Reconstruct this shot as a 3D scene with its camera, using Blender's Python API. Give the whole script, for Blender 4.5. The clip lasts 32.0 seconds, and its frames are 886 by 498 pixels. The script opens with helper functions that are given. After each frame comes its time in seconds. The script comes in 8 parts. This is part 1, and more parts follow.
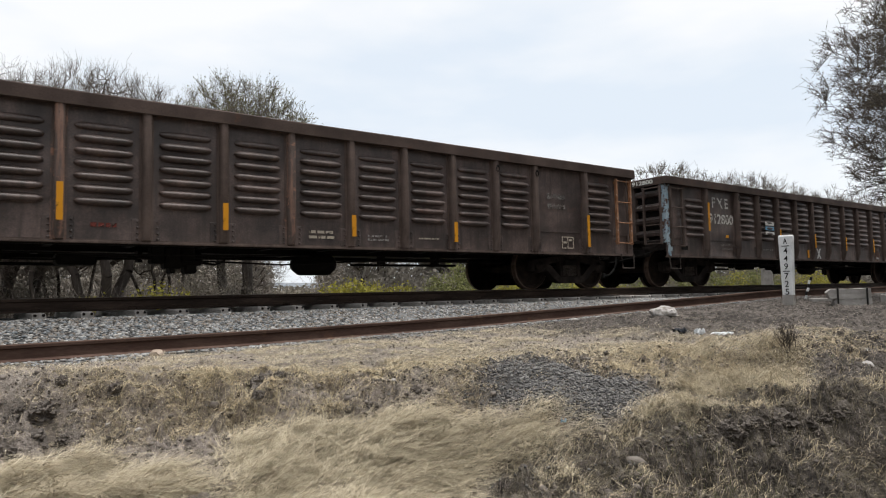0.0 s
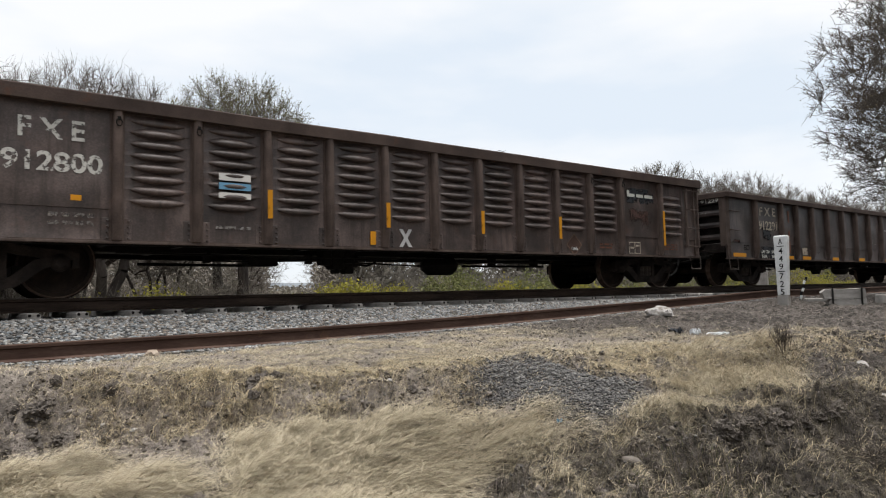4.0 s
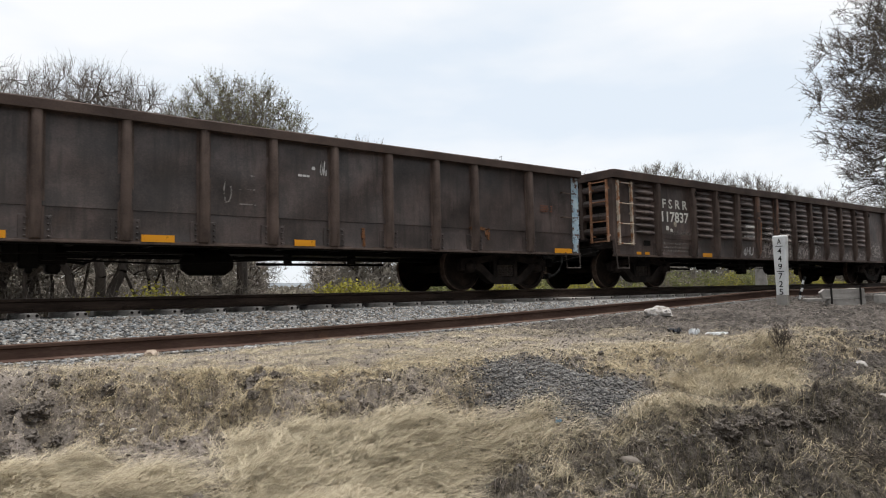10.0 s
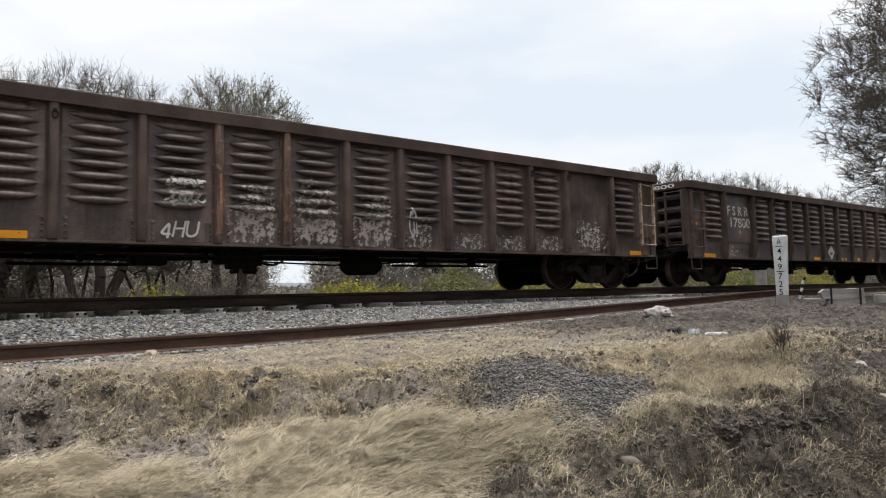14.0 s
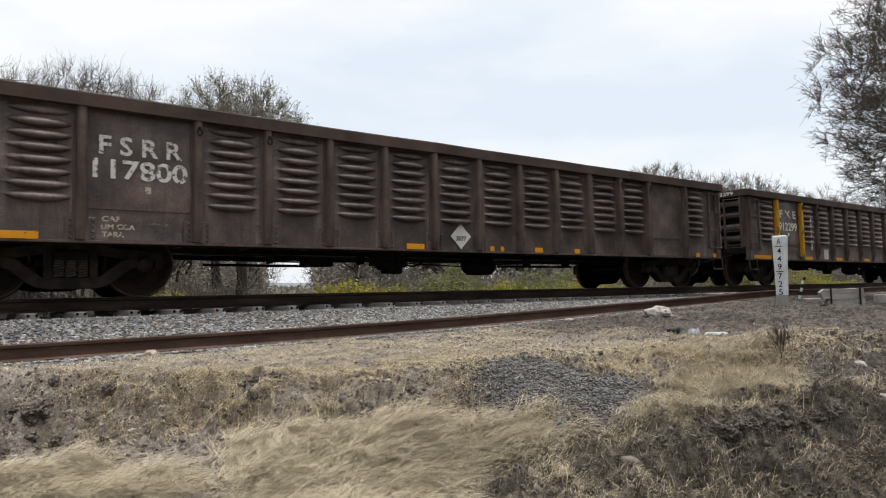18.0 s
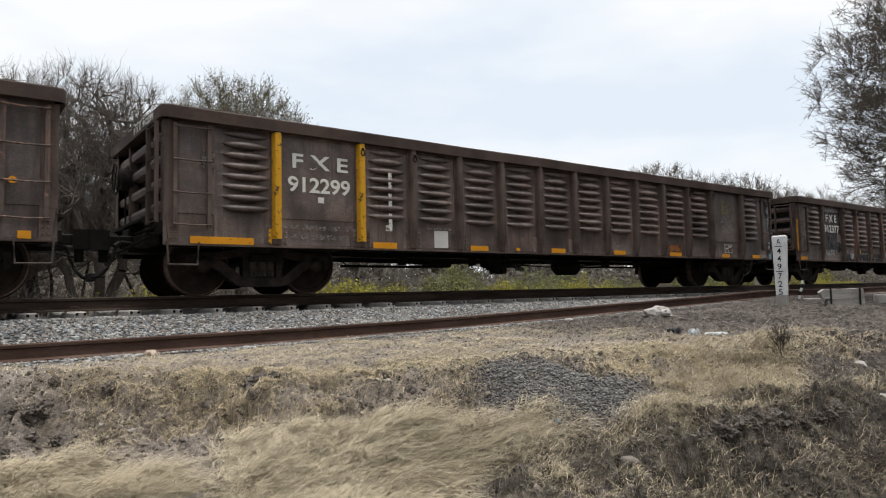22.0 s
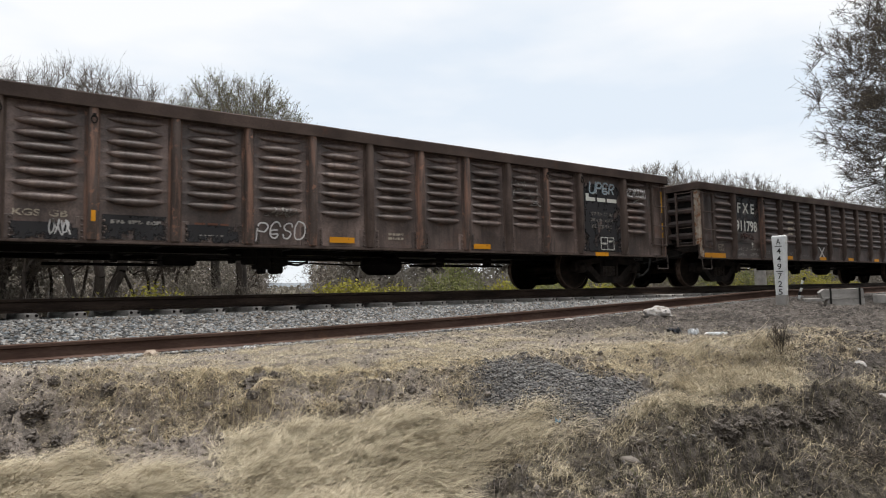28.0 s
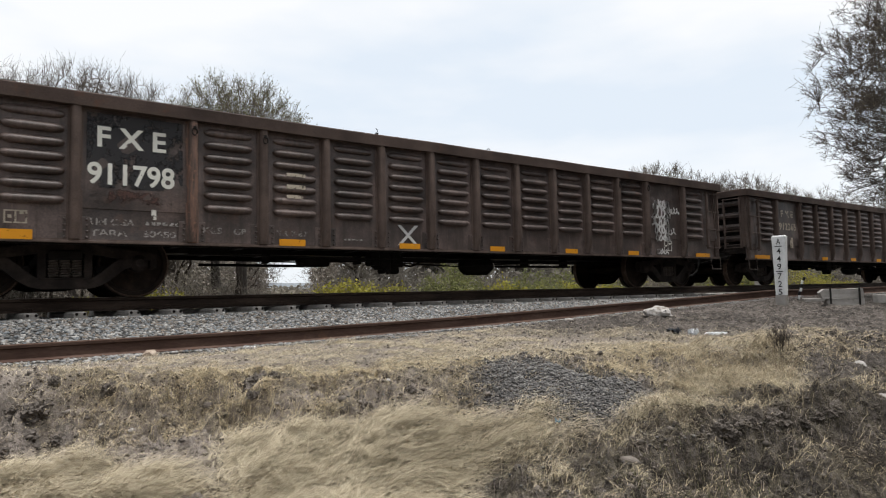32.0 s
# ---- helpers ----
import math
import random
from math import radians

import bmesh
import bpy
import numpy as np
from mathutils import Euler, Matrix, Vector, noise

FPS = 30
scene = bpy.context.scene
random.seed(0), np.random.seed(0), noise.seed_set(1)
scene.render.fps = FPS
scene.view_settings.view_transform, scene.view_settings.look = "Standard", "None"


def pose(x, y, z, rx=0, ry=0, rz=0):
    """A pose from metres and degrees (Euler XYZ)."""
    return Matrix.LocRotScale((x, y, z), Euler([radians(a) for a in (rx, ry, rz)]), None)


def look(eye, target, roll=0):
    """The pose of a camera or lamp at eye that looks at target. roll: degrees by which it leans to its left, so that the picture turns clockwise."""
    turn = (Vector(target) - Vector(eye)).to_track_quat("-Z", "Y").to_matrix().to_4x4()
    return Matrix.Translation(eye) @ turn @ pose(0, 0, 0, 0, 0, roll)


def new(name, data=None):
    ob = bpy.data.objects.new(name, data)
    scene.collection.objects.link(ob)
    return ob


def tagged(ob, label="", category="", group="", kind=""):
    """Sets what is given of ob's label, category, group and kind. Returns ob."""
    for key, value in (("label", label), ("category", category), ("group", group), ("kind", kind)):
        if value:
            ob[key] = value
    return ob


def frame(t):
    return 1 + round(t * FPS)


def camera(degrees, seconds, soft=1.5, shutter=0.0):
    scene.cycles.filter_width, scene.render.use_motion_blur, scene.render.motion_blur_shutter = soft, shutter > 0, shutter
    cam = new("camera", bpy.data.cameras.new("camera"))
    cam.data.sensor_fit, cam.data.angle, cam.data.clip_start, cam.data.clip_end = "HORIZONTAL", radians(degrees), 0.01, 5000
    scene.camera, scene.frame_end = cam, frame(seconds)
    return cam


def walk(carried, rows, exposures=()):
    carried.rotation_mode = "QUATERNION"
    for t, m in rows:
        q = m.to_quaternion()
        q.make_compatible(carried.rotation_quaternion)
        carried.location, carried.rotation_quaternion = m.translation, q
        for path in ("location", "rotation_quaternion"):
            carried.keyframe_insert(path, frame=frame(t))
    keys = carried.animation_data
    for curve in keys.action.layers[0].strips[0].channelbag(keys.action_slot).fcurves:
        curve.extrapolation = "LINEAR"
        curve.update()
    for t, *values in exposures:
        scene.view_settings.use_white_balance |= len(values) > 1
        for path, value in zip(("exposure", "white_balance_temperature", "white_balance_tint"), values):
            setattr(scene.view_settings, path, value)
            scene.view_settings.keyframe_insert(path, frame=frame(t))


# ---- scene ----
EYE = (0.0, -10.92, -0.0573)


def aim(turn):
    """Camera pose; turn: degrees to the right of the line square to the track."""
    a, b = radians(turn), 0.0674
    way = Vector((math.sin(a) * math.cos(b), math.cos(a) * math.cos(b), math.sin(b)))
    return look(EYE, Vector(EYE) + way, -1.278)


cam = camera(67.10, 32.0, soft=1.1, shutter=0.12)
walk(cam, [(0.0, aim(36.505)), (0.5, aim(36.602)), (1.0, aim(36.727)), (2.0, aim(36.767)), (3.0, aim(36.806)), (4.5, aim(36.845)), (6.0, aim(36.878)),
           (10.0, aim(36.912)), (12.5, aim(36.922)), (20.0, aim(36.946)), (32.0, aim(36.971))], [(0.0, 0.0), (32.0, 0.0)])

# ---- light: bright overcast sky ----
world = bpy.data.worlds.new("overcast_sky")
scene.world = world
world.use_nodes = True
wn, wl = world.node_tree.nodes, world.node_tree.links
wn.clear()
w_out, w_bg = wn.new("ShaderNodeOutputWorld"), wn.new("ShaderNodeBackground")
sky = wn.new("ShaderNodeTexSky")
sky.sky_type, sky.sun_disc = "NISHITA", False
sky.sun_elevation, sky.sun_rotation = radians(80), radians(22)
sky_gain = wn.new("ShaderNodeVectorMath")
sky_gain.operation = "SCALE"
sky_gain.inputs["Scale"].default_value = 0.10
w_co, w_map = wn.new("ShaderNodeTexCoord"), wn.new("ShaderNodeMapping")
w_map.inputs["Scale"].default_value = (1.0, 1.0, 3.2)
w_map.inputs["Location"].default_value = (0.35, 0.2, 0.1)
w_noise, w_ramp = wn.new("ShaderNodeTexNoise"), wn.new("ShaderNodeValToRGB")
w_noise.inputs["Scale"].default_value, w_noise.inputs["Detail"].default_value, w_noise.inputs["Roughness"].default_value = 1.9, 5, 0.5
w_ramp.color_ramp.elements[0].position, w_ramp.color_ramp.elements[0].color = 0.36, (0.85, 0.93, 1.02, 1)
w_ramp.color_ramp.elements[1].position, w_ramp.color_ramp.elements[1].color = 0.58, (1.08, 1.085, 1.09, 1)
w_mix = wn.new("ShaderNodeMix")
w_mix.data_type = "RGBA"
w_mix.inputs["Factor"].default_value = 0.88
wl.new(w_co.outputs["Generated"], w_map.inputs["Vector"])
wl.new(w_map.outputs["Vector"], w_noise.inputs["Vector"])
wl.new(w_noise.outputs["Fac"], w_ramp.inputs["Fac"])
wl.new(sky.outputs["Color"], sky_gain.inputs[0])
wl.new(sky_gain.outputs["Vector"], w_mix.inputs["A"])
wl.new(w_ramp.outputs["Color"], w_mix.inputs["B"])
wl.new(w_mix.outputs["Result"], w_bg.inputs["Color"])
wl.new(w_bg.outputs["Background"], w_out.inputs["Surface"])
w_bg.inputs["Strength"].default_value = 1.0

sun = new("sun", bpy.data.lights.new("sun", "SUN"))
sun.data.energy, sun.data.angle, sun.data.color = 5.0, radians(36), (1.0, 0.975, 0.94)
sun.matrix_world = look((0, 0, 30), (-2.5, 2.6, 0))

# ---- materials ----
def material(name, colors, scale=3.0, rough=0.85, metal=0.0, bump=0.3, bump_scale=40.0, stretch=(1, 1, 1), spots=None, spot_scale=6.0, spot_at=(0.6, 0.7), random_tint=0.0, space="Object", detail=6.0, streak=None, spec=0.12):
    """A surface of two or three colours blended by large and fine noise, with fine relief; spots: a wear colour in patches; streak: a colour in runs down the surface."""
    m = bpy.data.materials.new(name)
    m.use_nodes = True
    n, l = m.node_tree.nodes, m.node_tree.links
    b = n["Principled BSDF"]
    co, mp = n.new("ShaderNodeTexCoord"), n.new("ShaderNodeMapping")
    mp.inputs["Scale"].default_value = stretch
    place = co.outputs[space]
    if random_tint:
        own, shift = n.new("ShaderNodeObjectInfo"), n.new("ShaderNodeVectorMath")
        shift.operation = "MULTIPLY_ADD"
        shift.inputs[1].default_value = (37.0, 11.0, 53.0)
        l.new(own.outputs["Random"], shift.inputs[0])
        l.new(place, shift.inputs[2])
        place = shift.outputs["Vector"]
    l.new(place, mp.inputs["Vector"])
    big, fine = n.new("ShaderNodeTexNoise"), n.new("ShaderNodeTexNoise")
    big.inputs["Scale"].default_value, big.inputs["Detail"].default_value = scale, detail
    fine.inputs["Scale"].default_value, fine.inputs["Detail"].default_value = bump_scale, 4
    big.inputs["Roughness"].default_value = 0.62
    l.new(mp.outputs["Vector"], big.inputs["Vector"])
    l.new(mp.outputs["Vector"], fine.inputs["Vector"])
    add = n.new("ShaderNodeMath")
    add.operation = "MULTIPLY_ADD"
    add.inputs[1].default_value, add.inputs[2].default_value = 0.35, -0.17
    l.new(fine.outputs["Fac"], add.inputs[0])
    tot = n.new("ShaderNodeMath")
    l.new(big.outputs["Fac"], tot.inputs[0])
    l.new(add.outputs["Value"], tot.inputs[1])
    ramp = n.new("ShaderNodeValToRGB")
    el = ramp.color_ramp.elements
    while len(el) < len(colors):
        el.new(0.5)
    for i, c in enumerate(colors):
        el[i].position = 0.3 + 0.4 * i / max(1, len(colors) - 1)
        el[i].color = (*c, 1)
    l.new(tot.outputs["Value"], ramp.inputs["Fac"])
    out = ramp.outputs["Color"]

    def blend(fac, a, color):
        mx = n.new("ShaderNodeMix")
        mx.data_type = "RGBA"
        l.new(fac, mx.inputs["Factor"])
        l.new(a, mx.inputs["A"])
        mx.inputs["B"].default_value = (*color, 1)
        return mx.outputs["Result"]

    def patch(sc, at, st):
        mp2, no, mr = n.new("ShaderNodeMapping"), n.new("ShaderNodeTexNoise"), n.new("ShaderNodeMapRange")
        mp2.inputs["Scale"].default_value, mp2.inputs["Location"].default_value = st, (3.1, 7.7, 1.3)
        no.inputs["Scale"].default_value, no.inputs["Detail"].default_value, no.inputs["Roughness"].default_value = sc, 7, 0.68
        mr.inputs["From Min"].default_value, mr.inputs["From Max"].default_value = at
        l.new(place, mp2.inputs["Vector"])
        l.new(mp2.outputs["Vector"], no.inputs["Vector"])
        l.new(no.outputs["Fac"], mr.inputs["Value"])
        return mr.outputs["Result"]

    if streak:
        out = blend(patch(7.0, (0.48, 0.70), (1.4, 1.4, 0.12)), out, streak)
    if spots:
        out = blend(patch(spot_scale, spot_at, (1, 1, 1)), out, spots)
    if random_tint:
        oi, hs, mr = n.new("ShaderNodeObjectInfo"), n.new("ShaderNodeHueSaturation"), n.new("ShaderNodeMapRange")
        mr.inputs["To Min"].default_value, mr.inputs["To Max"].default_value = 1 - random_tint, 1 + random_tint
        l.new(oi.outputs["Random"], mr.inputs["Value"])
        l.new(mr.outputs["Result"], hs.inputs["Value"])
        l.new(out, hs.inputs["Color"])
        out = hs.outputs["Color"]
    l.new(out, b.inputs["Base Color"])
    b.inputs["Roughness"].default_value, b.inputs["Metallic"].default_value = rough, metal
    b.inputs["Specular IOR Level"].default_value = spec
    if bump:
        bp = n.new("ShaderNodeBump")
        bp.inputs["Strength"].default_value, bp.inputs["Distance"].default_value = bump, 0.01
        l.new(tot.outputs["Value"], bp.inputs["Height"])
        l.new(bp.outputs["Normal"], b.inputs["Normal"])
    return m


def island_material(name, colors, rough=0.8, thin=0.0):
    """A colour for each loose piece of one mesh, picked along a ramp; thin: the share of light that passes through."""
    m = bpy.data.materials.new(name)
    m.use_nodes = True
    n, l = m.node_tree.nodes, m.node_tree.links
    b, g, ramp = n["Principled BSDF"], n.new("ShaderNodeNewGeometry"), n.new("ShaderNodeValToRGB")
    el = ramp.color_ramp.elements
    while len(el) < len(colors):
        el.new(0.5)
    for i, c in enumerate(colors):
        el[i].position, el[i].color = i / (len(colors) - 1), (*c, 1)
    no, mx = n.new("ShaderNodeTexNoise"), n.new("ShaderNodeMix")
    no.inputs["Scale"].default_value = 1.7
    mx.inputs["Factor"].default_value = 0.45
    l.new(g.outputs["Random Per Island"], mx.inputs["A"])
    l.new(no.outputs["Fac"], mx.inputs["B"])
    l.new(mx.outputs["Result"], ramp.inputs["Fac"])
    l.new(ramp.outputs["Color"], b.inputs["Base Color"])
    b.inputs["Roughness"].default_value = rough
    b.inputs["Specular IOR Level"].default_value = 0.2
    if thin:
        tr, ms = n.new("ShaderNodeBsdfTranslucent"), n.new("ShaderNodeMixShader")
        ms.inputs["Fac"].default_value = thin
        l.new(ramp.outputs["Color"], tr.inputs["Color"])
        l.new(b.outputs["BSDF"], ms.inputs[1])
        l.new(tr.outputs["BSDF"], ms.inputs[2])
        l.new(ms.outputs["Shader"], n["Material Output"].inputs["Surface"])
    return m


def worn_paint(name, color, wear=0.5, rough=0.7, scale=14.0, ragged=0.0):
    """Paint that has flaked away in places; the body shows through the holes. ragged: how far the edge of a patch is eaten away."""
    m = bpy.data.materials.new(name)
    m.use_nodes = True
    n, l = m.node_tree.nodes, m.node_tree.links
    b = n["Principled BSDF"]
    co, no, mr = n.new("ShaderNodeTexCoord"), n.new("ShaderNodeTexNoise"), n.new("ShaderNodeMapRange")
    no.inputs["Scale"].default_value, no.inputs["Detail"].default_value, no.inputs["Roughness"].default_value = scale, 6, 0.7
    mr.inputs["From Min"].default_value, mr.inputs["From Max"].default_value = wear - 0.04, wear + 0.05
    mx, dirt, mx2 = n.new("ShaderNodeMixShader"), n.new("ShaderNodeTexNoise"), n.new("ShaderNodeMix")
    mx2.data_type = "RGBA"
    dirt.inputs["Scale"].default_value = 3.0
    l.new(co.outputs["Object"], no.inputs["Vector"])
    l.new(co.outputs["Object"], dirt.inputs["Vector"])
    worn = no.outputs["Fac"]
    if ragged:
        sp = n.new("ShaderNodeSeparateXYZ")
        l.new(co.outputs["Generated"], sp.inputs["Vector"])
        edge = []
        for axis in ("X", "Z"):
            off, way, bent = n.new("ShaderNodeMath"), n.new("ShaderNodeMath"), n.new("ShaderNodeMath")
            off.operation, way.operation, bent.operation = "SUBTRACT", "ABSOLUTE", "POWER"
            off.inputs[1].default_value, bent.inputs[1].default_value = 0.5, 3.0
            l.new(sp.outputs[axis], off.inputs[0])
            l.new(off.outputs["Value"], way.inputs[0])
            l.new(way.outputs["Value"], bent.inputs[0])
            edge.append(bent.outputs["Value"])
        both, eaten = n.new("ShaderNodeMath"), n.new("ShaderNodeMath")
        eaten.operation = "MULTIPLY_ADD"
        eaten.inputs[1].default_value = 8.0 * ragged
        l.new(edge[0], both.inputs[0])
        l.new(edge[1], both.inputs[1])
        l.new(both.outputs["Value"], eaten.inputs[0])
        l.new(worn, eaten.inputs[2])
        worn = eaten.outputs["Value"]
    l.new(worn, mr.inputs["Value"])
    mx2.inputs["A"].default_value = (*color, 1)
    mx2.inputs["B"].default_value = (*[c * 0.72 for c in color], 1)
    l.new(dirt.outputs["Fac"], mx2.inputs["Factor"])
    l.new(mx2.outputs["Result"], b.inputs["Base Color"])
    hole = n.new("ShaderNodeBsdfTransparent")
    l.new(mr.outputs["Result"], mx.inputs["Fac"])
    l.new(b.outputs["BSDF"], mx.inputs[1])
    l.new(hole.outputs["BSDF"], mx.inputs[2])
    l.new(mx.outputs["Shader"], n["Material Output"].inputs["Surface"])
    b.inputs["Roughness"].default_value = rough
    b.inputs["Specular IOR Level"].default_value = 0.15
    return m


M = {}
M["body"] = material("weathered_brown_steel", [(0.01906, 0.01357, 0.01181), (0.06637, 0.04726, 0.04115), (0.1434, 0.102, 0.08885)], 1.5, 0.52, 0.0, 0.3, 45, spots=(0.09163, 0.04738, 0.03223), spot_scale=2.6, spot_at=(0.58, 0.78), streak=(0.03415, 0.023, 0.01858), random_tint=0.12, spec=0.55)
M["body_flat"] = material("weathered_grey_brown_steel", [(0.01285, 0.009305, 0.008316), (0.04586, 0.03321, 0.02971), (0.09585, 0.06937, 0.06206)], 1.4, 0.48, 0.0, 0.3, 45, spots=(0.04548, 0.02888, 0.02135), spot_scale=2.2, spot_at=(0.60, 0.76), streak=(0.01993, 0.01568, 0.0132), random_tint=0.11, spec=0.55)
M["post"] = material("weathered_post_steel", [(0.05026, 0.03723, 0.03195), (0.0833, 0.06167, 0.05294), (0.1264, 0.09359, 0.08039)], 2.0, 0.7, 0.0, 0.3, 60, spots=(0.09479, 0.0672, 0.05236), spot_scale=4.0, spot_at=(0.60, 0.74), streak=(0.1238, 0.0931, 0.07833), random_tint=0.10)
M["rusty_post"] = material("rust_streaked_post_steel", [(0.055, 0.042, 0.037), (0.085, 0.066, 0.058), (0.125, 0.098, 0.088)], 2.4, 0.75, 0.0, 0.3, 60, stretch=(1, 1, 0.4), spots=(0.25, 0.14, 0.10), spot_scale=9.0, spot_at=(0.58, 0.64), streak=(0.29, 0.165, 0.12), random_tint=0.08)
M["chord"] = material("dusty_top_rail_steel", [(0.03527, 0.02522, 0.02138), (0.05698, 0.04075, 0.03454), (0.08638, 0.06176, 0.05237)], 1.3, 0.75, 0.0, 0.3, 50, spots=(0.08834, 0.04419, 0.02875), spot_scale=3.0, spot_at=(0.6, 0.75))
M["rust"] = material("orange_rust", [(0.16, 0.07, 0.035), (0.27, 0.13, 0.07), (0.38, 0.24, 0.16)], 5, 0.85, 0.0, 0.5, 80, spots=(0.5, 0.42, 0.34), spot_scale=8, spot_at=(0.6, 0.68))
M["white_rust"] = material("chipped_white_paint_on_rust", [(0.255, 0.192, 0.148), (0.442, 0.368, 0.296), (0.51, 0.448, 0.37)], 6, 0.8, 0.0, 0.4, 80, spots=(0.25, 0.11, 0.05), spot_scale=9, spot_at=(0.5, 0.6))
M["blue_rust"] = material("chipped_pale_blue_paint", [(0.20, 0.30, 0.38), (0.34, 0.45, 0.52), (0.42, 0.48, 0.50)], 5, 0.8, 0.0, 0.4, 80, spots=(0.10, 0.06, 0.045), spot_scale=7, spot_at=(0.5, 0.58))
# greasy near-black; on end sheets and strand pockets it paints recess shade
M["iron"] = material("greasy_iron_and_recess_shade", [(0.005, 0.0045, 0.004), (0.009, 0.008, 0.007), (0.016, 0.013, 0.012)], 6, 0.7, 0.0, 0.4, 70)
M["frame_iron"] = material("dusty_cast_steel", [(0.0108, 0.0087, 0.00783), (0.0198, 0.01566, 0.01392), (0.0378, 0.02958, 0.02523)], 5, 0.8, 0.0, 0.4, 70)
M["wheel"] = material("brown_wheel_steel", [(0.01224, 0.00924, 0.00768), (0.02176, 0.01584, 0.0128), (0.0408, 0.02772, 0.02048)], 5, 0.75, 0.0, 0.3, 60)
M["tread"] = material("polished_wheel_rim", [(0.0625, 0.042, 0.0336), (0.1125, 0.0792, 0.0624), (0.175, 0.132, 0.108)], 8, 0.5, 0.3, 0.1, 60)
M["spring"] = material("dusty_coil_spring", [(0.0425, 0.03485, 0.0306), (0.07225, 0.06035, 0.0527), (0.102, 0.085, 0.0765)], 8, 0.7, 0.1, 0.2, 60)
M["hose"] = material("black_rubber", [(0.012, 0.012, 0.012), (0.022, 0.021, 0.020)], 9, 0.65, 0.0, 0.2, 80)
M["white"] = worn_paint("chipped_white_lettering", (0.64, 0.62, 0.57), 0.555, scale=9)
M["clean_white"] = worn_paint("white_lettering", (0.74, 0.7326, 0.6696), 0.68)
M["cream"] = worn_paint("faded_cream_lettering", (0.46, 0.40, 0.32), 0.575)
M["faint"] = worn_paint("faint_grey_lettering", (0.20, 0.18, 0.165), 0.48, scale=20)
M["dim"] = worn_paint("faded_grey_lettering", (0.30, 0.28, 0.26), 0.52, scale=18)
M["black_patch"] = worn_paint("black_repainted_panel", (0.036, 0.035, 0.037), 0.575, 0.55, 3.5, ragged=0.05)
M["amber"] = worn_paint("amber_reflective_tape", (0.72, 0.31, 0.02), 0.66, 0.5)
M["yellow"] = worn_paint("yellow_paint_stripe", (0.60, 0.31, 0.022), 0.60, 0.55)
M["amber_stripe"] = worn_paint("amber_paint_stripe", (0.62, 0.27, 0.016), 0.63, 0.55, 7)
M["rust_plate"] = material("rusted_placard_plate", [(0.055, 0.034, 0.028), (0.085, 0.052, 0.042), (0.12, 0.072, 0.056)], 9, 0.8, 0.0, 0.3, 60)
M["rust_edge"] = material("rubbed_placard_edge", [(0.16, 0.105, 0.075), (0.24, 0.165, 0.12)], 9, 0.8, 0.0, 0.2, 60)
M["tan_stone"] = material("tan_stone", [(0.20, 0.155, 0.12), (0.30, 0.24, 0.19), (0.38, 0.32, 0.26)], 9, 0.95, 0.0, 0.8, 40)
M["chalk"] = worn_paint("white_spray_paint", (0.62, 0.61, 0.60), 0.66, 0.85, 10)
M["sticker"] = worn_paint("white_sticker", (0.70, 0.68, 0.64), 0.72, 0.6)
M["blue"] = worn_paint("blue_sticker", (0.16, 0.34, 0.50), 0.70, 0.6)
M["red_mark"] = worn_paint("dull_red_marking", (0.17, 0.045, 0.035), 0.56, 0.7)
M["rail"] = material("dark_oily_rail_steel", [(0.02122, 0.01505, 0.01214), (0.04031, 0.02827, 0.02216), (0.06895, 0.04834, 0.03776)], 5, 0.65, 0.1, 0.25, 50, stretch=(0.255, 1.5, 1.35))
M["rail_head"] = material("polished_rail_head", [(0.16, 0.144, 0.136), (0.24, 0.224, 0.216)], 4, 0.35, 0.8, 0.1, 50, stretch=(0.05, 1, 1))
M["loose_rail"] = material("brown_rusted_rail", [(0.05044, 0.02923, 0.02321), (0.07859, 0.04792, 0.03713), (0.1196, 0.07831, 0.06149)], 5, 0.8, 0.0, 0.3, 60, stretch=(0.23, 1.1, 1.05), spots=(0.1281, 0.07293, 0.0473), spot_scale=3, spot_at=(0.6, 0.72))
M["concrete"] = material("weathered_concrete", [(0.2224, 0.2088, 0.1935), (0.3018, 0.2837, 0.2645), (0.3653, 0.3467, 0.3237)], 5, 0.92, 0.0, 0.5, 90, spots=(0.1509, 0.13, 0.1106), spot_scale=5, spot_at=(0.58, 0.7), random_tint=0.12)
M["sign_white"] = material("weathered_white_paint", [(0.5152, 0.5244, 0.5244), (0.644, 0.6532, 0.6532), (0.7176, 0.7176, 0.7084)], 6, 0.7, 0.0, 0.25, 70, spots=(0.3036, 0.2944, 0.276), spot_scale=6, spot_at=(0.64, 0.74))
M["sign_black"] = worn_paint("black_stencil_paint", (0.02, 0.02, 0.02), 0.75, 0.7)
M["strap"] = material("black_steel_strap", [(0.012, 0.012, 0.012), (0.03, 0.028, 0.026)], 8, 0.6, 0.2, 0.2, 60)
M["limestone"] = material("pale_limestone", [(0.2321, 0.2212, 0.2077), (0.3352, 0.3188, 0.3007), (0.3997, 0.3839, 0.3723)], 9, 0.95, 0.0, 0.9, 40, spots=(0.1927, 0.1665, 0.1432), spot_scale=17, spot_at=(0.52, 0.60))
M["litter_white"] = material("white_plastic_litter", [(0.6468, 0.6684, 0.6899), (0.8408, 0.8516, 0.8624)], 9, 0.5, 0.0, 0.3, 40)
M["litter_dark"] = material("dark_litter", [(0.03, 0.033, 0.04), (0.07, 0.075, 0.085)], 9, 0.6, 0.0, 0.3, 40)
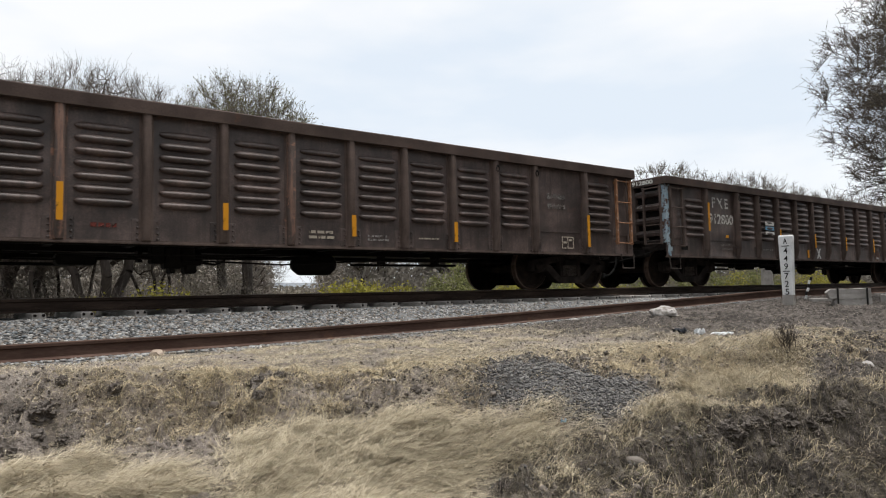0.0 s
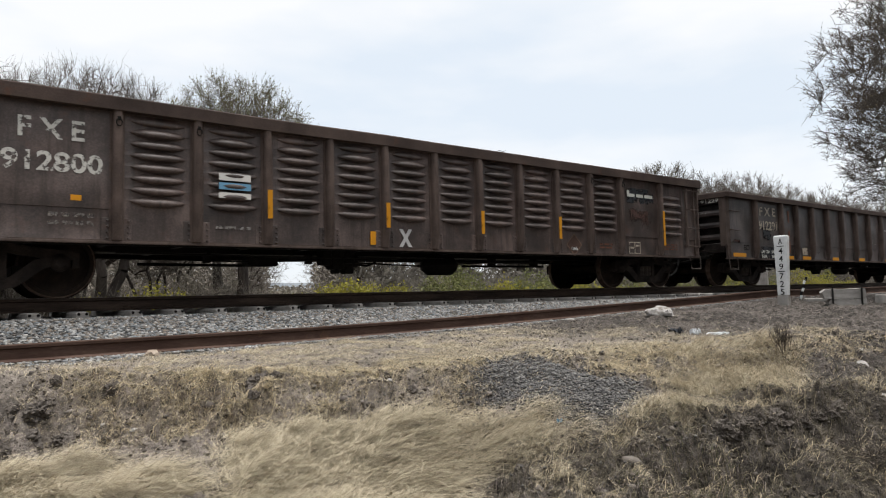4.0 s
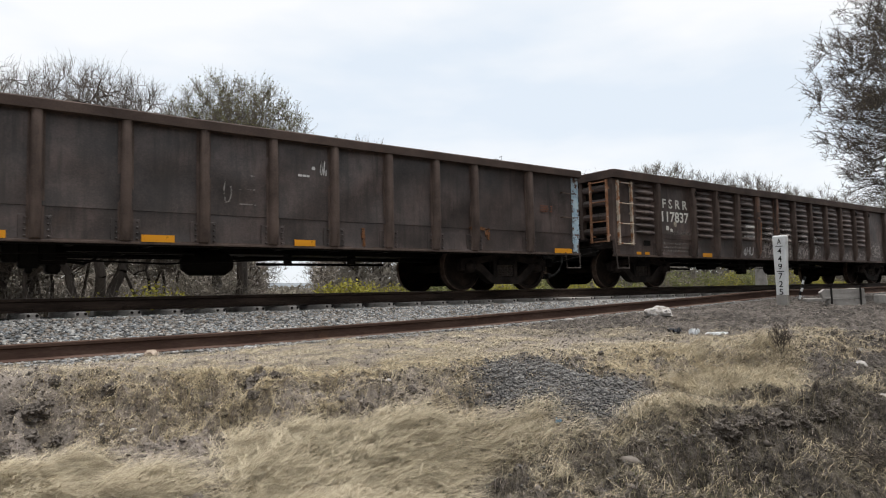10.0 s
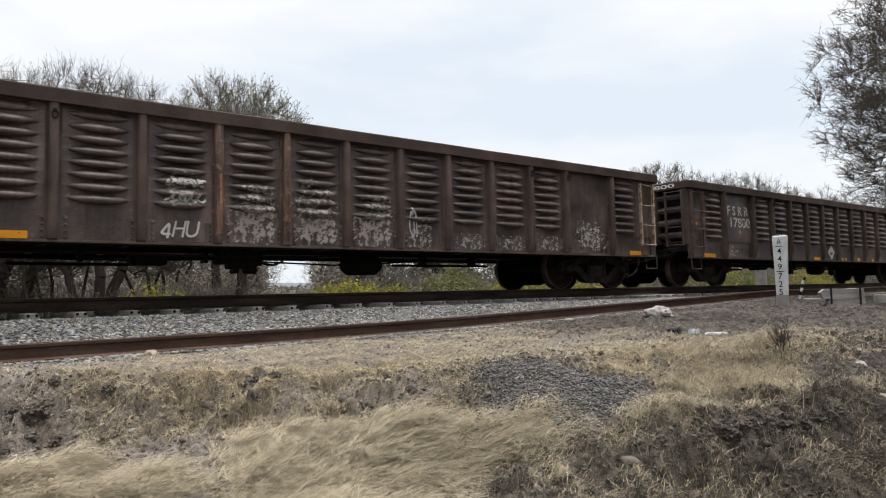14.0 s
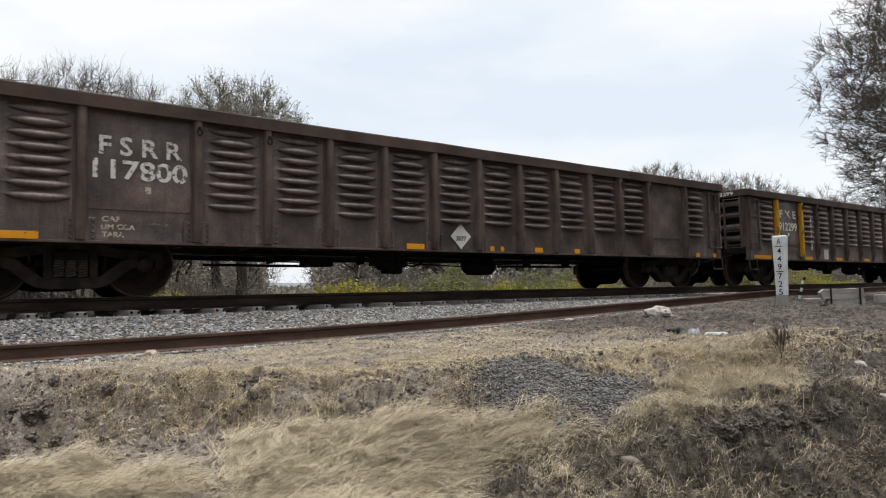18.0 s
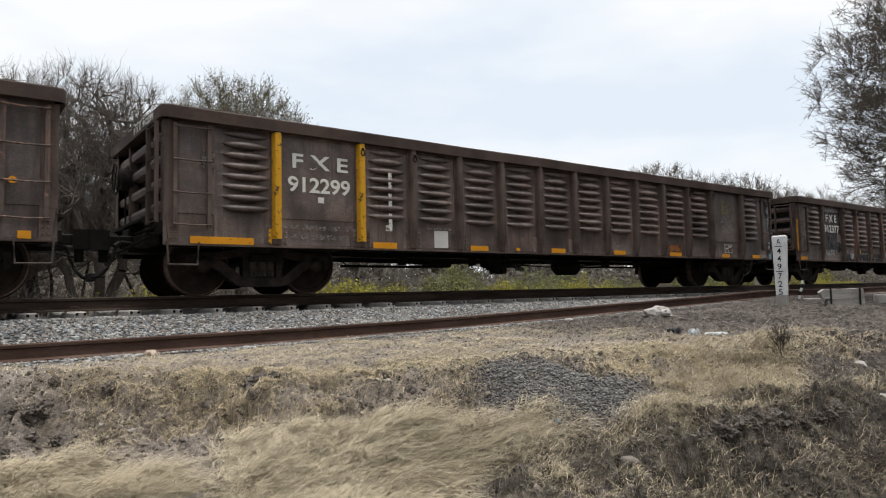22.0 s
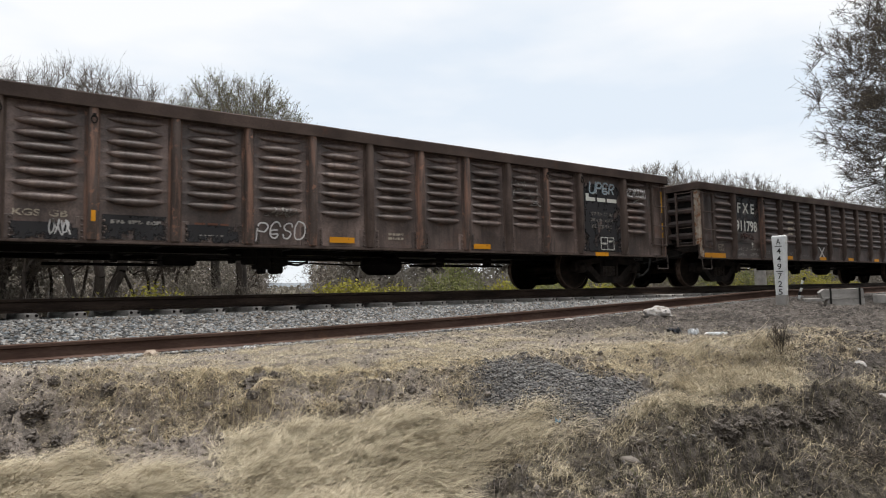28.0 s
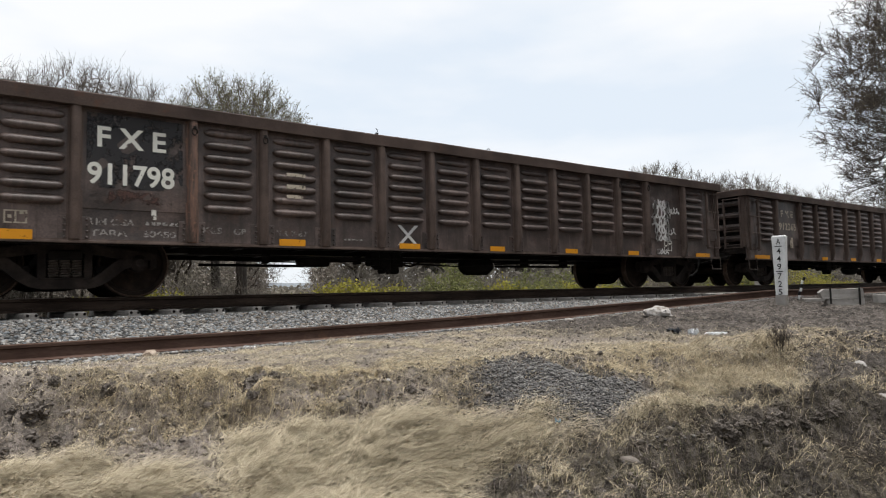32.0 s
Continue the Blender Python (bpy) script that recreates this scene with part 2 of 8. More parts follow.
M["bark"] = material("grey_brown_bark", [(0.04114, 0.03366, 0.02894), (0.06358, 0.05386, 0.04692), (0.09728, 0.08376, 0.07429)], 4, 0.95, 0.0, 0.9, 25, stretch=(0.8, 0.8, 0.2))
M["twig"] = island_material("grey_brown_twigs", [(0.09107, 0.07964, 0.06827), (0.1504, 0.1314, 0.1129), (0.2278, 0.2055, 0.1801)], 0.95)
M["bud"] = island_material("olive_buds_and_small_leaves", [(0.108, 0.111, 0.042), (0.168, 0.162, 0.0672), (0.222, 0.204, 0.1008)], 0.8, 0.4)
M["dark_leaf"] = island_material("dry_dark_leaves", [(0.035, 0.030, 0.018), (0.075, 0.058, 0.030), (0.13, 0.10, 0.05), (0.055, 0.06, 0.028)], 0.8)
M["bush_leaf"] = island_material("olive_green_leaves", [(0.078, 0.0897, 0.0351), (0.1638, 0.1716, 0.0663), (0.234, 0.2262, 0.1014)], 0.75, 0.4)
M["yellow_leaf"] = island_material("yellow_green_leaves", [(0.1716, 0.1661, 0.03206), (0.2772, 0.2583, 0.04987), (0.363, 0.289, 0.06413)], 0.75, 0.4)
M["scrub_leaf"] = island_material("grey_brown_scrub", [(0.08518, 0.07453, 0.06033), (0.142, 0.1263, 0.1008), (0.2129, 0.1902, 0.1561), (0.142, 0.1455, 0.09227)], 0.9, 0.3)
M["brush"] = island_material("grey_brown_brush", [(0.0864, 0.07344, 0.06264), (0.162, 0.1404, 0.1188), (0.2592, 0.229, 0.1944), (0.1836, 0.1901, 0.108)], 0.95)
M["straw"] = island_material("dry_straw", [(0.13, 0.106, 0.068), (0.2128, 0.177, 0.121), (0.448, 0.3864, 0.2778), (0.5936, 0.5174, 0.3864), (0.784, 0.7056, 0.5544)], 0.75, 0.18)
M["dull_straw"] = island_material("grey_dry_grass", [(0.1546, 0.1302, 0.1173), (0.2934, 0.2498, 0.2207), (0.4634, 0.4023, 0.3643)], 0.85, 0.18)
M["bank_straw"] = island_material("brown_hanging_grass", [(0.2382, 0.1948, 0.1342), (0.4579, 0.3827, 0.26), (0.7328, 0.6317, 0.4397)], 0.85, 0.15)
M["green_weed"] = island_material("small_green_weeds", [(0.054, 0.06336, 0.02888), (0.0936, 0.09936, 0.0456), (0.1512, 0.1368, 0.0836)], 0.8, 0.2)
M["stone"] = island_material("grey_ballast_stones", [(0.027, 0.02678, 0.02794), (0.0675, 0.06785, 0.06809), (0.117, 0.1161, 0.1135), (0.171, 0.1428, 0.1179), (0.1935, 0.1946, 0.1938), (0.1215, 0.1339, 0.144), (0.36, 0.3482, 0.3274), (0.081, 0.07857, 0.07857), (0.261, 0.2009, 0.1527)], 0.9)
M["dark_stone"] = island_material("dark_gravel", [(0.016, 0.016, 0.017), (0.040, 0.039, 0.040), (0.065, 0.063, 0.062), (0.095, 0.091, 0.088), (0.20, 0.19, 0.178), (0.05, 0.051, 0.054), (0.085, 0.075, 0.066)], 0.9)
M["clod"] = material("dark_crumbly_soil", [(0.05559, 0.04837, 0.04253), (0.0957, 0.08327, 0.07321), (0.1469, 0.1278, 0.1124)], 6, 0.97, 0.0, 1.0, 30)
# pale bluish grey stands in for distance haze; no air haze is rendered
M["hill"] = material("far_hillside_painted_haze", [(0.13, 0.145, 0.16), (0.17, 0.185, 0.20), (0.22, 0.23, 0.24)], 0.02, 0.95, 0.0, 0.0, 0.3)
M["dark_twig"] = island_material("dark_brown_twigs", [(0.040, 0.033, 0.027), (0.068, 0.056, 0.045), (0.10, 0.085, 0.07)], 0.95)
M["far_brush"] = island_material("far_grey_scrub", [(0.104, 0.09288, 0.07936), (0.143, 0.129, 0.1114), (0.195, 0.178, 0.1536), (0.1365, 0.1393, 0.0896)], 0.95, 0.35)
M["white_scrape"] = worn_paint("scraped_pale_primer", (0.40, 0.35, 0.325), 0.535, 0.75, 9, ragged=0.14)
M["thin_scrape"] = worn_paint("thinly_scraped_primer", (0.38, 0.34, 0.32), 0.495, 0.75, 11, ragged=0.10)
M["mid_twig"] = island_material("brown_twigs", [(0.06875, 0.0575, 0.04875), (0.1187, 0.1013, 0.08625), (0.1875, 0.1625, 0.14)], 0.95)
M["lump"] = island_material("lumps_of_soil", [(0.04588, 0.0399, 0.03509), (0.09271, 0.08066, 0.07093), (0.1572, 0.1367, 0.1202), (0.3109, 0.2704, 0.2378)], 0.97)
M["body_pale"] = material("dusty_pale_brown_steel", [(0.02815, 0.02023, 0.01741), (0.09804, 0.0705, 0.06068), (0.2021, 0.1458, 0.1259)], 1.5, 0.5, 0.0, 0.3, 45, spots=(0.1362, 0.06963, 0.04624), spot_scale=2.6, spot_at=(0.58, 0.78), streak=(0.0454, 0.03132, 0.02559), random_tint=0.14, spec=0.55)
M["body_dark"] = material("sooty_brown_steel", [(0.01957, 0.01352, 0.01154), (0.06388, 0.04411, 0.03767), (0.1416, 0.09779, 0.08351)], 1.5, 0.52, 0.0, 0.3, 45, spots=(0.088, 0.04177, 0.02851), spot_scale=2.6, spot_at=(0.60, 0.78), streak=(0.03106, 0.02088, 0.01725), random_tint=0.12, spec=0.55)
M["dull_yellow"] = worn_paint("faded_yellow_lettering", (0.26, 0.20, 0.09), 0.55, scale=18)
M["pale_blue_spray"] = worn_paint("pale_blue_spray_paint", (0.40, 0.50, 0.56), 0.62, 0.85, 9)
# head of the loose rail, a darker brown than its web and foot
M["loose_rail_top"] = material("darker_brown_rail_head", [(0.04095, 0.02419, 0.01809), (0.06279, 0.0383, 0.02904), (0.09828, 0.06451, 0.0495)], 5, 0.8, 0.0, 0.3, 60, stretch=(0.2, 1, 1), spots=(0.154, 0.105, 0.077), spot_scale=3, spot_at=(0.6, 0.72))
M["red_letter"] = worn_paint("faded_orange_lettering", (0.20, 0.095, 0.065), 0.62, scale=16)
M["grey_patch"] = worn_paint("greyed_repainted_panel", (0.040, 0.042, 0.047), 0.56, scale=5, ragged=0.08)
M["dark_grass"] = island_material("dark_matted_grass", [(0.04611, 0.04085, 0.03148), (0.09688, 0.08521, 0.06108), (0.1568, 0.1346, 0.09721), (0.2356, 0.1921, 0.1421)], 0.9, 0.15)
M["pebble"] = island_material("dull_brown_pebbles", [(0.03127, 0.02721, 0.02392), (0.06254, 0.05441, 0.04785), (0.104, 0.09045, 0.07953), (0.1855, 0.1614, 0.1419)], 0.97)
M["rust_wash"] = worn_paint("reddish_brown_rubbed_paint", (0.085, 0.050, 0.042), 0.50, 0.7, 2.5, ragged=0.20)
M["orange_plate"] = worn_paint("faded_orange_plate", (0.30, 0.12, 0.045), 0.60, 0.7, 6, ragged=0.08)
M["scuff"] = worn_paint("pale_scraped_patches", (0.34, 0.31, 0.285), 0.47, 0.8, 6, ragged=0.22)
M["rust_stain"] = worn_paint("orange_rust_stain", (0.15, 0.070, 0.034), 0.58, 0.85, 9, ragged=0.12)

# ---- shape of the ground ----
def vnoise(x, y, seed=0):
    """Smooth value noise in 0..1 on a unit grid."""
    x, y = np.asarray(x, float), np.asarray(y, float)
    xi, yi = np.floor(x).astype(np.int64), np.floor(y).astype(np.int64)
    fx, fy = x - xi, y - yi
    fx, fy = fx * fx * (3 - 2 * fx), fy * fy * (3 - 2 * fy)

    def h(i, j):
        n = (i * 374761393 + j * 668265263 + seed * 974634777) & 0xFFFFFFFF
        n = ((n ^ (n >> 13)) * 1274126177) & 0xFFFFFFFF
        return ((n ^ (n >> 16)) & 0xFFFF) / 65535.0

    a = h(xi, yi) * (1 - fx) + h(xi + 1, yi) * fx
    b = h(xi, yi + 1) * (1 - fx) + h(xi + 1, yi + 1) * fx
    return a * (1 - fy) + b * fy


def fbm(x, y, seed=0, octaves=4):
    v, a, s = 0.0, 0.5, 1.0
    for k in range(octaves):
        v = v + a * vnoise(np.asarray(x) * s + 17.3 * k, np.asarray(y) * s - 9.1 * k, seed + k)
        a, s = a * 0.5, s * 2.03
    return v


def smooth(a, b, x):
    t = np.clip((np.asarray(x, float) - a) / (b - a), 0, 1)
    return t * t * (3 - 2 * t)


def shelf(x):
    """Height of the shelf on which the loose rail lies."""
    return np.interp(x, (-30, 3, 6, 8.3, 11, 15.5, 40), (-0.66, -0.62, -0.54, -0.48, -0.40, -0.30, -0.27))


def rail_seat(x):
    """Height of the ground under the loose rail."""
    return np.interp(x, (-30, 0.5, 3, 4.3, 6.2, 8.6, 10.2, 13, 15.4, 40), (-0.66, -0.650, -0.638, -0.622, -0.586, -0.532, -0.482, -0.400, -0.318, -0.28))


def bank(x):
    """The line of the first bank's crest."""
    return np.interp(x, (-30, -2, 0.4, 1.6, 3.4, 5.0, 8.0, 14.0, 40), (-3.9, -4.1, -4.5, -5.05, -6.1, -6.7, -7.3, -7.7, -8.5))


def lower_bank(x):
    """The line of the second, lower bank's crest."""
    return np.interp(x, (3.6, 5.0, 7.0, 10.0), (-8.15, -8.36, -8.80, -9.3))


def blob(x, y, cx, cy, rx, ry, turn=0.0, soft=0.45):
    """1 inside an uneven ellipse, 0 outside."""
    c, s = math.cos(turn), math.sin(turn)
    u, v = ((x - cx) * c + (y - cy) * s) / rx, (-(x - cx) * s + (y - cy) * c) / ry
    r = np.sqrt(u * u + v * v) + 0.55 * (fbm(x * 1.7, y * 1.7, 5, 3) - 0.45)
    return 1 - smooth(1 - soft, 1 + soft * 0.4, r)


# hollows broken or dug into the banks: place, radius, depth
PITS = ((0.62, -5.02, 0.16, 0.14), (1.02, -5.02, 0.13, 0.13), (1.30, -4.92, 0.10, 0.08), (2.28, -5.50, 0.12, 0.14), (2.56, -5.78, 0.16, 0.10), (3.20, -6.30, 0.14, 0.08), (1.62, -5.16, 0.12, 0.08), (3.99, -8.60, 0.085, 0.16),
        (4.16, -8.52, 0.12, 0.10), (4.48, -8.62, 0.13, 0.12), (4.80, -8.66, 0.12, 0.10), (5.15, -8.70, 0.12, 0.10), (3.70, -8.44, 0.10, 0.08), (2.75, -7.85, 0.12, 0.09), (2.45, -7.95, 0.10, 0.07), (5.6, -8.85, 0.14, 0.10))


def ground_z(x, y, rough=True):
    x, y = np.asarray(x, float), np.asarray(y, float)
    near = smooth(-30, -14, -np.abs(y + 5)) * smooth(-60, -30, -np.abs(x - 8))
    z = shelf(x) - 0.035 * np.clip(-3.0 - y, 0, 6) + (rail_seat(x) - 0.012 - shelf(x)) * smooth(-4.1, -3.2, y)
    d = bank(x) - y + 0.22 * (fbm(x * 1.3, y * 1.3, 3, 3) - 0.45) + 0.30 * (fbm(x * 3.7, y * 3.7, 9, 3) - 0.45)
    drop = np.interp(x, (-3, 1.2, 3, 4.2, 6, 10), (0.46, 0.42, 0.25, 0.14, 0.13, 0.10))
    wide = np.interp(x, (0, 1.5, 4, 8), (0.52, 0.60, 1.0, 1.6))
    z = z - drop * smooth(0, 1, d / wide) - 0.075 * np.clip(d - wide, 0, 3)
    e = lower_bank(x) - y + 0.25 * (fbm(x * 1.1, y * 1.1, 8, 3) - 0.45) + 0.30 * (fbm(x * 3.3, y * 3.3, 14, 3) - 0.45)
    z = z - 0.32 * smooth(0, 0.75, e) * smooth(1.0, 2.4, x) * smooth(-14, -7, -x)
    z = z + 0.13 * blob(x, y, 3.95, -7.20, 1.05, 0.70, -1.1, 0.8)
    for px, py, pr, deep in PITS:
        z = z - deep * np.exp(-(((x - px) / pr) ** 2 + ((y - py) / pr) ** 2) ** 2)
    far = np.interp(y, (1.2, 3.2, 6, 14, 60, 400), (-0.45, -0.85, -0.95, -0.9, -0.6, 2.0))
    # last term: unseen rise behind the camera, added to block low sky light
    z = np.where(y > 0, far, z) + 7.5 * smooth(12.5, 21, -y) * smooth(-200, -60, -np.abs(x))
    if rough:
        clod = np.interp(d, (-1.2, -0.55, -0.1, 0.5, 1.6), (0.04, 0.07, 0.15, 0.27, 0.13)) * np.interp(x, (2, 6, 10), (1, 0.8, 0.45))
        clod = np.maximum(clod, 0.27 * smooth(-0.7, 0.1, e) * smooth(1.2, 3, x) * (1 - smooth(0.6, 2.2, e) * 0.45))
        clod = np.maximum(clod, 0.09 * smooth(5.0, 7.0, x))
        clod = np.where(y > -3.2, 0.02, clod) * (1 - 0.8 * blob(x, y, 3.92, -7.15, 0.92, 0.56, -1.1, 0.5))
        z = z + near * clod * ((fbm(x * 2.6, y * 2.6, 21, 5) - 0.48) * 1.4 + (np.abs(fbm(x * 6, y * 6, 31, 4) - 0.46) - 0.08) * 1.5 + (vnoise(x * 17, y * 17, 51) - 0.5) * 0.30 + (vnoise(x * 37, y * 37, 52) - 0.5) * 0.17 - 0.55 * smooth(0.56, 0.66, fbm(x * 4.4, y * 4.4, 77, 4)))
    return z


# ---- mesh helpers ----
def mesh_of(name, verts, faces, mat, smooth_shade=False):
    me = bpy.data.meshes.new(name)
    me.from_pydata([tuple(v) for v in verts], [], [tuple(f) for f in faces])
    me.update()
    if mat:
        me.materials.append(mat)
    if smooth_shade:
        me.shade_smooth()
    return me


def mesh_np(name, verts, loops, starts, mat):
    """A mesh from arrays: vertices, vertex indices of all faces in a row, and where each face starts."""
    me = bpy.data.meshes.new(name)
    loops = np.asarray(loops, np.int32).ravel()
    me.vertices.add(len(verts))
    me.vertices.foreach_set("co", np.asarray(verts, np.float32).ravel())
    me.loops.add(len(loops))
    me.loops.foreach_set("vertex_index", loops)
    me.polygons.add(len(starts))
    me.polygons.foreach_set("loop_start", np.asarray(starts, np.int32))
    me.update(calc_edges=True)
    me.materials.append(mat)
    return me


def box_bm(bm, x0, x1, y0, y1, z0, z1, bevel=0.0):
    vs = [bm.verts.new(c) for c in ((x0, y0, z0), (x1, y0, z0), (x1, y1, z0), (x0, y1, z0), (x0, y0, z1), (x1, y0, z1), (x1, y1, z1), (x0, y1, z1))]
    fs = [bm.faces.new([vs[i] for i in f]) for f in ((0, 3, 2, 1), (4, 5, 6, 7), (0, 1, 5, 4), (1, 2, 6, 5), (2, 3, 7, 6), (3, 0, 4, 7))]
    if bevel:
        bmesh.ops.bevel(bm, geom=list({e for f in fs for e in f.edges}), offset=bevel, segments=1, affect="EDGES")


def tube_bm(bm, points, r, sides=6):
    """A round bar along a line of points."""
    pts = [Vector(p) for p in points]
    rings = []
    for i, p in enumerate(pts):
        way = (pts[min(i + 1, len(pts) - 1)] - pts[max(i - 1, 0)]).normalized()
        a = way.cross(Vector((0.31, 0.17, 0.93)) if abs(way.z) < 0.85 else Vector((1, 0.1, 0))).normalized()
        b = way.cross(a)
        rings.append([bm.verts.new(p + r * (math.cos(k * math.tau / sides) * a + math.sin(k * math.tau / sides) * b)) for k in range(sides)])
    for u, v in zip(rings, rings[1:]):
        for k in range(sides):
            bm.faces.new((u[k], u[(k + 1) % sides], v[(k + 1) % sides], v[k]))
    bm.faces.new(rings[0][::-1])
    bm.faces.new(rings[-1])


def revolve_bm(bm, profile, sides=32, axis="y", at=(0, 0, 0), caps=True):
    """profile: (along, radius) pairs, turned round an axis through at."""
    rings = []
    for a, r in profile:
        ring = []
        for k in range(sides):
            c, s = r * math.cos(k * math.tau / sides), r * math.sin(k * math.tau / sides)
            p = {"y": (c, a, s), "x": (a, c, s), "z": (c, s, a)}[axis]
            ring.append(bm.verts.new(Vector(p) + Vector(at)))
        rings.append(ring)
    for u, v in zip(rings, rings[1:]):
        for k in range(sides):
            bm.faces.new((u[k], u[(k + 1) % sides], v[(k + 1) % sides], v[k]))
    if caps and profile[0][1] > 1e-6:
        bm.faces.new(rings[0])
    if caps and profile[-1][1] > 1e-6:
        bm.faces.new(rings[-1][::-1])


def prism_bm(bm, outline, y0, y1):
    """An outline in x and z, extruded from y0 to y1."""
    a = [bm.verts.new((x, y0, z)) for x, z in outline]
    b = [bm.verts.new((x, y1, z)) for x, z in outline]
    n = len(a)
    bm.faces.new(a)
    bm.faces.new(b[::-1])
    for i in range(n):
        bm.faces.new((a[i], b[i], b[(i + 1) % n], a[(i + 1) % n]))


def bm_mesh(name, bm, mat, smooth_angle=None):
    bmesh.ops.recalc_face_normals(bm, faces=bm.faces)
    me = bpy.data.meshes.new(name)
    bm.to_mesh(me)
    bm.free()
    me.materials.append(mat)
    if smooth_angle:
        me.shade_smooth()
        me.set_sharp_from_angle(angle=radians(smooth_angle))
    return me


def part(name, data, parent, label="", m=None, mat=None):
    """One mesh object under a thing or a part. data: a mesh, or a bmesh with mat."""
    if isinstance(data, bmesh.types.BMesh):
        data = bm_mesh(name, data, mat)
    ob = new(name, data)
    ob.parent = parent
    if m is not None:
        ob.matrix_basis = m
    if label:
        tagged(ob, label)
    return ob


def thing(name, label, category, data=None, m=None, group="", kind=""):
    ob = new(name, data)
    if m is not None:
        ob.matrix_basis = m
    return tagged(ob, label, category, group, kind)


# ---- covers of the ground, as plain functions of the plan ----
def long_grass(x, y):
    a = blob(x, y, 2.38, -6.92, 1.15, 0.66, -0.62)
    a = np.maximum(a, 0.70 * blob(x, y, 0.75, -6.15, 0.95, 0.40, -0.75))
    a = np.maximum(a, blob(x, y, 1.90, -7.30, 0.78, 0.42, -0.7))
    return np.maximum(a, 0.30 * blob(x, y, -0.8, -5.6, 1.2, 0.6, -0.4))


def tussock_grass(x, y):
    return np.maximum(np.maximum(blob(x, y, 5.40, -7.74, 1.10, 0.40, 0.08), 0.35 * blob(x, y, 6.3, -7.35, 0.8, 0.40, -0.3)), 0.8 * blob(x, y, 4.30, -8.02, 0.55, 0.18, 0.0))


def short_grass(x, y):
    """Matted grass between the loose rail and the bank."""
    d = bank(x) - y
    a = smooth(-3.1, -3.45, y) * (1 - smooth(-0.35, 0.45, d)) * (1 - 0.97 * smooth(5.2, 8.2, x + 0.5 * (y + 5)))
    return np.clip(a * (0.35 + 1.1 * fbm(x * 0.9, y * 0.9, 44, 4)), 0, 1)


def gravel_heap(x, y):
    return 0.95 * blob(x, y, 3.92, -7.15, 0.92, 0.56, -1.1, 0.5)


def ground_mesh():
    fx = np.concatenate([-np.geomspace(60, 3000, 26)[::-1], np.linspace(-50, -3, 40), np.linspace(-2.4, 0.0, 30)[:-1], np.linspace(0.0, 1, 60)[:-1], np.linspace(1, 7.5, 400)[:-1], np.linspace(7.5, 16, 210)[:-1], np.linspace(16, 34, 80), np.linspace(36, 80, 30), np.geomspace(90, 3000, 26)])
    fy = np.concatenate([-np.geomspace(24, 3000, 24)[::-1], np.linspace(-20, -11.5, 20), np.linspace(-11, -9.4, 26)[:-1], np.linspace(-9.4, -4.0, 330)[:-1], np.linspace(-4.0, -2.2, 60)[:-1], np.linspace(-2.2, 3, 24)[:-1], np.linspace(3, 40, 60), np.geomspace(45, 3000, 24)])
    gx, gy = np.meshgrid(fx, fy)
    z = ground_z(gx, gy)
    z = np.where(np.abs(gy) < 2.3, np.minimum(z, -0.42), z)
    nx, ny = len(fx), len(fy)
    co = np.stack([gx, gy, z], -1).reshape(-1, 3)
    i = (np.arange(ny - 1)[:, None] * nx + np.arange(nx - 1)).ravel()
    loops = np.stack([i, i + 1, i + nx + 1, i + nx], -1)
    me = mesh_np("ground", co, loops, np.arange(len(loops)) * 4, ground_material())
    me.shade_smooth()
    grass = np.clip(0.55 * short_grass(gx, gy) + 0.8 * long_grass(gx, gy) + 0.7 * tussock_grass(gx, gy), 0, 1)
    d = bank(gx) - gy
    pale = np.clip(-0.65 * smooth(5.0, 8, gx) * np.where(gy < 3, 1, 0) + 0.62 * (1 - smooth(1.5, 4.5, gx)) * smooth(-9, -6, gy) + np.where(gy > 3, 0.9, 0) + 0.25 * fbm(gx, gy, 71, 4) + 0.50 * smooth(-0.6, 0.2, d) * (1 - smooth(1.0, 1.8, d)) * (1 - smooth(5.0, 7.0, gx)), 0, 1)
    gravel = np.maximum(gravel_heap(gx, gy), smooth(-3.35, -2.95, gy) * np.where(gy < 3, 1, 0))
    col = np.stack([grass, pale, gravel, np.ones_like(grass)], -1).reshape(-1, 4)
    at = me.color_attributes.new("cover", "FLOAT_COLOR", "POINT")
    at.data.foreach_set("color", col.astype(np.float32).ravel())
    return me


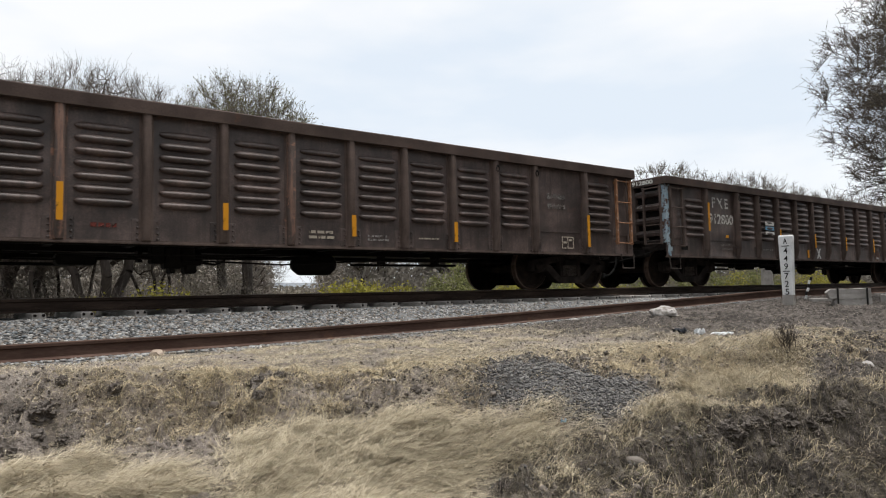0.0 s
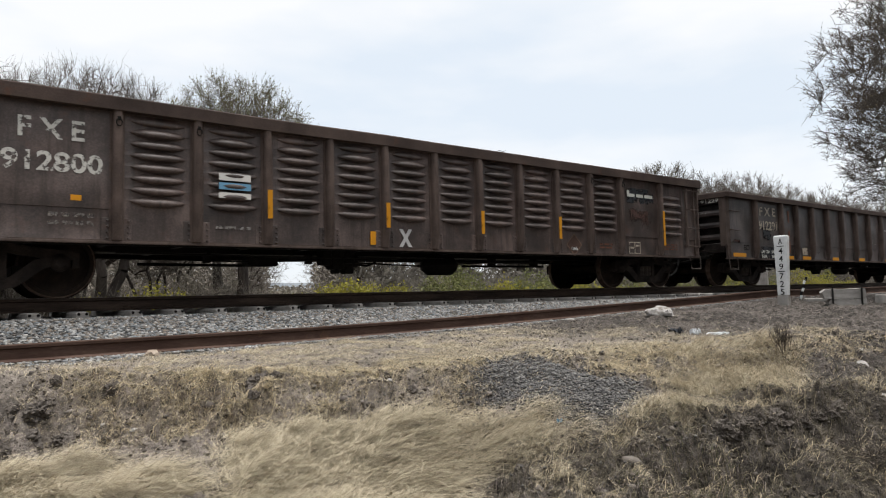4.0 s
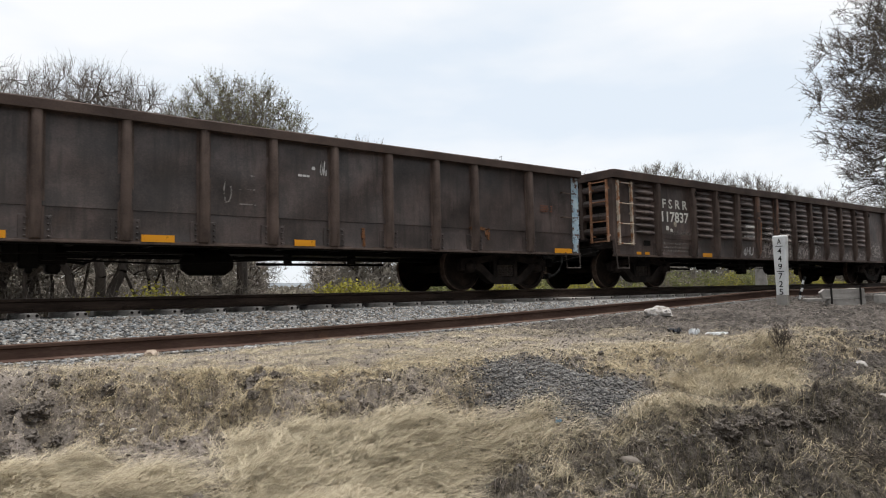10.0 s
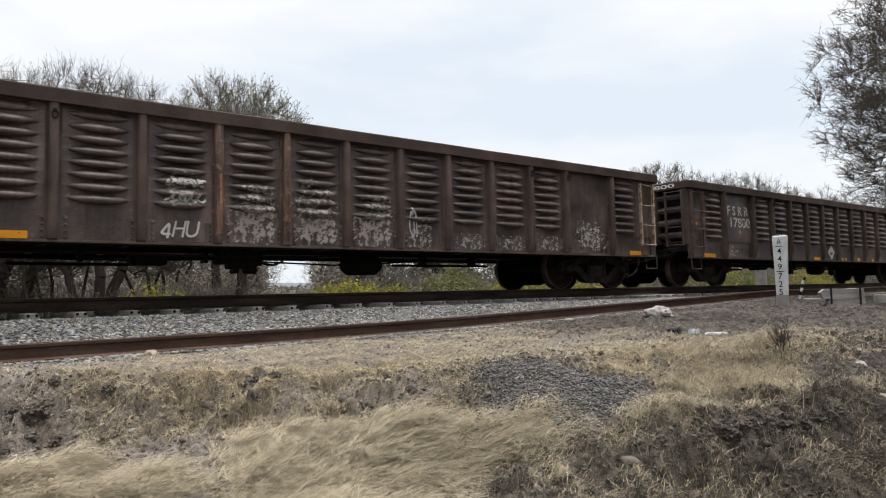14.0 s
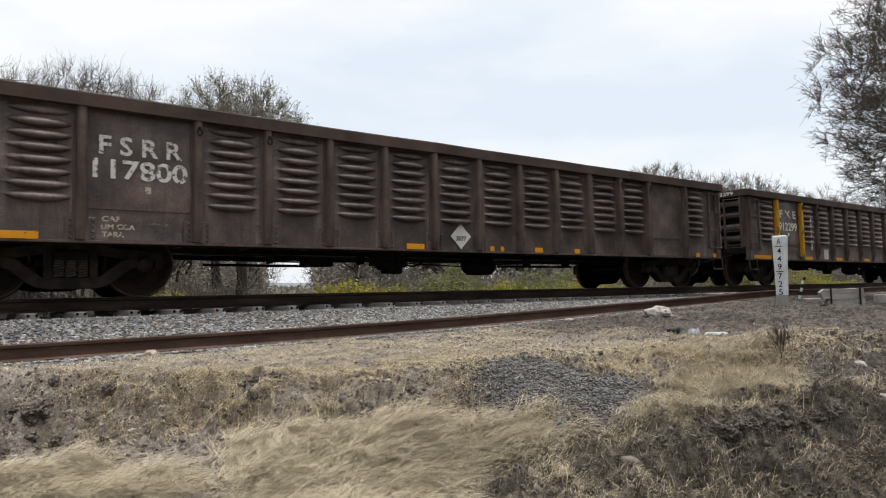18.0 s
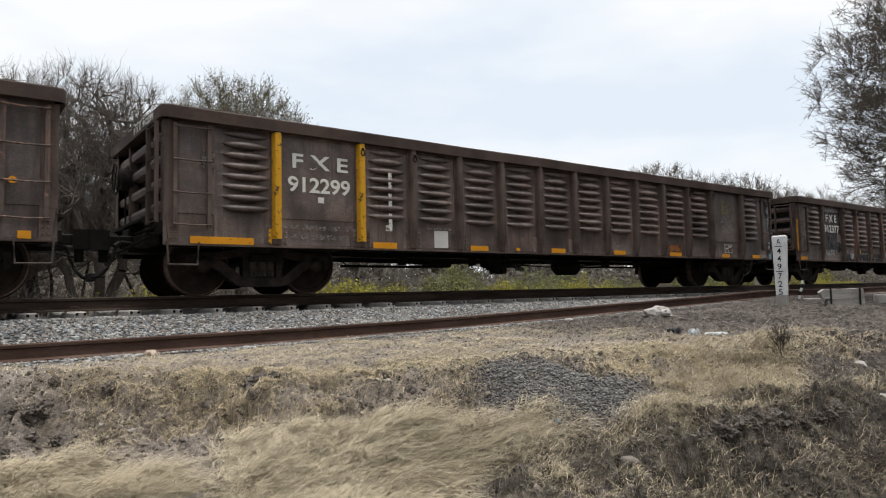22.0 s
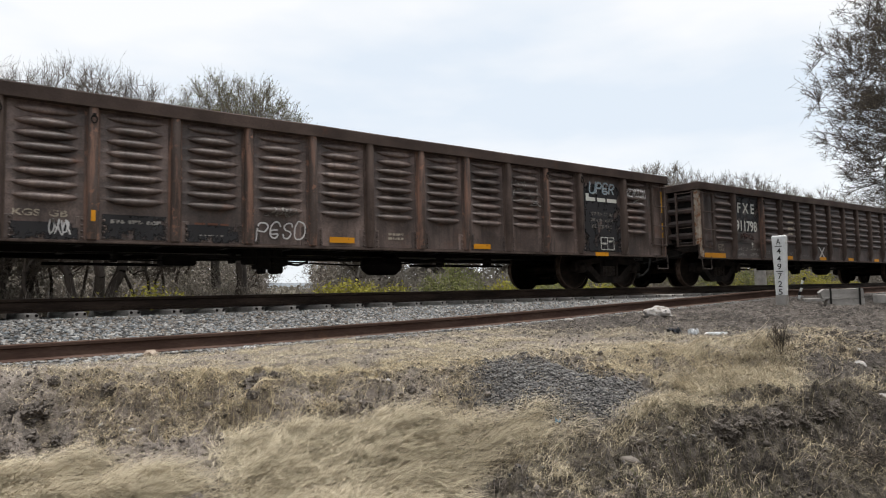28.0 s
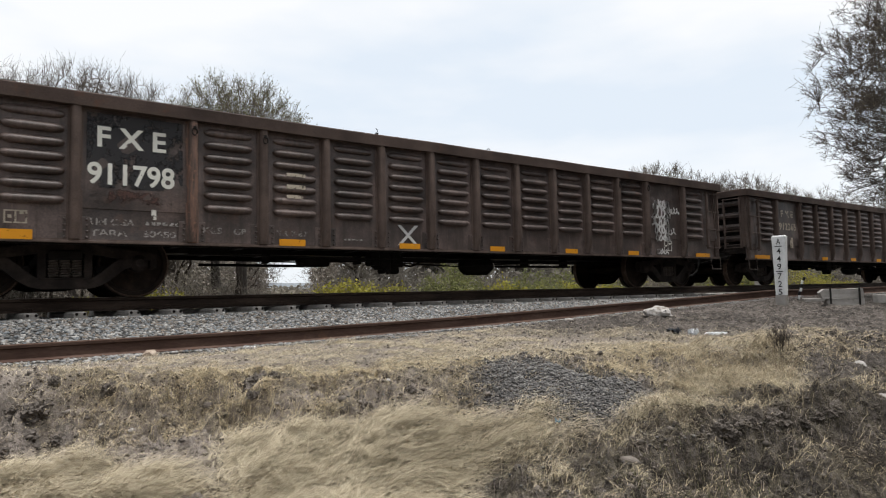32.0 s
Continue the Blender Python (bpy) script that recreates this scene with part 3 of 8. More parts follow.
def ground_material():
    m = bpy.data.materials.new("dry_earth_with_grass_litter")
    m.use_nodes = True
    n, l = m.node_tree.nodes, m.node_tree.links
    b = n["Principled BSDF"]
    co, at, sep = n.new("ShaderNodeTexCoord"), n.new("ShaderNodeAttribute"), n.new("ShaderNodeSeparateColor")
    at.attribute_name = "cover"
    l.new(at.outputs["Color"], sep.inputs["Color"])

    def noise_node(scale, detail=6, rough=0.65):
        no = n.new("ShaderNodeTexNoise")
        no.inputs["Scale"].default_value, no.inputs["Detail"].default_value, no.inputs["Roughness"].default_value = scale, detail, rough
        l.new(co.outputs["Object"], no.inputs["Vector"])
        return no.outputs["Fac"]

    def ramp(fac, *stops):
        r = n.new("ShaderNodeValToRGB")
        el = r.color_ramp.elements
        while len(el) < len(stops):
            el.new(0.5)
        for e, (p, c) in zip(el, stops):
            e.position, e.color = p, (*c, 1)
        l.new(fac, r.inputs["Fac"])
        return r.outputs["Color"]

    def mix(fac, a, c):
        x = n.new("ShaderNodeMix")
        x.data_type = "RGBA"
        l.new(fac, x.inputs["Factor"])
        l.new(a, x.inputs["A"])
        l.new(c, x.inputs["B"])
        return x.outputs["Result"]

    big, mid, fine = noise_node(0.9), noise_node(11.0, 8, 0.75), noise_node(60.0, 4)
    soil = ramp(mid, (0.36, (0.021, 0.0184, 0.0165)), (0.5, (0.062, 0.0545, 0.049)), (0.64, (0.150, 0.132, 0.118)))
    dust = ramp(mid, (0.36, (0.09137, 0.07949, 0.0699)), (0.64, (0.3224, 0.2805, 0.2466)))
    straw = ramp(fine, (0.28, (0.1694, 0.1446, 0.1216)), (0.5, (0.3157, 0.276, 0.2326)), (0.72, (0.462, 0.4137, 0.3583)))
    stones = ramp(fine, (0.35, (0.05005, 0.04851, 0.04851)), (0.65, (0.1848, 0.1771, 0.1694)))
    ma = n.new("ShaderNodeMath")
    ma.operation = "MULTIPLY_ADD"
    ma.inputs[1].default_value, ma.inputs[2].default_value = 1.6, -0.72
    l.new(big, ma.inputs[0])
    mb = n.new("ShaderNodeMath")
    mb.use_clamp = True
    l.new(ma.outputs["Value"], mb.inputs[0])
    l.new(sep.outputs["Green"], mb.inputs[1])
    base = mix(mb.outputs["Value"], soil, dust)
    base = mix(sep.outputs["Red"], base, straw)
    base = mix(sep.outputs["Blue"], base, stones)
    l.new(base, b.inputs["Base Color"])
    b.inputs["Roughness"].default_value, b.inputs["Specular IOR Level"].default_value = 0.97, 0.1
    bp, hs = n.new("ShaderNodeBump"), n.new("ShaderNodeMath")
    hs.inputs[1].default_value = 0.0
    hs.operation = "ADD"
    l.new(fine, hs.inputs[0])
    l.new(mid, hs.inputs[1])
    bp.inputs["Strength"].default_value, bp.inputs["Distance"].default_value = 1.0, 0.03
    l.new(hs.outputs["Value"], bp.inputs["Height"])
    l.new(bp.outputs["Normal"], b.inputs["Normal"])
    return m


tagged(new("ground", ground_mesh()), "dry uneven earth bank with matted dead grass and dark crumbly soil, plus an added unseen rise", "ground", kind="structure")

# ---- far hills ----
hx = np.linspace(-900, 2600, 90)
hz = 17 + 19 * fbm(hx / 260.0, hx * 0 + 3.3, 12, 5)
hv = [(x, 900 + 120 * math.sin(x / 330), -2) for x in hx] + [(x, 960 + 120 * math.sin(x / 330), float(z)) for x, z in zip(hx, hz)] + [(x, 1300, -2) for x in hx]
hn = len(hx)
hf = [(i, i + 1, hn + i + 1, hn + i) for i in range(hn - 1)] + [(hn + i, hn + i + 1, 2 * hn + i + 1, 2 * hn + i) for i in range(hn - 1)]
tagged(new("backdrop_hills", mesh_of("backdrop_hills", hv, hf, M["hill"], True)), "low grey-green hills on the horizon, haze painted into their colour", "hill", kind="structure")

# ---- track ----
TRACK_X0, TRACK_X1 = -60.0, 260.0


def ballast_z(x, y):
    a = np.abs(y)
    foot = np.where(y < 0, rail_seat(x) - 0.01, -0.80)
    reach = np.where(y < 0, 2.85, 3.0)
    t = np.clip((a - 1.55) / (reach - 1.55), 0, 1)
    return (-0.275 + 0.03 * (fbm(x * 5, y * 5, 61, 3) - 0.5)) * (1 - t) + foot * t + 0.05 * t * (1 - t) * (fbm(x * 1.3, y * 1.3, 66, 3) - 0.3) * 4


def ballast_mesh():
    fx = np.concatenate([np.linspace(TRACK_X0, -3, 60), np.linspace(-2.9, 20, 260), np.linspace(20.3, 60, 90), np.linspace(61, TRACK_X1, 80)])
    fy = np.concatenate([np.linspace(-2.95, -1.2, 24), np.linspace(-1.0, 1.2, 6), np.linspace(1.6, 3.1, 6)])
    gx, gy = np.meshgrid(fx, fy)
    z = ballast_z(gx, gy)
    nx, ny = len(fx), len(fy)
    i = (np.arange(ny - 1)[:, None] * nx + np.arange(nx - 1)).ravel()
    loops = np.stack([i, i + 1, i + nx + 1, i + nx], -1)
    # bed darkened so that its colour paints the shade in gaps between stones
    me = mesh_np("ballast_bed", np.stack([gx, gy, z], -1).reshape(-1, 3), loops, np.arange(len(loops)) * 4,
                 material("crushed_stone_with_gap_shade", [(0.0231, 0.02233, 0.02233), (0.0616, 0.05929, 0.05775), (0.154, 0.1463, 0.1409)], 22, 0.95, 0.0, 1.0, 60, space="Object", detail=4))
    me.shade_smooth()
    return me


tagged(new("ballast_bed", ballast_mesh()), "bed of crushed grey stone under the railway track", "ballast", kind="structure")


def stone_cloud(name, pts, size, mat, flat=0.7, seed=1):
    """Many small angular stones, joined; each is a bent octahedron with its own turn and size."""
    rng = np.random.default_rng(seed)
    n = len(pts)
    base = np.array([(1, 0, 0), (0, 1, 0), (-1, 0, 0), (0, -1, 0), (0, 0, 1), (0, 0, -1), (0.62, 0.62, 0.5), (-0.6, 0.5, 0.62)])
    faces = np.array([(0, 1, 6), (1, 4, 6), (4, 0, 6), (1, 2, 7), (2, 4, 7), (4, 1, 7), (2, 3, 4), (3, 0, 4), (1, 0, 5), (2, 1, 5), (3, 2, 5), (0, 3, 5)])
    v = base[None] * (1 + 0.35 * (rng.random((n, 8, 1)) - 0.5))
    s = size * (0.55 + 0.9 * rng.random((n, 1, 1)) ** 1.6) * np.stack([1 + 0.5 * rng.random(n), 0.7 + 0.4 * rng.random(n), flat * (0.7 + 0.5 * rng.random(n))], -1)[:, None]
    v = v * s
    a, b = rng.random(n) * math.tau, (rng.random(n) - 0.5) * 1.4
    ca, sa, cb, sb = (f[:, None] for f in (np.cos(a), np.sin(a), np.cos(b), np.sin(b)))
    x, y, z = v[..., 0], v[..., 1] * cb - v[..., 2] * sb, v[..., 1] * sb + v[..., 2] * cb
    v = np.stack([x * ca - y * sa, x * sa + y * ca, z], -1) + np.asarray(pts)[:, None]
    loops = (faces[None] + 8 * np.arange(n)[:, None, None]).reshape(-1)
    return mesh_np(name, v.reshape(-1, 3), loops, np.arange(n * 12) * 3, mat)


rng = np.random.default_rng(7)
sx = np.concatenate([rng.uniform(-1.2, 7, 23000), rng.uniform(7, 14, 13000), rng.uniform(14, 30, 7000)])
sy = rng.uniform(-3.05, -1.0, len(sx))
tagged(new("ballast_stones", stone_cloud("ballast_stones", np.stack([sx, sy, ballast_z(sx, sy) + 0.004], -1), 0.0235, M["stone"], 0.75)),
       "loose crushed grey and tan ballast stones beside the track", "ballast", kind="stuff")


# rail section, base at z 0, height 0.18
RAIL = [(-0.070, 0), (0.070, 0), (0.070, 0.012), (0.012, 0.032), (0.010, 0.130), (0.036, 0.142), (0.036, 0.170), (0.028, 0.180), (-0.028, 0.180), (-0.036, 0.170), (-0.036, 0.142), (-0.010, 0.130), (-0.012, 0.032), (-0.070, 0.012)]


def rail_mesh(name, line, mat, section=RAIL):
    """The rail's section carried along a line of (x, y, z)."""
    bm = bmesh.new()
    rings = [[bm.verts.new((x, y + u, z + v)) for u, v in section] for x, y, z in line]
    n = len(section)
    for a, b in zip(rings, rings[1:]):
        for k in range(n):
            bm.faces.new((a[k], a[(k + 1) % n], b[(k + 1) % n], b[k]))
    bm.faces.new(rings[0])
    bm.faces.new(rings[-1][::-1])
    return bm_mesh(name, bm, mat)


track = thing("railway_track", "straight railway track of dark steel rails on concrete sleepers", "railway track", kind="structure")
for side in (-1, 1):
    rail = part("rail", rail_mesh("rail", [(TRACK_X0, side * 0.7535, -0.18), (TRACK_X1, side * 0.7535, -0.18)], M["rail"]), track)
    bm = bmesh.new()
    box_bm(bm, TRACK_X0, TRACK_X1, side * 0.7535 - 0.024, side * 0.7535 + 0.024, -0.001, 0.0035)
    part("rail_head", bm, rail, "bright worn running surface", mat=M["rail_head"])


def sleeper_mesh():
    """Prestressed concrete sleeper: sloped rail seats, waist in the middle, bevelled ends; its two strand pockets are
    separate dark discs.
    """
    bm = bmesh.new()
    prof = [(-1.34, 0.10, 0.110, 0.070), (-1.26, 0.125, 0.115, 0.076), (-0.55, 0.225, 0.14, 0.115), (-0.3, 0.17, 0.12, 0.10), (0.3, 0.17, 0.12, 0.10), (0.55, 0.225, 0.14, 0.115), (1.26, 0.125, 0.115, 0.076), (1.34, 0.10, 0.110, 0.070)]
    rings = []
    for y, h, wb, wt in prof:
        top = {0.10: -0.015, 0.125: 0.0, 0.225: 0.0, 0.17: -0.03}[h]
        rings.append([bm.verts.new(c) for c in ((-wb, y, -0.24), (wb, y, -0.24), (wt, y, top - 0.02), (wt - 0.02, y, top), (-wt + 0.02, y, top), (-wt, y, top - 0.02))])
    for a, b in zip(rings, rings[1:]):
        for k in range(6):
            bm.faces.new((a[k], a[(k + 1) % 6], b[(k + 1) % 6], b[k]))
    bm.faces.new(rings[0])
    bm.faces.new(rings[-1][::-1])
    return bm_mesh("sleeper", bm, M["concrete"])


# dark discs paint the shade inside the strand pockets; no hollow is cut
def pocket_mesh():
    bm = bmesh.new()
    for x in (-0.045, 0.045):
        revolve_bm(bm, [(-1.346, 0.019), (-1.330, 0.019)], 8, "y", (x, 0, -0.03))
    return bm_mesh("strand_pocket", bm, M["iron"])


def clip_mesh():
    bm = bmesh.new()
    for y in (-0.86, -0.645):
        tube_bm(bm, [(-0.05, y, 0.01), (-0.05, y + 0.02, 0.05), (0.0, y, 0.06), (0.05, y + 0.02, 0.05), (0.05, y, 0.01)], 0.009, 5)
    return bm_mesh("rail_clip", bm, M["rail"])


SLEEPER, POCKET, CLIP = sleeper_mesh(), pocket_mesh(), clip_mesh()
x, rnd = -2.0, random.Random(3)
while x < 110:
    s = part("sleeper", SLEEPER, track, m=pose(x + rnd.uniform(-0.05, 0.05), rnd.uniform(-0.015, 0.015), -0.182 + rnd.uniform(-0.006, 0.004), 0, 0, rnd.uniform(-1.2, 1.2)))
    if x < 22:
        part("strand_pocket", POCKET, s)
        part("rail_clip", CLIP, s)
    x += 0.575

# loose rail lying along the foot of the ballast
lx = np.linspace(-8, 70, 60)
loose = [(float(a), -2.90 + 0.05 * math.sin(a * 0.22) - (0.0 if a < 18 else 0.012 * (a - 18)) * -1, float(rail_seat(a)) + 0.004 * math.sin(a * 0.9)) for a in lx]
spare = thing("loose_rail", "rust-brown spare rail lying on the ground beside the track", "rail")
part("rail_foot", rail_mesh("rail_foot", loose, M["loose_rail"], RAIL[:5] + RAIL[11:]), spare)
part("rail_top", rail_mesh("rail_top", loose, M["loose_rail_top"], RAIL[4:12]), spare, "darker brown rail head")

# ---- gondola wagons ----
HALF, SIDE, SILL, CHORD0, TOP = 8.10, 1.535, 0.684, 2.412, 2.549
PANEL, END_PANEL = 1.0149, 1.433
RIB_POSTS = [-(END_PANEL + 5 * PANEL)] + [PANEL * i for i in range(-5, 6)] + [END_PANEL + 5 * PANEL]
FLAT_POSTS = [-6.77, -5.38, -4.50, -3.53, -2.52, -1.51, -0.50, 0.50, 1.51, 2.52, 3.53, 4.50, 5.38, 6.77]
MESHES = {}


def once(key, build):
    if key not in MESHES:
        MESHES[key] = build()
    return MESHES[key]


# section of a pressed rib: share of the pitch above its middle, and how far it stands out
ROLL = ((-0.38, 0.0), (-0.35, 0.044), (-0.27, 0.080), (-0.12, 0.096), (0.05, 0.088), (0.21, 0.054), (0.34, 0.0))
LENS = ((-0.46, 0.0), (-0.43, 0.060), (-0.35, 0.100), (-0.18, 0.112), (0.04, 0.098), (0.26, 0.058), (0.455, 0.0))


def rib_relief(x, z, ribs, end_ribs):
    """How far the ribbed side stands out at a place on it."""
    edges = [-7.42] + RIB_POSTS + [7.42]
    i = sum(e <= x for e in edges) - 1
    if i < 0 or i in (1, len(edges) - 3) or i > len(edges) - 2:
        return 0.0
    x0, x1 = edges[i], edges[i + 1]
    lo, hi, n = end_ribs if end_ribs and i in (0, len(edges) - 2) else ribs
    pitch, blunt = (hi - lo) / (n - 1), n < 8
    k = min(n - 1, max(0, round((z - lo) / pitch)))
    big, u = 0.55 if k == n - 1 else 1.0, min(1.0, abs(x - (x0 + x1) / 2) / min(0.35, (x1 - x0) / 2 - 0.11))
    t = max(0.0, 1 - u ** 7) ** 0.6 if blunt else max(0.0, 1 - u ** 2.4)
    f = (z - lo - pitch * k) / (pitch * (0.75 + 0.25 * big) * (0.06 + 0.94 * t if blunt else 0.10 + 0.90 * t ** 0.75))
    shape = ROLL if blunt else LENS
    return float(np.interp(f, [q[0] for q in shape], [q[1] for q in shape])) * big * t ** 0.8


def panel_mesh(x0, x1, ribs, mat):
    """Side sheet between two posts with pressed ribs; ribs: (first, last, count) heights or None. Eight or more are pointed lenses, fewer are blunt rolls."""
    bm = bmesh.new()
    mid_x, reach = (x0 + x1) / 2, min(0.35, (x1 - x0) / 2 - 0.11)
    blunt = bool(ribs) and ribs[2] < 8
    xs = [x0] + [mid_x + reach * u for u in (-1, -0.95, -0.86, -0.72, -0.52, -0.26, 0.0, 0.26, 0.52, 0.72, 0.86, 0.95, 1)] + [x1] if ribs else np.linspace(x0, x1, 15).tolist()
    rows = [(SILL + 0.02, 0.0, None)]
    if ribs:
        lo, hi, n = ribs
        pitch = (hi - lo) / (n - 1)
        shape = ROLL if blunt else LENS
        for k in range(n):
            zc, big = lo + pitch * k, 0.55 if k == n - 1 else 1.0
            rows += [(zc - 0.46 * pitch, 0.0, None)] + [(zc + f * pitch * (0.75 + 0.25 * big), o * big, zc) for f, o in shape] + [(zc + 0.46 * pitch, 0.0, None)]
    else:
        rows += [(z, o, None) for z, o in ((0.80, -0.012), (0.95, -0.012), (1.10, -0.012), (1.122, -0.012), (1.128, 0.0), (1.28, 0.0), (1.42, 0.0), (1.56, 0.0), (1.70, 0.0), (1.84, 0.0), (1.98, 0.0), (2.12, 0.0))]
    rows.append((CHORD0 + 0.02, 0.0, None))
    seed = Vector((x0 * 3.1, x1, 0))
    grid = []
    for z, out, to in rows:
        row = []
        for x in xs:
            u = min(1.0, abs(x - mid_x) / reach)
            t = max(0.0, 1 - u ** 7) ** 0.6 if blunt else max(0.0, 1 - u ** 2.4)
            dent = (0.010 * noise.noise(Vector((x * 1.7, z * 1.7, 0)) + seed) if ribs else 0.036 * noise.noise(Vector((x * 1.5, z * 1.8, 0)) + seed) + 0.012 * noise.noise(Vector((x * 5, z * 5, 3)) + seed)) if x0 + 0.01 < x < x1 - 0.01 else 0.0
            zz = z if to is None else to + (z - to) * (0.06 + 0.94 * t if blunt else 0.10 + 0.90 * t ** 0.75)
            row.append(bm.verts.new((x, -SIDE - (out * t ** 0.8 if ribs else out) + dent, zz)))
        grid.append(row)
    for a, b in zip(grid, grid[1:]):
        for i in range(len(xs) - 1):
            bm.faces.new((a[i], a[i + 1], b[i + 1], b[i]))
    back = [bm.verts.new(c) for c in ((x0, -SIDE + 0.03, SILL + 0.02), (x1, -SIDE + 0.03, SILL + 0.02), (x1, -SIDE + 0.03, CHORD0 + 0.02), (x0, -SIDE + 0.03, CHORD0 + 0.02))]
    bm.faces.new(back[::-1])
    bm.faces.new((*grid[0], back[1], back[0]))
    bm.faces.new((*grid[-1][::-1], back[3], back[2]))
    return bm_mesh("side_panel", bm, mat, 55)


def ring_mesh(mat):
    """Lashing ring hung near the top of a post."""
    bm = bmesh.new()
    pts = [(0.035 * math.cos(a), -SIDE - 0.128, 0.05 * math.sin(a)) for a in np.linspace(0, math.tau, 13)]
    tube_bm(bm, pts, 0.009, 5)
    box_bm(bm, -0.02, 0.02, -SIDE - 0.133, -SIDE - 0.11, 0.03, 0.075)
    return bm_mesh("lashing_ring", bm, mat)


def post_mesh(mat, broad=0.125):
    """Side post with a rounded face, tapered in at its foot, on a thin full-height flange."""
    bm = bmesh.new()
    h = broad / 2
    pts = [(SILL + 0.03, 0.012), (SILL + 0.05, 0.050), (SILL + 0.26, 0.118), (CHORD0 - 0.12, 0.118), (CHORD0 + 0.01, 0.108)]
    arc = ((-1.0, 0.0), (-0.92, 0.62), (-0.70, 0.90), (-0.34, 1.0), (0.34, 1.0), (0.70, 0.90), (0.92, 0.62), (1.0, 0.0))
    rings = [[bm.verts.new((h * u, -SIDE - d * v, z)) for u, v in arc] for z, d in pts]
    for a, b in zip(rings, rings[1:]):
        for k in range(len(arc) - 1):
            bm.faces.new((a[k], a[k + 1], b[k + 1], b[k]))
    bm.faces.new(rings[0])
    bm.faces.new(rings[-1][::-1])
    for sgn in (-1, 1):
        box_bm(bm, sgn * h - 0.028, sgn * h + 0.028, -SIDE - 0.011, -SIDE + 0.002, SILL + 0.04, CHORD0)
    return bm_mesh("side_post", bm, mat, 40)


def rivet_plate_mesh(mat):
    """Riveted foot plate beside a post."""
    bm = bmesh.new()
    box_bm(bm, -0.055, 0.055, -SIDE - 0.006, -SIDE + 0.004, SILL + 0.03, SILL + 0.33, 0.004)
    for z in (0.07, 0.145, 0.22, 0.295):
        revolve_bm(bm, [(-SIDE - 0.030, 0.007), (-SIDE - 0.026, 0.015), (-SIDE - 0.012, 0.018)], 6, "y", (0.018, 0, SILL + z))
    return bm_mesh("rivet_plate", bm, mat)


def chord_mesh(half, mat):
    """Top rail round the whole body, with rounded corners and a few dents in its line."""
    bm = bmesh.new()
    line, r = [], 0.12
    w = SIDE + 0.125
    for cx, cy, a0 in ((half - r, w - r, 0), (-half + r, w - r, 90), (-half + r, -w + r, 180), (half - r, -w + r, 270)):
        for k in range(4):
            a = radians(a0 + 30 * k)
            line.append((cx + r * math.cos(a), cy + r * math.sin(a), math.cos(a), math.sin(a)))
        sgn = {0: -1, 90: 0, 180: 1, 270: 0}[a0]
        if sgn:
            for k in range(1, 16):
                xx = cx + sgn * k / 16 * 2 * (half - r)
                line.append((xx, cy + math.copysign(r, cy), 0, math.copysign(1, cy)))
    sec = [(0, CHORD0), (0, TOP - 0.018), (-0.016, TOP), (-0.20, TOP), (-0.20, TOP - 0.03), (-0.27, CHORD0 + 0.01), (-0.27, CHORD0)]
    rings = []
    for x, y, nx, ny in line:
        d = 0.012 * (noise.noise(Vector((x * 0.7, y, 0))))
        rings.append([bm.verts.new((x + nx * o, y + ny * o, z + d)) for o, z in sec])
    n, m = len(rings), len(sec)
    for i in range(n):
        for k in range(m):
            bm.faces.new((rings[i][k], rings[(i + 1) % n][k], rings[(i + 1) % n][(k + 1) % m], rings[i][(k + 1) % m]))
    return bm_mesh("top_rail", bm, mat, 40)


def sill_mesh(half, mat):
    bm = bmesh.new()
    box_bm(bm, -half, half, -SIDE - 0.022, -SIDE + 0.05, SILL, SILL + 0.032, 0.004)
    box_bm(bm, -half, half, -SIDE - 0.006, -SIDE + 0.03, SILL + 0.02, SILL + 0.05)
    return bm_mesh("side_sill", bm, mat)


def corner_post_mesh(half, mat):
    bm = bmesh.new()
    box_bm(bm, -half, -half + 0.20, -SIDE - 0.012, -SIDE + 0.03, 1.10, CHORD0, 0.004)
    box_bm(bm, -half, -half + 0.015, -SIDE - 0.01, -SIDE + 0.16, SILL + 0.35, CHORD0)
    prism_bm(bm, [(-half + 0.02, 1.10), (-half + 0.20, 1.10), (-half + 0.20, SILL), (-half + 0.07, SILL)], -SIDE - 0.012, -SIDE + 0.012)
    for z in (0.78, 0.86, 0.94, 1.02):
        for dx in (0.10, 0.16):
            revolve_bm(bm, [(-SIDE - 0.026, 0.008), (-SIDE - 0.022, 0.014), (-SIDE - 0.010, 0.016)], 6, "y", (-half + dx, 0, z))
    return bm_mesh("corner_post", bm, mat)


def end_mesh(half, mat):
    """End wall: recessed sheet with four broad level ribs and two uprights, all in one casting."""
    bm = bmesh.new()
    box_bm(bm, -half + 0.16, -half + 0.18, -SIDE + 0.02, SIDE - 0.02, 1.12, CHORD0)
    return bm_mesh("end_sheet", bm, mat)


def end_rib_mesh(half, z, mat):
    bm = bmesh.new()
    prof = [(-half + 0.165, z - 0.10), (-half + 0.05, z - 0.07), (-half + 0.035, z), (-half + 0.05, z + 0.05), (-half + 0.165, z + 0.085)]
    a = [bm.verts.new((x, -SIDE + 0.05, zz)) for x, zz in prof]
    b = [bm.verts.new((x, SIDE - 0.05, zz)) for x, zz in prof]
    for i in range(4):
        bm.faces.new((a[i], a[i + 1], b[i + 1], b[i]))
    bm.faces.new(a)
    bm.faces.new(b[::-1])
    return bm_mesh("end_rib", bm, mat)


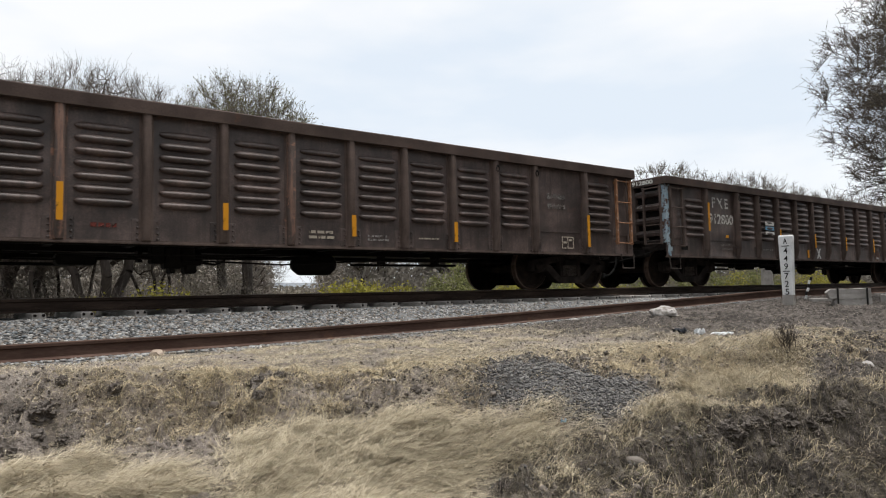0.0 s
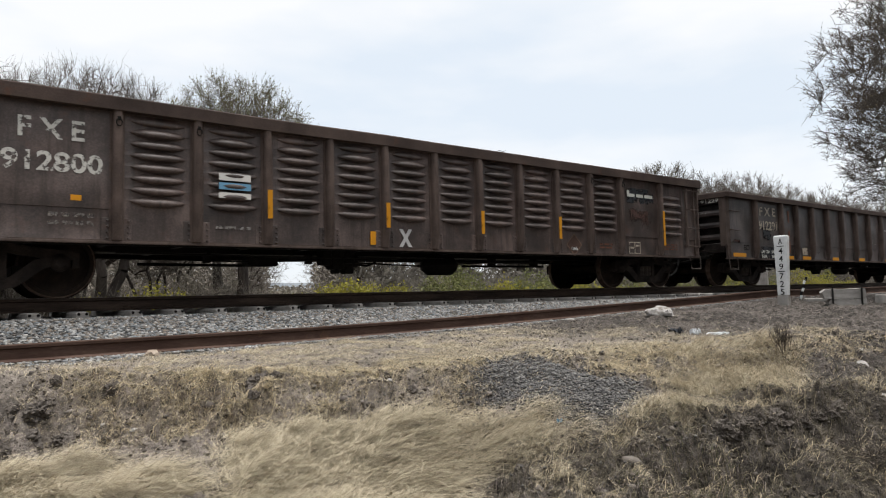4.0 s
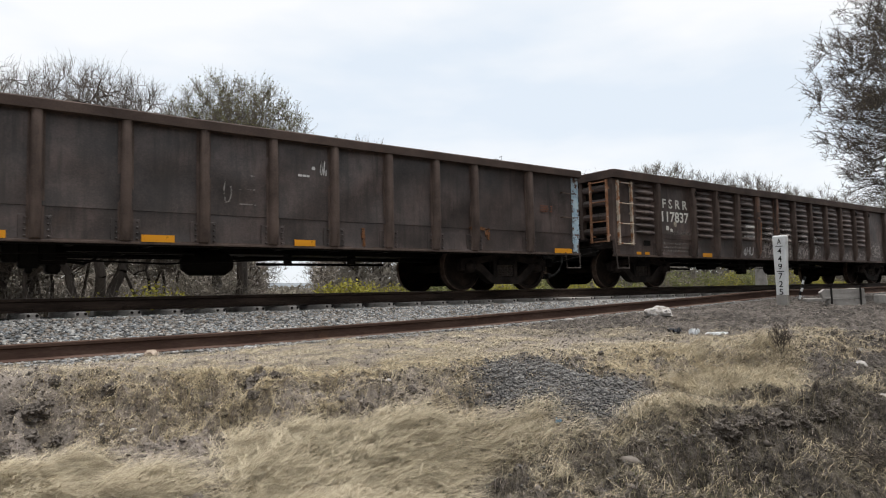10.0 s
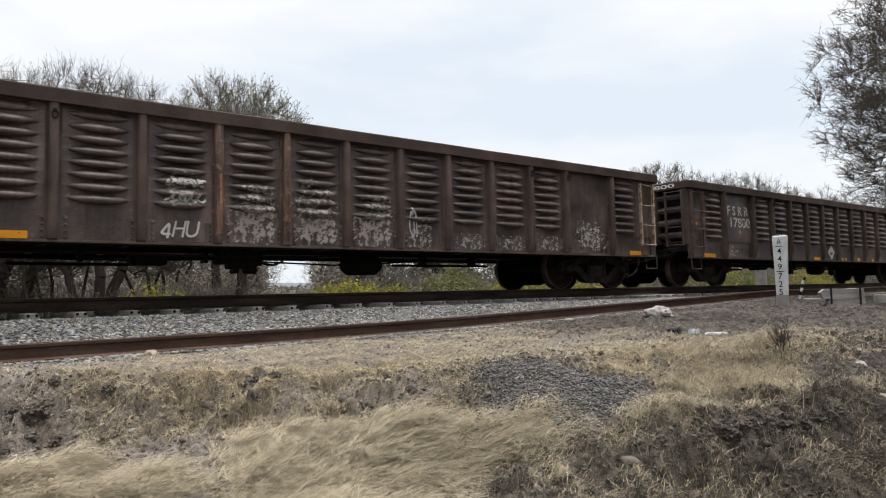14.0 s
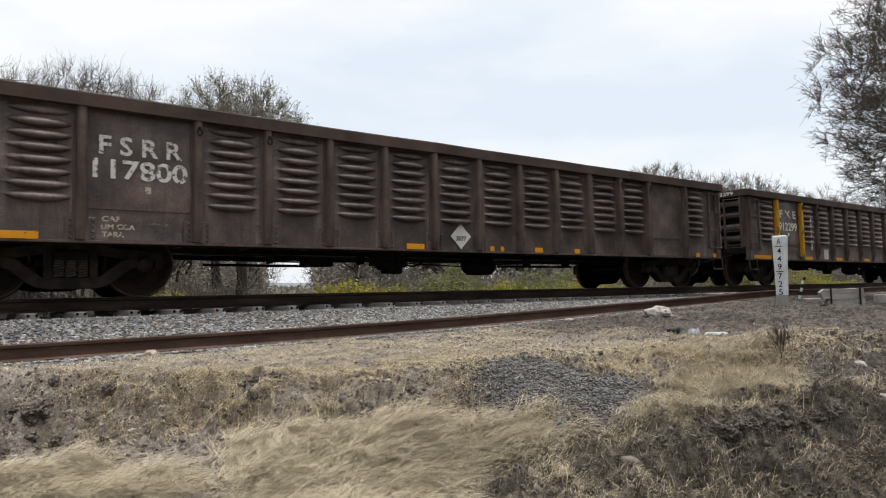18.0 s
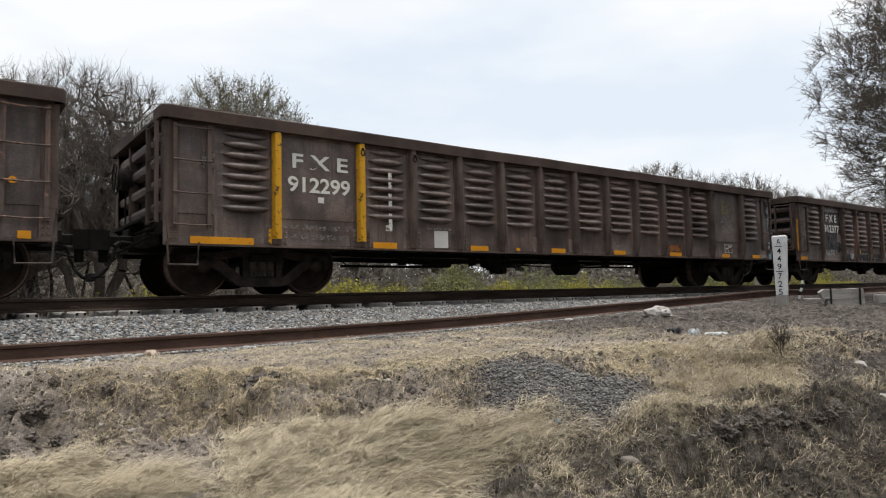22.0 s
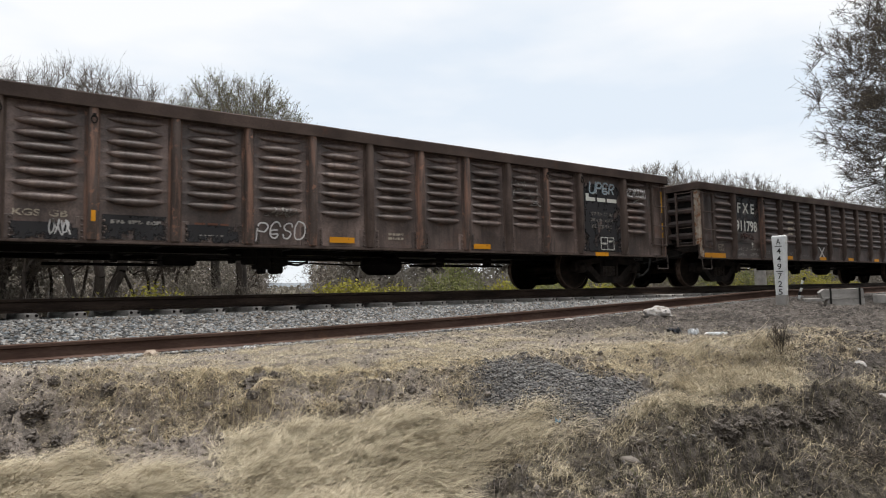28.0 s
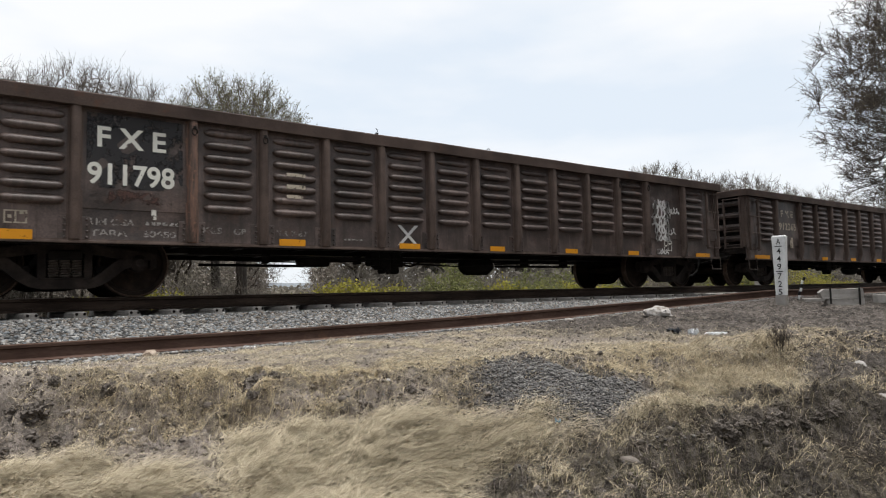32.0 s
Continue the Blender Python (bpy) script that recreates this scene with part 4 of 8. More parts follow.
def end_upright_mesh(half, mat):
    bm = bmesh.new()
    box_bm(bm, -half + 0.02, -half + 0.16, -0.045, 0.045, 1.10, CHORD0, 0.006)
    return bm_mesh("end_upright", bm, mat)


def end_platform_mesh(half, mat):
    """Cross-over step, end beam and brackets under the end wall."""
    bm = bmesh.new()
    box_bm(bm, -half + 0.02, -half + 0.10, -SIDE + 0.04, SIDE - 0.04, 0.86, 1.10, 0.01)
    box_bm(bm, -half - 0.16, -half + 0.02, -0.95, 0.95, 1.06, 1.10)
    for y in (-0.9, -0.3, 0.3, 0.9):
        prism_bm(bm, [(-half + 0.02, 1.06), (-half - 0.14, 1.06), (-half + 0.02, 0.90)], y - 0.02, y + 0.02)
    tube_bm(bm, [(-half - 0.06, -1.35, 0.98), (-half - 0.10, -1.30, 0.93), (-half - 0.10, -0.25, 0.93), (-half - 0.16, -0.18, 0.86)], 0.014)
    return bm_mesh("end_platform", bm, mat)


def stile_mesh(mat):
    bm = bmesh.new()
    box_bm(bm, -0.026, 0.026, -SIDE - 0.085, -SIDE - 0.076, 0.93, 2.36)
    box_bm(bm, -0.026, -0.018, -SIDE - 0.085, -SIDE - 0.03, 0.93, 2.36)
    for z in (1.0, 1.65, 2.28):
        box_bm(bm, -0.02, 0.02, -SIDE - 0.08, -SIDE, z - 0.02, z + 0.02)
    return bm_mesh("stile", bm, mat)


def rung_mesh(length, mat):
    bm = bmesh.new()
    y = -SIDE - 0.092
    tube_bm(bm, [(-length / 2 - 0.03, y, 0), (-length * 0.35, y, -0.006), (0, y, -0.012), (length * 0.35, y, -0.006), (length / 2 + 0.03, y, 0)], 0.012)
    return bm_mesh("rung", bm, mat)


def grab_mesh(length, mat):
    bm = bmesh.new()
    y = -SIDE - 0.075
    tube_bm(bm, [(-length / 2, -SIDE, 0), (-length / 2, y, 0), (0, y, -0.012), (length / 2, y, 0), (length / 2, -SIDE, 0)], 0.012)
    return bm_mesh("grab_iron", bm, mat)


def stirrup_mesh(half, mat):
    bm = bmesh.new()
    x = -half + 0.04
    tube_bm(bm, [(x, -SIDE - 0.03, SILL + 0.05), (x + 0.02, -SIDE - 0.05, 0.42), (x + 0.40, -SIDE - 0.05, 0.42), (x + 0.42, -SIDE - 0.03, SILL + 0.05)], 0.016)
    return bm_mesh("stirrup_step", bm, mat)


def coupler_mesh(half):
    bm = bmesh.new()
    box_bm(bm, -half - 0.42, -half + 0.5, -0.08, 0.08, 0.77, 0.92, 0.015)
    box_bm(bm, -half - 0.16, -half + 0.35, -0.22, 0.22, 0.66, 1.02, 0.02)
    prism = [(-half - 0.76, -0.03), (-half - 0.76, -0.15), (-half - 0.66, -0.21), (-half - 0.40, -0.17), (-half - 0.36, 0.14), (-half - 0.55, 0.19), (-half - 0.58, 0.08), (-half - 0.50, 0.0)]
    a = [bm.verts.new((x, y, 0.70)) for x, y in prism]
    b = [bm.verts.new((x, y, 0.985)) for x, y in prism]
    bm.faces.new(a)
    bm.faces.new(b[::-1])
    for i in range(len(a)):
        bm.faces.new((a[i], b[i], b[(i + 1) % 8], a[(i + 1) % 8]))
    box_bm(bm, -half - 0.30, -half - 0.05, -0.34, -0.24, 0.70, 0.90, 0.02)
    box_bm(bm, -half - 0.12, -half + 0.10, -1.0, 1.0, 0.72, 0.90, 0.02)
    box_bm(bm, -half - 0.52, -half - 0.40, -0.06, 0.06, 0.52, 0.72, 0.015)
    tube_bm(bm, [(-half - 0.45, -0.05, 0.70), (-half - 0.42, -0.12, 0.60), (-half - 0.30, -0.5, 0.66), (-half - 0.10, -1.2, 0.82)], 0.015)
    return bm_mesh("coupler", bm, M["iron"])


def hose_mesh(half):
    bm = bmesh.new()
    tube_bm(bm, [(-half - 0.10, -0.34, 0.78), (-half - 0.28, -0.36, 0.80), (-half - 0.36, -0.36, 0.74), (-half - 0.40, -0.36, 0.58), (-half - 0.46, -0.33, 0.42), (-half - 0.55, -0.26, 0.31), (-half - 0.64, -0.16, 0.28)], 0.028, 8)
    tube_bm(bm, [(-half - 0.30, -0.37, 0.79), (-half - 0.37, -0.37, 0.74)], 0.040, 8)
    box_bm(bm, -half - 0.68, -half - 0.58, -0.20, -0.08, 0.24, 0.36, 0.015)
    return bm_mesh("air_hose", bm, M["hose"])


def wheel_mesh():
    r = 0.457
    bm = bmesh.new()
    revolve_bm(bm, [(-0.085, 0.0001), (-0.085, 0.12), (-0.05, 0.13), (-0.015, 0.17), (0.005, 0.30), (-0.02, 0.375), (-0.062, 0.385), (-0.066, 0.435), (-0.055, r - 0.004), (0.045, r + 0.002), (0.052, r + 0.024), (0.070, r + 0.022), (0.074, r - 0.04), (0.07, 0.385), (0.035, 0.375), (0.03, 0.17), (0.06, 0.13), (0.07, 0.0001)], 40)
    return bm_mesh("wheel", bm, M["wheel"], 40)


def rim_mesh():
    bm = bmesh.new()
    r = 0.457
    revolve_bm(bm, [(-0.0685, 0.438), (-0.058, r + 0.001), (0.044, r + 0.006), (0.044, r - 0.01)], 40, caps=False)
    return bm_mesh("tread", bm, M["tread"], 40)


def axle_mesh():
    bm = bmesh.new()
    revolve_bm(bm, [(-1.10, 0.0001), (-1.10, 0.07), (-0.92, 0.075), (-0.85, 0.09), (-0.60, 0.085), (0.60, 0.085), (0.85, 0.09), (0.92, 0.075), (1.10, 0.07), (1.10, 0.0001)], 16)
    return bm_mesh("wheelset", bm, M["wheel"], 40)


def side_frame_mesh():
    """Cast truck side frame: arched top member, sloping tension members, pedestals and an open spring window."""
    bm = bmesh.new()

    def strip(top, low, y0, y1):
        prism_bm(bm, top + low[::-1], y0, y1)

    y0, y1 = -1.09, -0.94
    strip([(-1.10, 0.60), (-0.72, 0.635), (-0.30, 0.70), (0.30, 0.70), (0.72, 0.635), (1.10, 0.60)], [(-1.10, 0.50), (-0.72, 0.50), (-0.30, 0.575), (0.30, 0.575), (0.72, 0.50), (1.10, 0.50)], y0, y1)
    strip([(-0.80, 0.52), (-0.62, 0.50), (-0.46, 0.37), (-0.34, 0.27), (-0.24, 0.245), (0.24, 0.245), (0.34, 0.27), (0.46, 0.37), (0.62, 0.50), (0.80, 0.52)], [(-0.80, 0.41), (-0.68, 0.36), (-0.52, 0.22), (-0.40, 0.145), (-0.26, 0.115), (0.26, 0.115), (0.40, 0.145), (0.52, 0.22), (0.68, 0.36), (0.80, 0.41)], y0 - 0.02, y1 + 0.02)
    for s in (-1, 1):
        box_bm(bm, s * 0.265 - 0.05, s * 0.265 + 0.05, y0, y1, 0.22, 0.60, 0.01)
        box_bm(bm, s * 1.075 - 0.045, s * 1.075 + 0.045, y0, y1, 0.38, 0.58, 0.01)
        box_bm(bm, s * 0.888 - 0.13, s * 0.888 + 0.13, y0 + 0.01, y1 - 0.01, 0.47, 0.57, 0.01)
    box_bm(bm, -0.30, 0.30, y0 - 0.03, y1 + 0.03, 0.235, 0.262, 0.006)
    return bm_mesh("truck_side_frame", bm, M["frame_iron"])


def bearing_mesh():
    bm = bmesh.new()
    revolve_bm(bm, [(-1.16, 0.0001), (-1.16, 0.055), (-1.13, 0.085), (-1.10, 0.115), (-0.95, 0.12), (-0.95, 0.0001)], 18)
    return bm_mesh("bearing_cap", bm, M["frame_iron"], 40)


def spring_mesh():
    bm = bmesh.new()
    pts = []
    for k in range(57):
        a = k / 8 * math.tau
        pts.append((0.062 * math.cos(a), 0.062 * math.sin(a), 0.265 + 0.225 * k / 56))
    tube_bm(bm, pts, 0.0125, 5)
    return bm_mesh("coil_spring", bm, M["spring"], 60)


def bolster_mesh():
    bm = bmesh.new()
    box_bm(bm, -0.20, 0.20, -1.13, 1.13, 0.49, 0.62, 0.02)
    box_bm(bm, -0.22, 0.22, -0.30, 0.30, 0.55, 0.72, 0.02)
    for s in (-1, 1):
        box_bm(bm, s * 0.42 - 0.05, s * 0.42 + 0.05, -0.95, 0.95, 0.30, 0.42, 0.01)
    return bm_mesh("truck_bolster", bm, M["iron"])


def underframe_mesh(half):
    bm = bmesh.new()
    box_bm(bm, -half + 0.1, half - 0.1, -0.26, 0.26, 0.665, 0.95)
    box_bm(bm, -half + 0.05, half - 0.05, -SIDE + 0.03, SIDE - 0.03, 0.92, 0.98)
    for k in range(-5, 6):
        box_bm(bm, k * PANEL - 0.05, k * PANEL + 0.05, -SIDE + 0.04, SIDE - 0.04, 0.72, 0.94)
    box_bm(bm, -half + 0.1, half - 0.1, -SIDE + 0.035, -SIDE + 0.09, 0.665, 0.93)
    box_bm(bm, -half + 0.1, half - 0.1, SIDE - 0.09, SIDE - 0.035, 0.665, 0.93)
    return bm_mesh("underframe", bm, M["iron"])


def reservoir_mesh(x0, x1, y, z, r):
    bm = bmesh.new()
    revolve_bm(bm, [(x0, 0.0001), (x0 + 0.03, r * 0.6), (x0 + 0.14, r), (x1 - 0.14, r), (x1 - 0.03, r * 0.6), (x1, 0.0001)], 16, "x", (0, y, z))
    return bm_mesh("air_reservoir", bm, M["iron"], 50)


def brake_valve_mesh():
    """Valve and slack adjuster hung under the floor: a cluster of small castings and pipes."""
    bm = bmesh.new()
    for x0, x1, z0, z1, y in ((-1.80, -1.62, 0.47, 0.72, -0.72), (-1.62, -1.38, 0.40, 0.72, -0.70), (-1.38, -1.20, 0.50, 0.72, -0.74), (-1.54, -1.46, 0.33, 0.42, -0.70)):
        box_bm(bm, x0, x1, y - 0.12, y + 0.12, z0, z1, 0.02)
    tube_bm(bm, [(-2.6, -0.8, 0.58), (-1.8, -0.78, 0.55), (-1.1, -0.78, 0.57), (-0.4, -0.8, 0.60)], 0.017)
    tube_bm(bm, [(-1.3, -0.80, 0.52), (0.2, -0.74, 0.47), (1.9, -0.8, 0.55), (3.4, -0.8, 0.58)], 0.014)
    return bm_mesh("brake_valve", bm, M["iron"])


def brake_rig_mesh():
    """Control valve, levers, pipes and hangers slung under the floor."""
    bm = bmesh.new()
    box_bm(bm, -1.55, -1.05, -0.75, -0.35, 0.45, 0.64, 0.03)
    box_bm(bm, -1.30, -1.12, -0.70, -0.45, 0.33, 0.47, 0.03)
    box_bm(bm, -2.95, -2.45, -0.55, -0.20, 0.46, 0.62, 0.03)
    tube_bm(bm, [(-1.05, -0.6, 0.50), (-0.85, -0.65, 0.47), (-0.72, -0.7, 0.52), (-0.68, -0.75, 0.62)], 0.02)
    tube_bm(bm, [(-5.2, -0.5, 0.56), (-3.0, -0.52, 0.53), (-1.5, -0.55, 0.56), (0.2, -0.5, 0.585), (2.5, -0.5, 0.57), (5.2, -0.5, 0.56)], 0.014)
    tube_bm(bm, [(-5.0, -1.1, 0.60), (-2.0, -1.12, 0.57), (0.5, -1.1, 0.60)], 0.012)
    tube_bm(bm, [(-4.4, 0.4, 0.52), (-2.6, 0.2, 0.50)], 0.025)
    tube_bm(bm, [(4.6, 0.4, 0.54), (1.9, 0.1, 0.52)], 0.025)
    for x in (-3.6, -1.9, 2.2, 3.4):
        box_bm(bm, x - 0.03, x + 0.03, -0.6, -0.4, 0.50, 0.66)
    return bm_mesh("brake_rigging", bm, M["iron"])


def brake_wheel_mesh(half):
    bm = bmesh.new()
    revolve_bm(bm, [(-half - 0.13, 0.0001), (-half - 0.13, 0.10), (-half - 0.10, 0.17), (-half + 0.06, 0.19)], 18, "x", (0, 0.70, 1.90))
    c = Vector((-half - 0.17, 0.70, 1.90))
    ring = [c + Vector((0, 0.25 * math.cos(a), 0.25 * math.sin(a))) for a in np.linspace(0, math.tau, 25)]
    tube_bm(bm, ring, 0.014, 5)
    for a in range(0, 360, 60):
        tube_bm(bm, [c, c + Vector((0, 0.25 * math.cos(radians(a)), 0.25 * math.sin(radians(a))))], 0.010, 4)
    tube_bm(bm, [(-half - 0.02, 0.70, 1.75), (-half - 0.02, 0.70, 1.0)], 0.014)
    return bm_mesh("hand_brake", bm, M["frame_iron"])


def plate_mesh(w, h, mat, thick=0.0035):
    bm = bmesh.new()
    box_bm(bm, -w / 2, w / 2, -thick, 0.002, -h / 2, h / 2)
    return bm_mesh("marking", bm, mat)


def text_mesh(body, w, h, mat, thick=0.004, bold=0.022, shear=0.0):
    """Lettering in the built-in font, as a flat mesh in x and z, w wide and h high, centred."""
    cu = bpy.data.curves.new("lettering", "FONT")
    cu.body, cu.size, cu.offset, cu.shear = body, 1.0, bold, shear
    ob = bpy.data.objects.new("lettering", cu)
    me = bpy.data.meshes.new_from_object(ob)
    n = len(me.vertices)
    co = np.empty(n * 3, np.float32)
    me.vertices.foreach_get("co", co)
    co = co.reshape(-1, 3)
    lo, hi = co.min(0), co.max(0)
    out = np.zeros_like(co)
    out[:, 0] = ((co[:, 0] - lo[0]) / (hi[0] - lo[0]) - 0.5) * w
    out[:, 2] = ((co[:, 1] - lo[1]) / (hi[1] - lo[1]) - 0.5) * h
    out[:, 1] = -thick
    me.vertices.foreach_set("co", out.ravel())
    me.update()
    me.materials.clear()
    me.materials.append(mat)
    bpy.data.objects.remove(ob)
    bpy.data.curves.remove(cu)
    return me


def split_letters(me):
    """The characters of a line of lettering, one mesh each, parted where a gap runs between them."""
    n = len(me.vertices)
    own = list(range(n))

    def find(i):
        while own[i] != i:
            own[i] = own[own[i]]
            i = own[i]
        return i

    for e in me.edges:
        own[find(e.vertices[0])] = find(e.vertices[1])
    span = {}
    for i, v in enumerate(me.vertices):
        r = find(i)
        lo, hi = span.get(r, (9e9, -9e9))
        span[r] = (min(lo, v.co.x), max(hi, v.co.x))
    groups = []
    for r, (lo, hi) in sorted(span.items(), key=lambda kv: kv[1]):
        if groups and lo < groups[-1][1] - 0.004:
            groups[-1][0].add(r)
            groups[-1][1] = max(groups[-1][1], hi)
        else:
            groups.append([{r}, hi])
    out = []
    for roots, _ in groups:
        keep = [i for i in range(n) if find(i) in roots]
        at = {i: k for k, i in enumerate(keep)}
        out.append(mesh_of("letter", [me.vertices[i].co for i in keep], [[at[i] for i in p.vertices] for p in me.polygons if p.vertices[0] in at], me.materials[0]))
    return out


def scrawl_mesh(w, h, seed, mat, strokes=4, thick=0.022):
    """Loose looping spray strokes with no letters in them."""
    rnd = random.Random(seed)
    bm = bmesh.new()
    for s in range(strokes):
        x0 = -w / 2 + w * (s + 0.1) / strokes
        ph, fr = rnd.uniform(0, 6), rnd.uniform(1.2, 2.6)
        pts = []
        for k in range(15):
            t = k / 14
            pts.append((x0 + w / strokes * (0.9 * t + 0.22 * math.sin(fr * 6 * t + ph)), h / 2 * math.sin(fr * 4.2 * t + ph) * (0.6 + 0.4 * rnd.random())))
        for (ax, az), (bx, bz) in zip(pts, pts[1:]):
            d = Vector((bx - ax, 0, bz - az))
            if d.length < 1e-4:
                continue
            nrm = Vector((-d.z, 0, d.x)).normalized() * thick / 2
            a, b = Vector((ax, -0.004 - 0.0005 * s, az)), Vector((bx, -0.004 - 0.0005 * s, bz))
            e = d.normalized() * thick * 0.4
            bm.faces.new([bm.verts.new(v) for v in (a - nrm - e, b - nrm + e, b + nrm + e, a + nrm - e)])
    return bm_mesh("spray_mark", bm, mat)


def bars_mesh(w, h, rows, mat, seed=1, words=3):
    """Unreadable small lettering: rows of short bars."""
    rnd = random.Random(seed)
    bm = bmesh.new()
    for r in range(rows):
        zc = h / 2 - h * (r + 0.5) / rows
        x = -w / 2
        while x < w / 2 - 0.02:
            l = min(w / 2 - x, rnd.uniform(0.6, 1.2) * w / words * 0.8)
            box_bm(bm, x, x + l, -0.0035, 0, zc - h / rows * 0.27, zc + h / rows * 0.27)
            x += l + w / words * 0.2
    return bm_mesh("small_lettering", bm, mat)


def frame_mark_mesh(w, h, mat, t=0.018):
    """A stencilled box outline with two short bars inside it."""
    bm = bmesh.new()
    for x0, x1, z0, z1 in ((-w / 2, w / 2, h / 2 - t, h / 2), (-w / 2, w / 2, -h / 2, -h / 2 + t), (-w / 2, -w / 2 + t, -h / 2 + t, h / 2 - t), (w / 2 - t, w / 2, -h / 2 + t, h / 2 - t), (-0.01, 0.01, -h / 2 + t, h / 2 - t), (-w / 2 + 0.04, -0.04, -0.02, 0.02), (0.04, w / 2 - 0.04, 0.03, 0.07)):
        box_bm(bm, x0, x1, -0.0035, 0, z0, z1)
    return bm_mesh("stencil_box", bm, mat)


def diamond_mesh(size, mat, edge=0.0):
    bm = bmesh.new()
    if edge:
        o, i = size, size - edge
        a = [bm.verts.new((x, -0.004, z)) for x, z in ((0, -o), (o, 0), (0, o), (-o, 0))]
        b = [bm.verts.new((x, -0.004, z)) for x, z in ((0, -i), (i, 0), (0, i), (-i, 0))]
        for k in range(4):
            bm.faces.new((a[k], a[(k + 1) % 4], b[(k + 1) % 4], b[k]))
    else:
        prism_bm(bm, [(0, -size), (size, 0), (0, size), (-size, 0)], -0.004, 0.001)
    return bm_mesh("placard", bm, mat)


def cross_mesh(w, h, mat):
    bm = bmesh.new()
    for s in (-1, 1):
        prism_bm(bm, [(-w / 2, -s * h / 2), (-w / 2 + 0.07, -s * h / 2), (w / 2, s * h / 2), (w / 2 - 0.07, s * h / 2)], -0.004 - 0.001 * (s > 0), 0.001)
    return bm_mesh("cross_mark", bm, mat)


def wagon(label, flat=False, ribs=(1.25, 2.32, 8), end_ribs=None, marks=(), body="body", ladder="post", corner="post", far_ladder="post", far_corner="post", rusty=(), end_ladder=None, end_text="", scrap=()):
    """A gondola wagon under an Empty at its middle on rail level, its leading end at -x."""
    global CHORD0, TOP
    CHORD0, TOP = (2.295, 2.435) if flat else (2.408, 2.590)
    half, posts = (8.21, FLAT_POSTS) if flat else (HALF, RIB_POSTS)
    root = thing("gondola_wagon", label, "gondola wagon", group="wagons of the train")
    turn = pose(0, 0, 0, 0, 0, 180)
    ends = [-half] + posts + [half]
    for k in range(2):
        m = None if k == 0 else turn
        for i, (a, b) in enumerate(zip(ends, ends[1:])):
            plain = flat or i in (1, len(ends) - 3)
            x0, x1 = a, b
            if i == 0:
                x0 = -half
            rib = None if plain else (end_ribs or ribs) if i in (0, len(ends) - 2) else ribs
            if not flat and i in (0, len(ends) - 2):
                inner = -7.42 if i == 0 else 7.42
                key = ("endplain", i, flat, body)
                q0, q1 = (x0, inner) if i == 0 else (inner, x1)
                part("end_side_panel", once(key, lambda: panel_mesh(q0, q1, None, M[body])), root, m=m)
                x0, x1 = (inner, x1) if i == 0 else (x0, inner)
            key = ("panel", round(x0, 3), round(x1, 3), rib, body)
            part("side_panel", once(key, lambda: panel_mesh(x0, x1, rib, M[body])), root, m=m)
        for i, x in enumerate(posts):
            tone = "rusty_post" if i in rusty and k == 0 else "post"
            pm = once(("post", tone, flat), lambda: post_mesh(M[tone], 0.135 if flat else 0.125))
            po = part("side_post", pm, root, m=pose(x, 0, 0) if k == 0 else turn @ pose(x, 0, 0))
            if not flat and i in (1, 2, 10, 11):
                part("lashing_ring", once("ring", lambda: ring_mesh(M["iron"])), po, m=pose(0, 0, CHORD0 - 0.16))
            for s in (-0.125, 0.125):
                part("rivet_plate", once(("rivets", body, flat), lambda: rivet_plate_mesh(M[body])), po, m=pose(s, 0, 0))
        part("side_sill", once(("sill", flat), lambda: sill_mesh(half, M["post"])), root, m=m)
        # corner posts, ladders, steps: leading and trailing corner of this side
        for j in range(2):
            cm = M[(corner, far_corner)[j] if k == 0 else "post"]
            lm = M[(ladder, far_ladder)[j] if k == 0 else "post"]
            cpm = once(("corner", flat, cm.name), lambda: corner_post_mesh(half, cm))
            if j:
                cpm = once(("corner_flip", flat, cm.name), lambda: mirrored(corner_post_mesh(half, cm)))
            part("corner_post", cpm, root, m=m)
            lx = half - 0.36
            if flat:
                for z in (1.95, 1.45):
                    g = once(("grab", 0.36), lambda: grab_mesh(0.36, M["post"]))
                    part("grab_iron", g, root, m=(m or Matrix.Identity(4)) @ pose((-1 if j == 0 else 1) * lx, 0, z))
            else:
                mid = (-1 if j == 0 else 1) * lx
                lad = part("ladder", once(("stile", lm.name), lambda: stile_mesh(lm)), root, m=(m or Matrix.Identity(4)) @ pose(mid - 0.23, 0, 0))
                part("stile", once(("stile", lm.name), lambda: stile_mesh(lm)), lad, m=pose(0.46, 0, 0))
                for z in (0.97, 1.41, 1.86, 2.32):
                    part("rung", once(("rung", lm.name), lambda: rung_mesh(0.46, lm)), lad, m=pose(0.23, 0, z))
            st = once(("stirrup", flat), lambda: stirrup_mesh(half, M["spring"]))
            if j:
                st = once(("stirrup_flip", flat), lambda: mirrored(stirrup_mesh(half, M["spring"])))
            part("stirrup_step", st, root, m=m)
        # end wall of this end
        # sheet near-black instead of body colour: shade between the ribs is painted in
        e = part("end_wall", once(("end", flat, body), lambda: end_mesh(half, M["iron"])), root, m=m)
        for z in (1.28, 1.60, 1.92, 2.24):
            part("end_rib", once(("endrib", flat, z, body), lambda: end_rib_mesh(half, z, M[body])), e)
        for y in (-0.62, 0.62):
            part("end_upright", once(("endup", flat), lambda: end_upright_mesh(half, M["post"])), e, m=pose(0, y, 0))
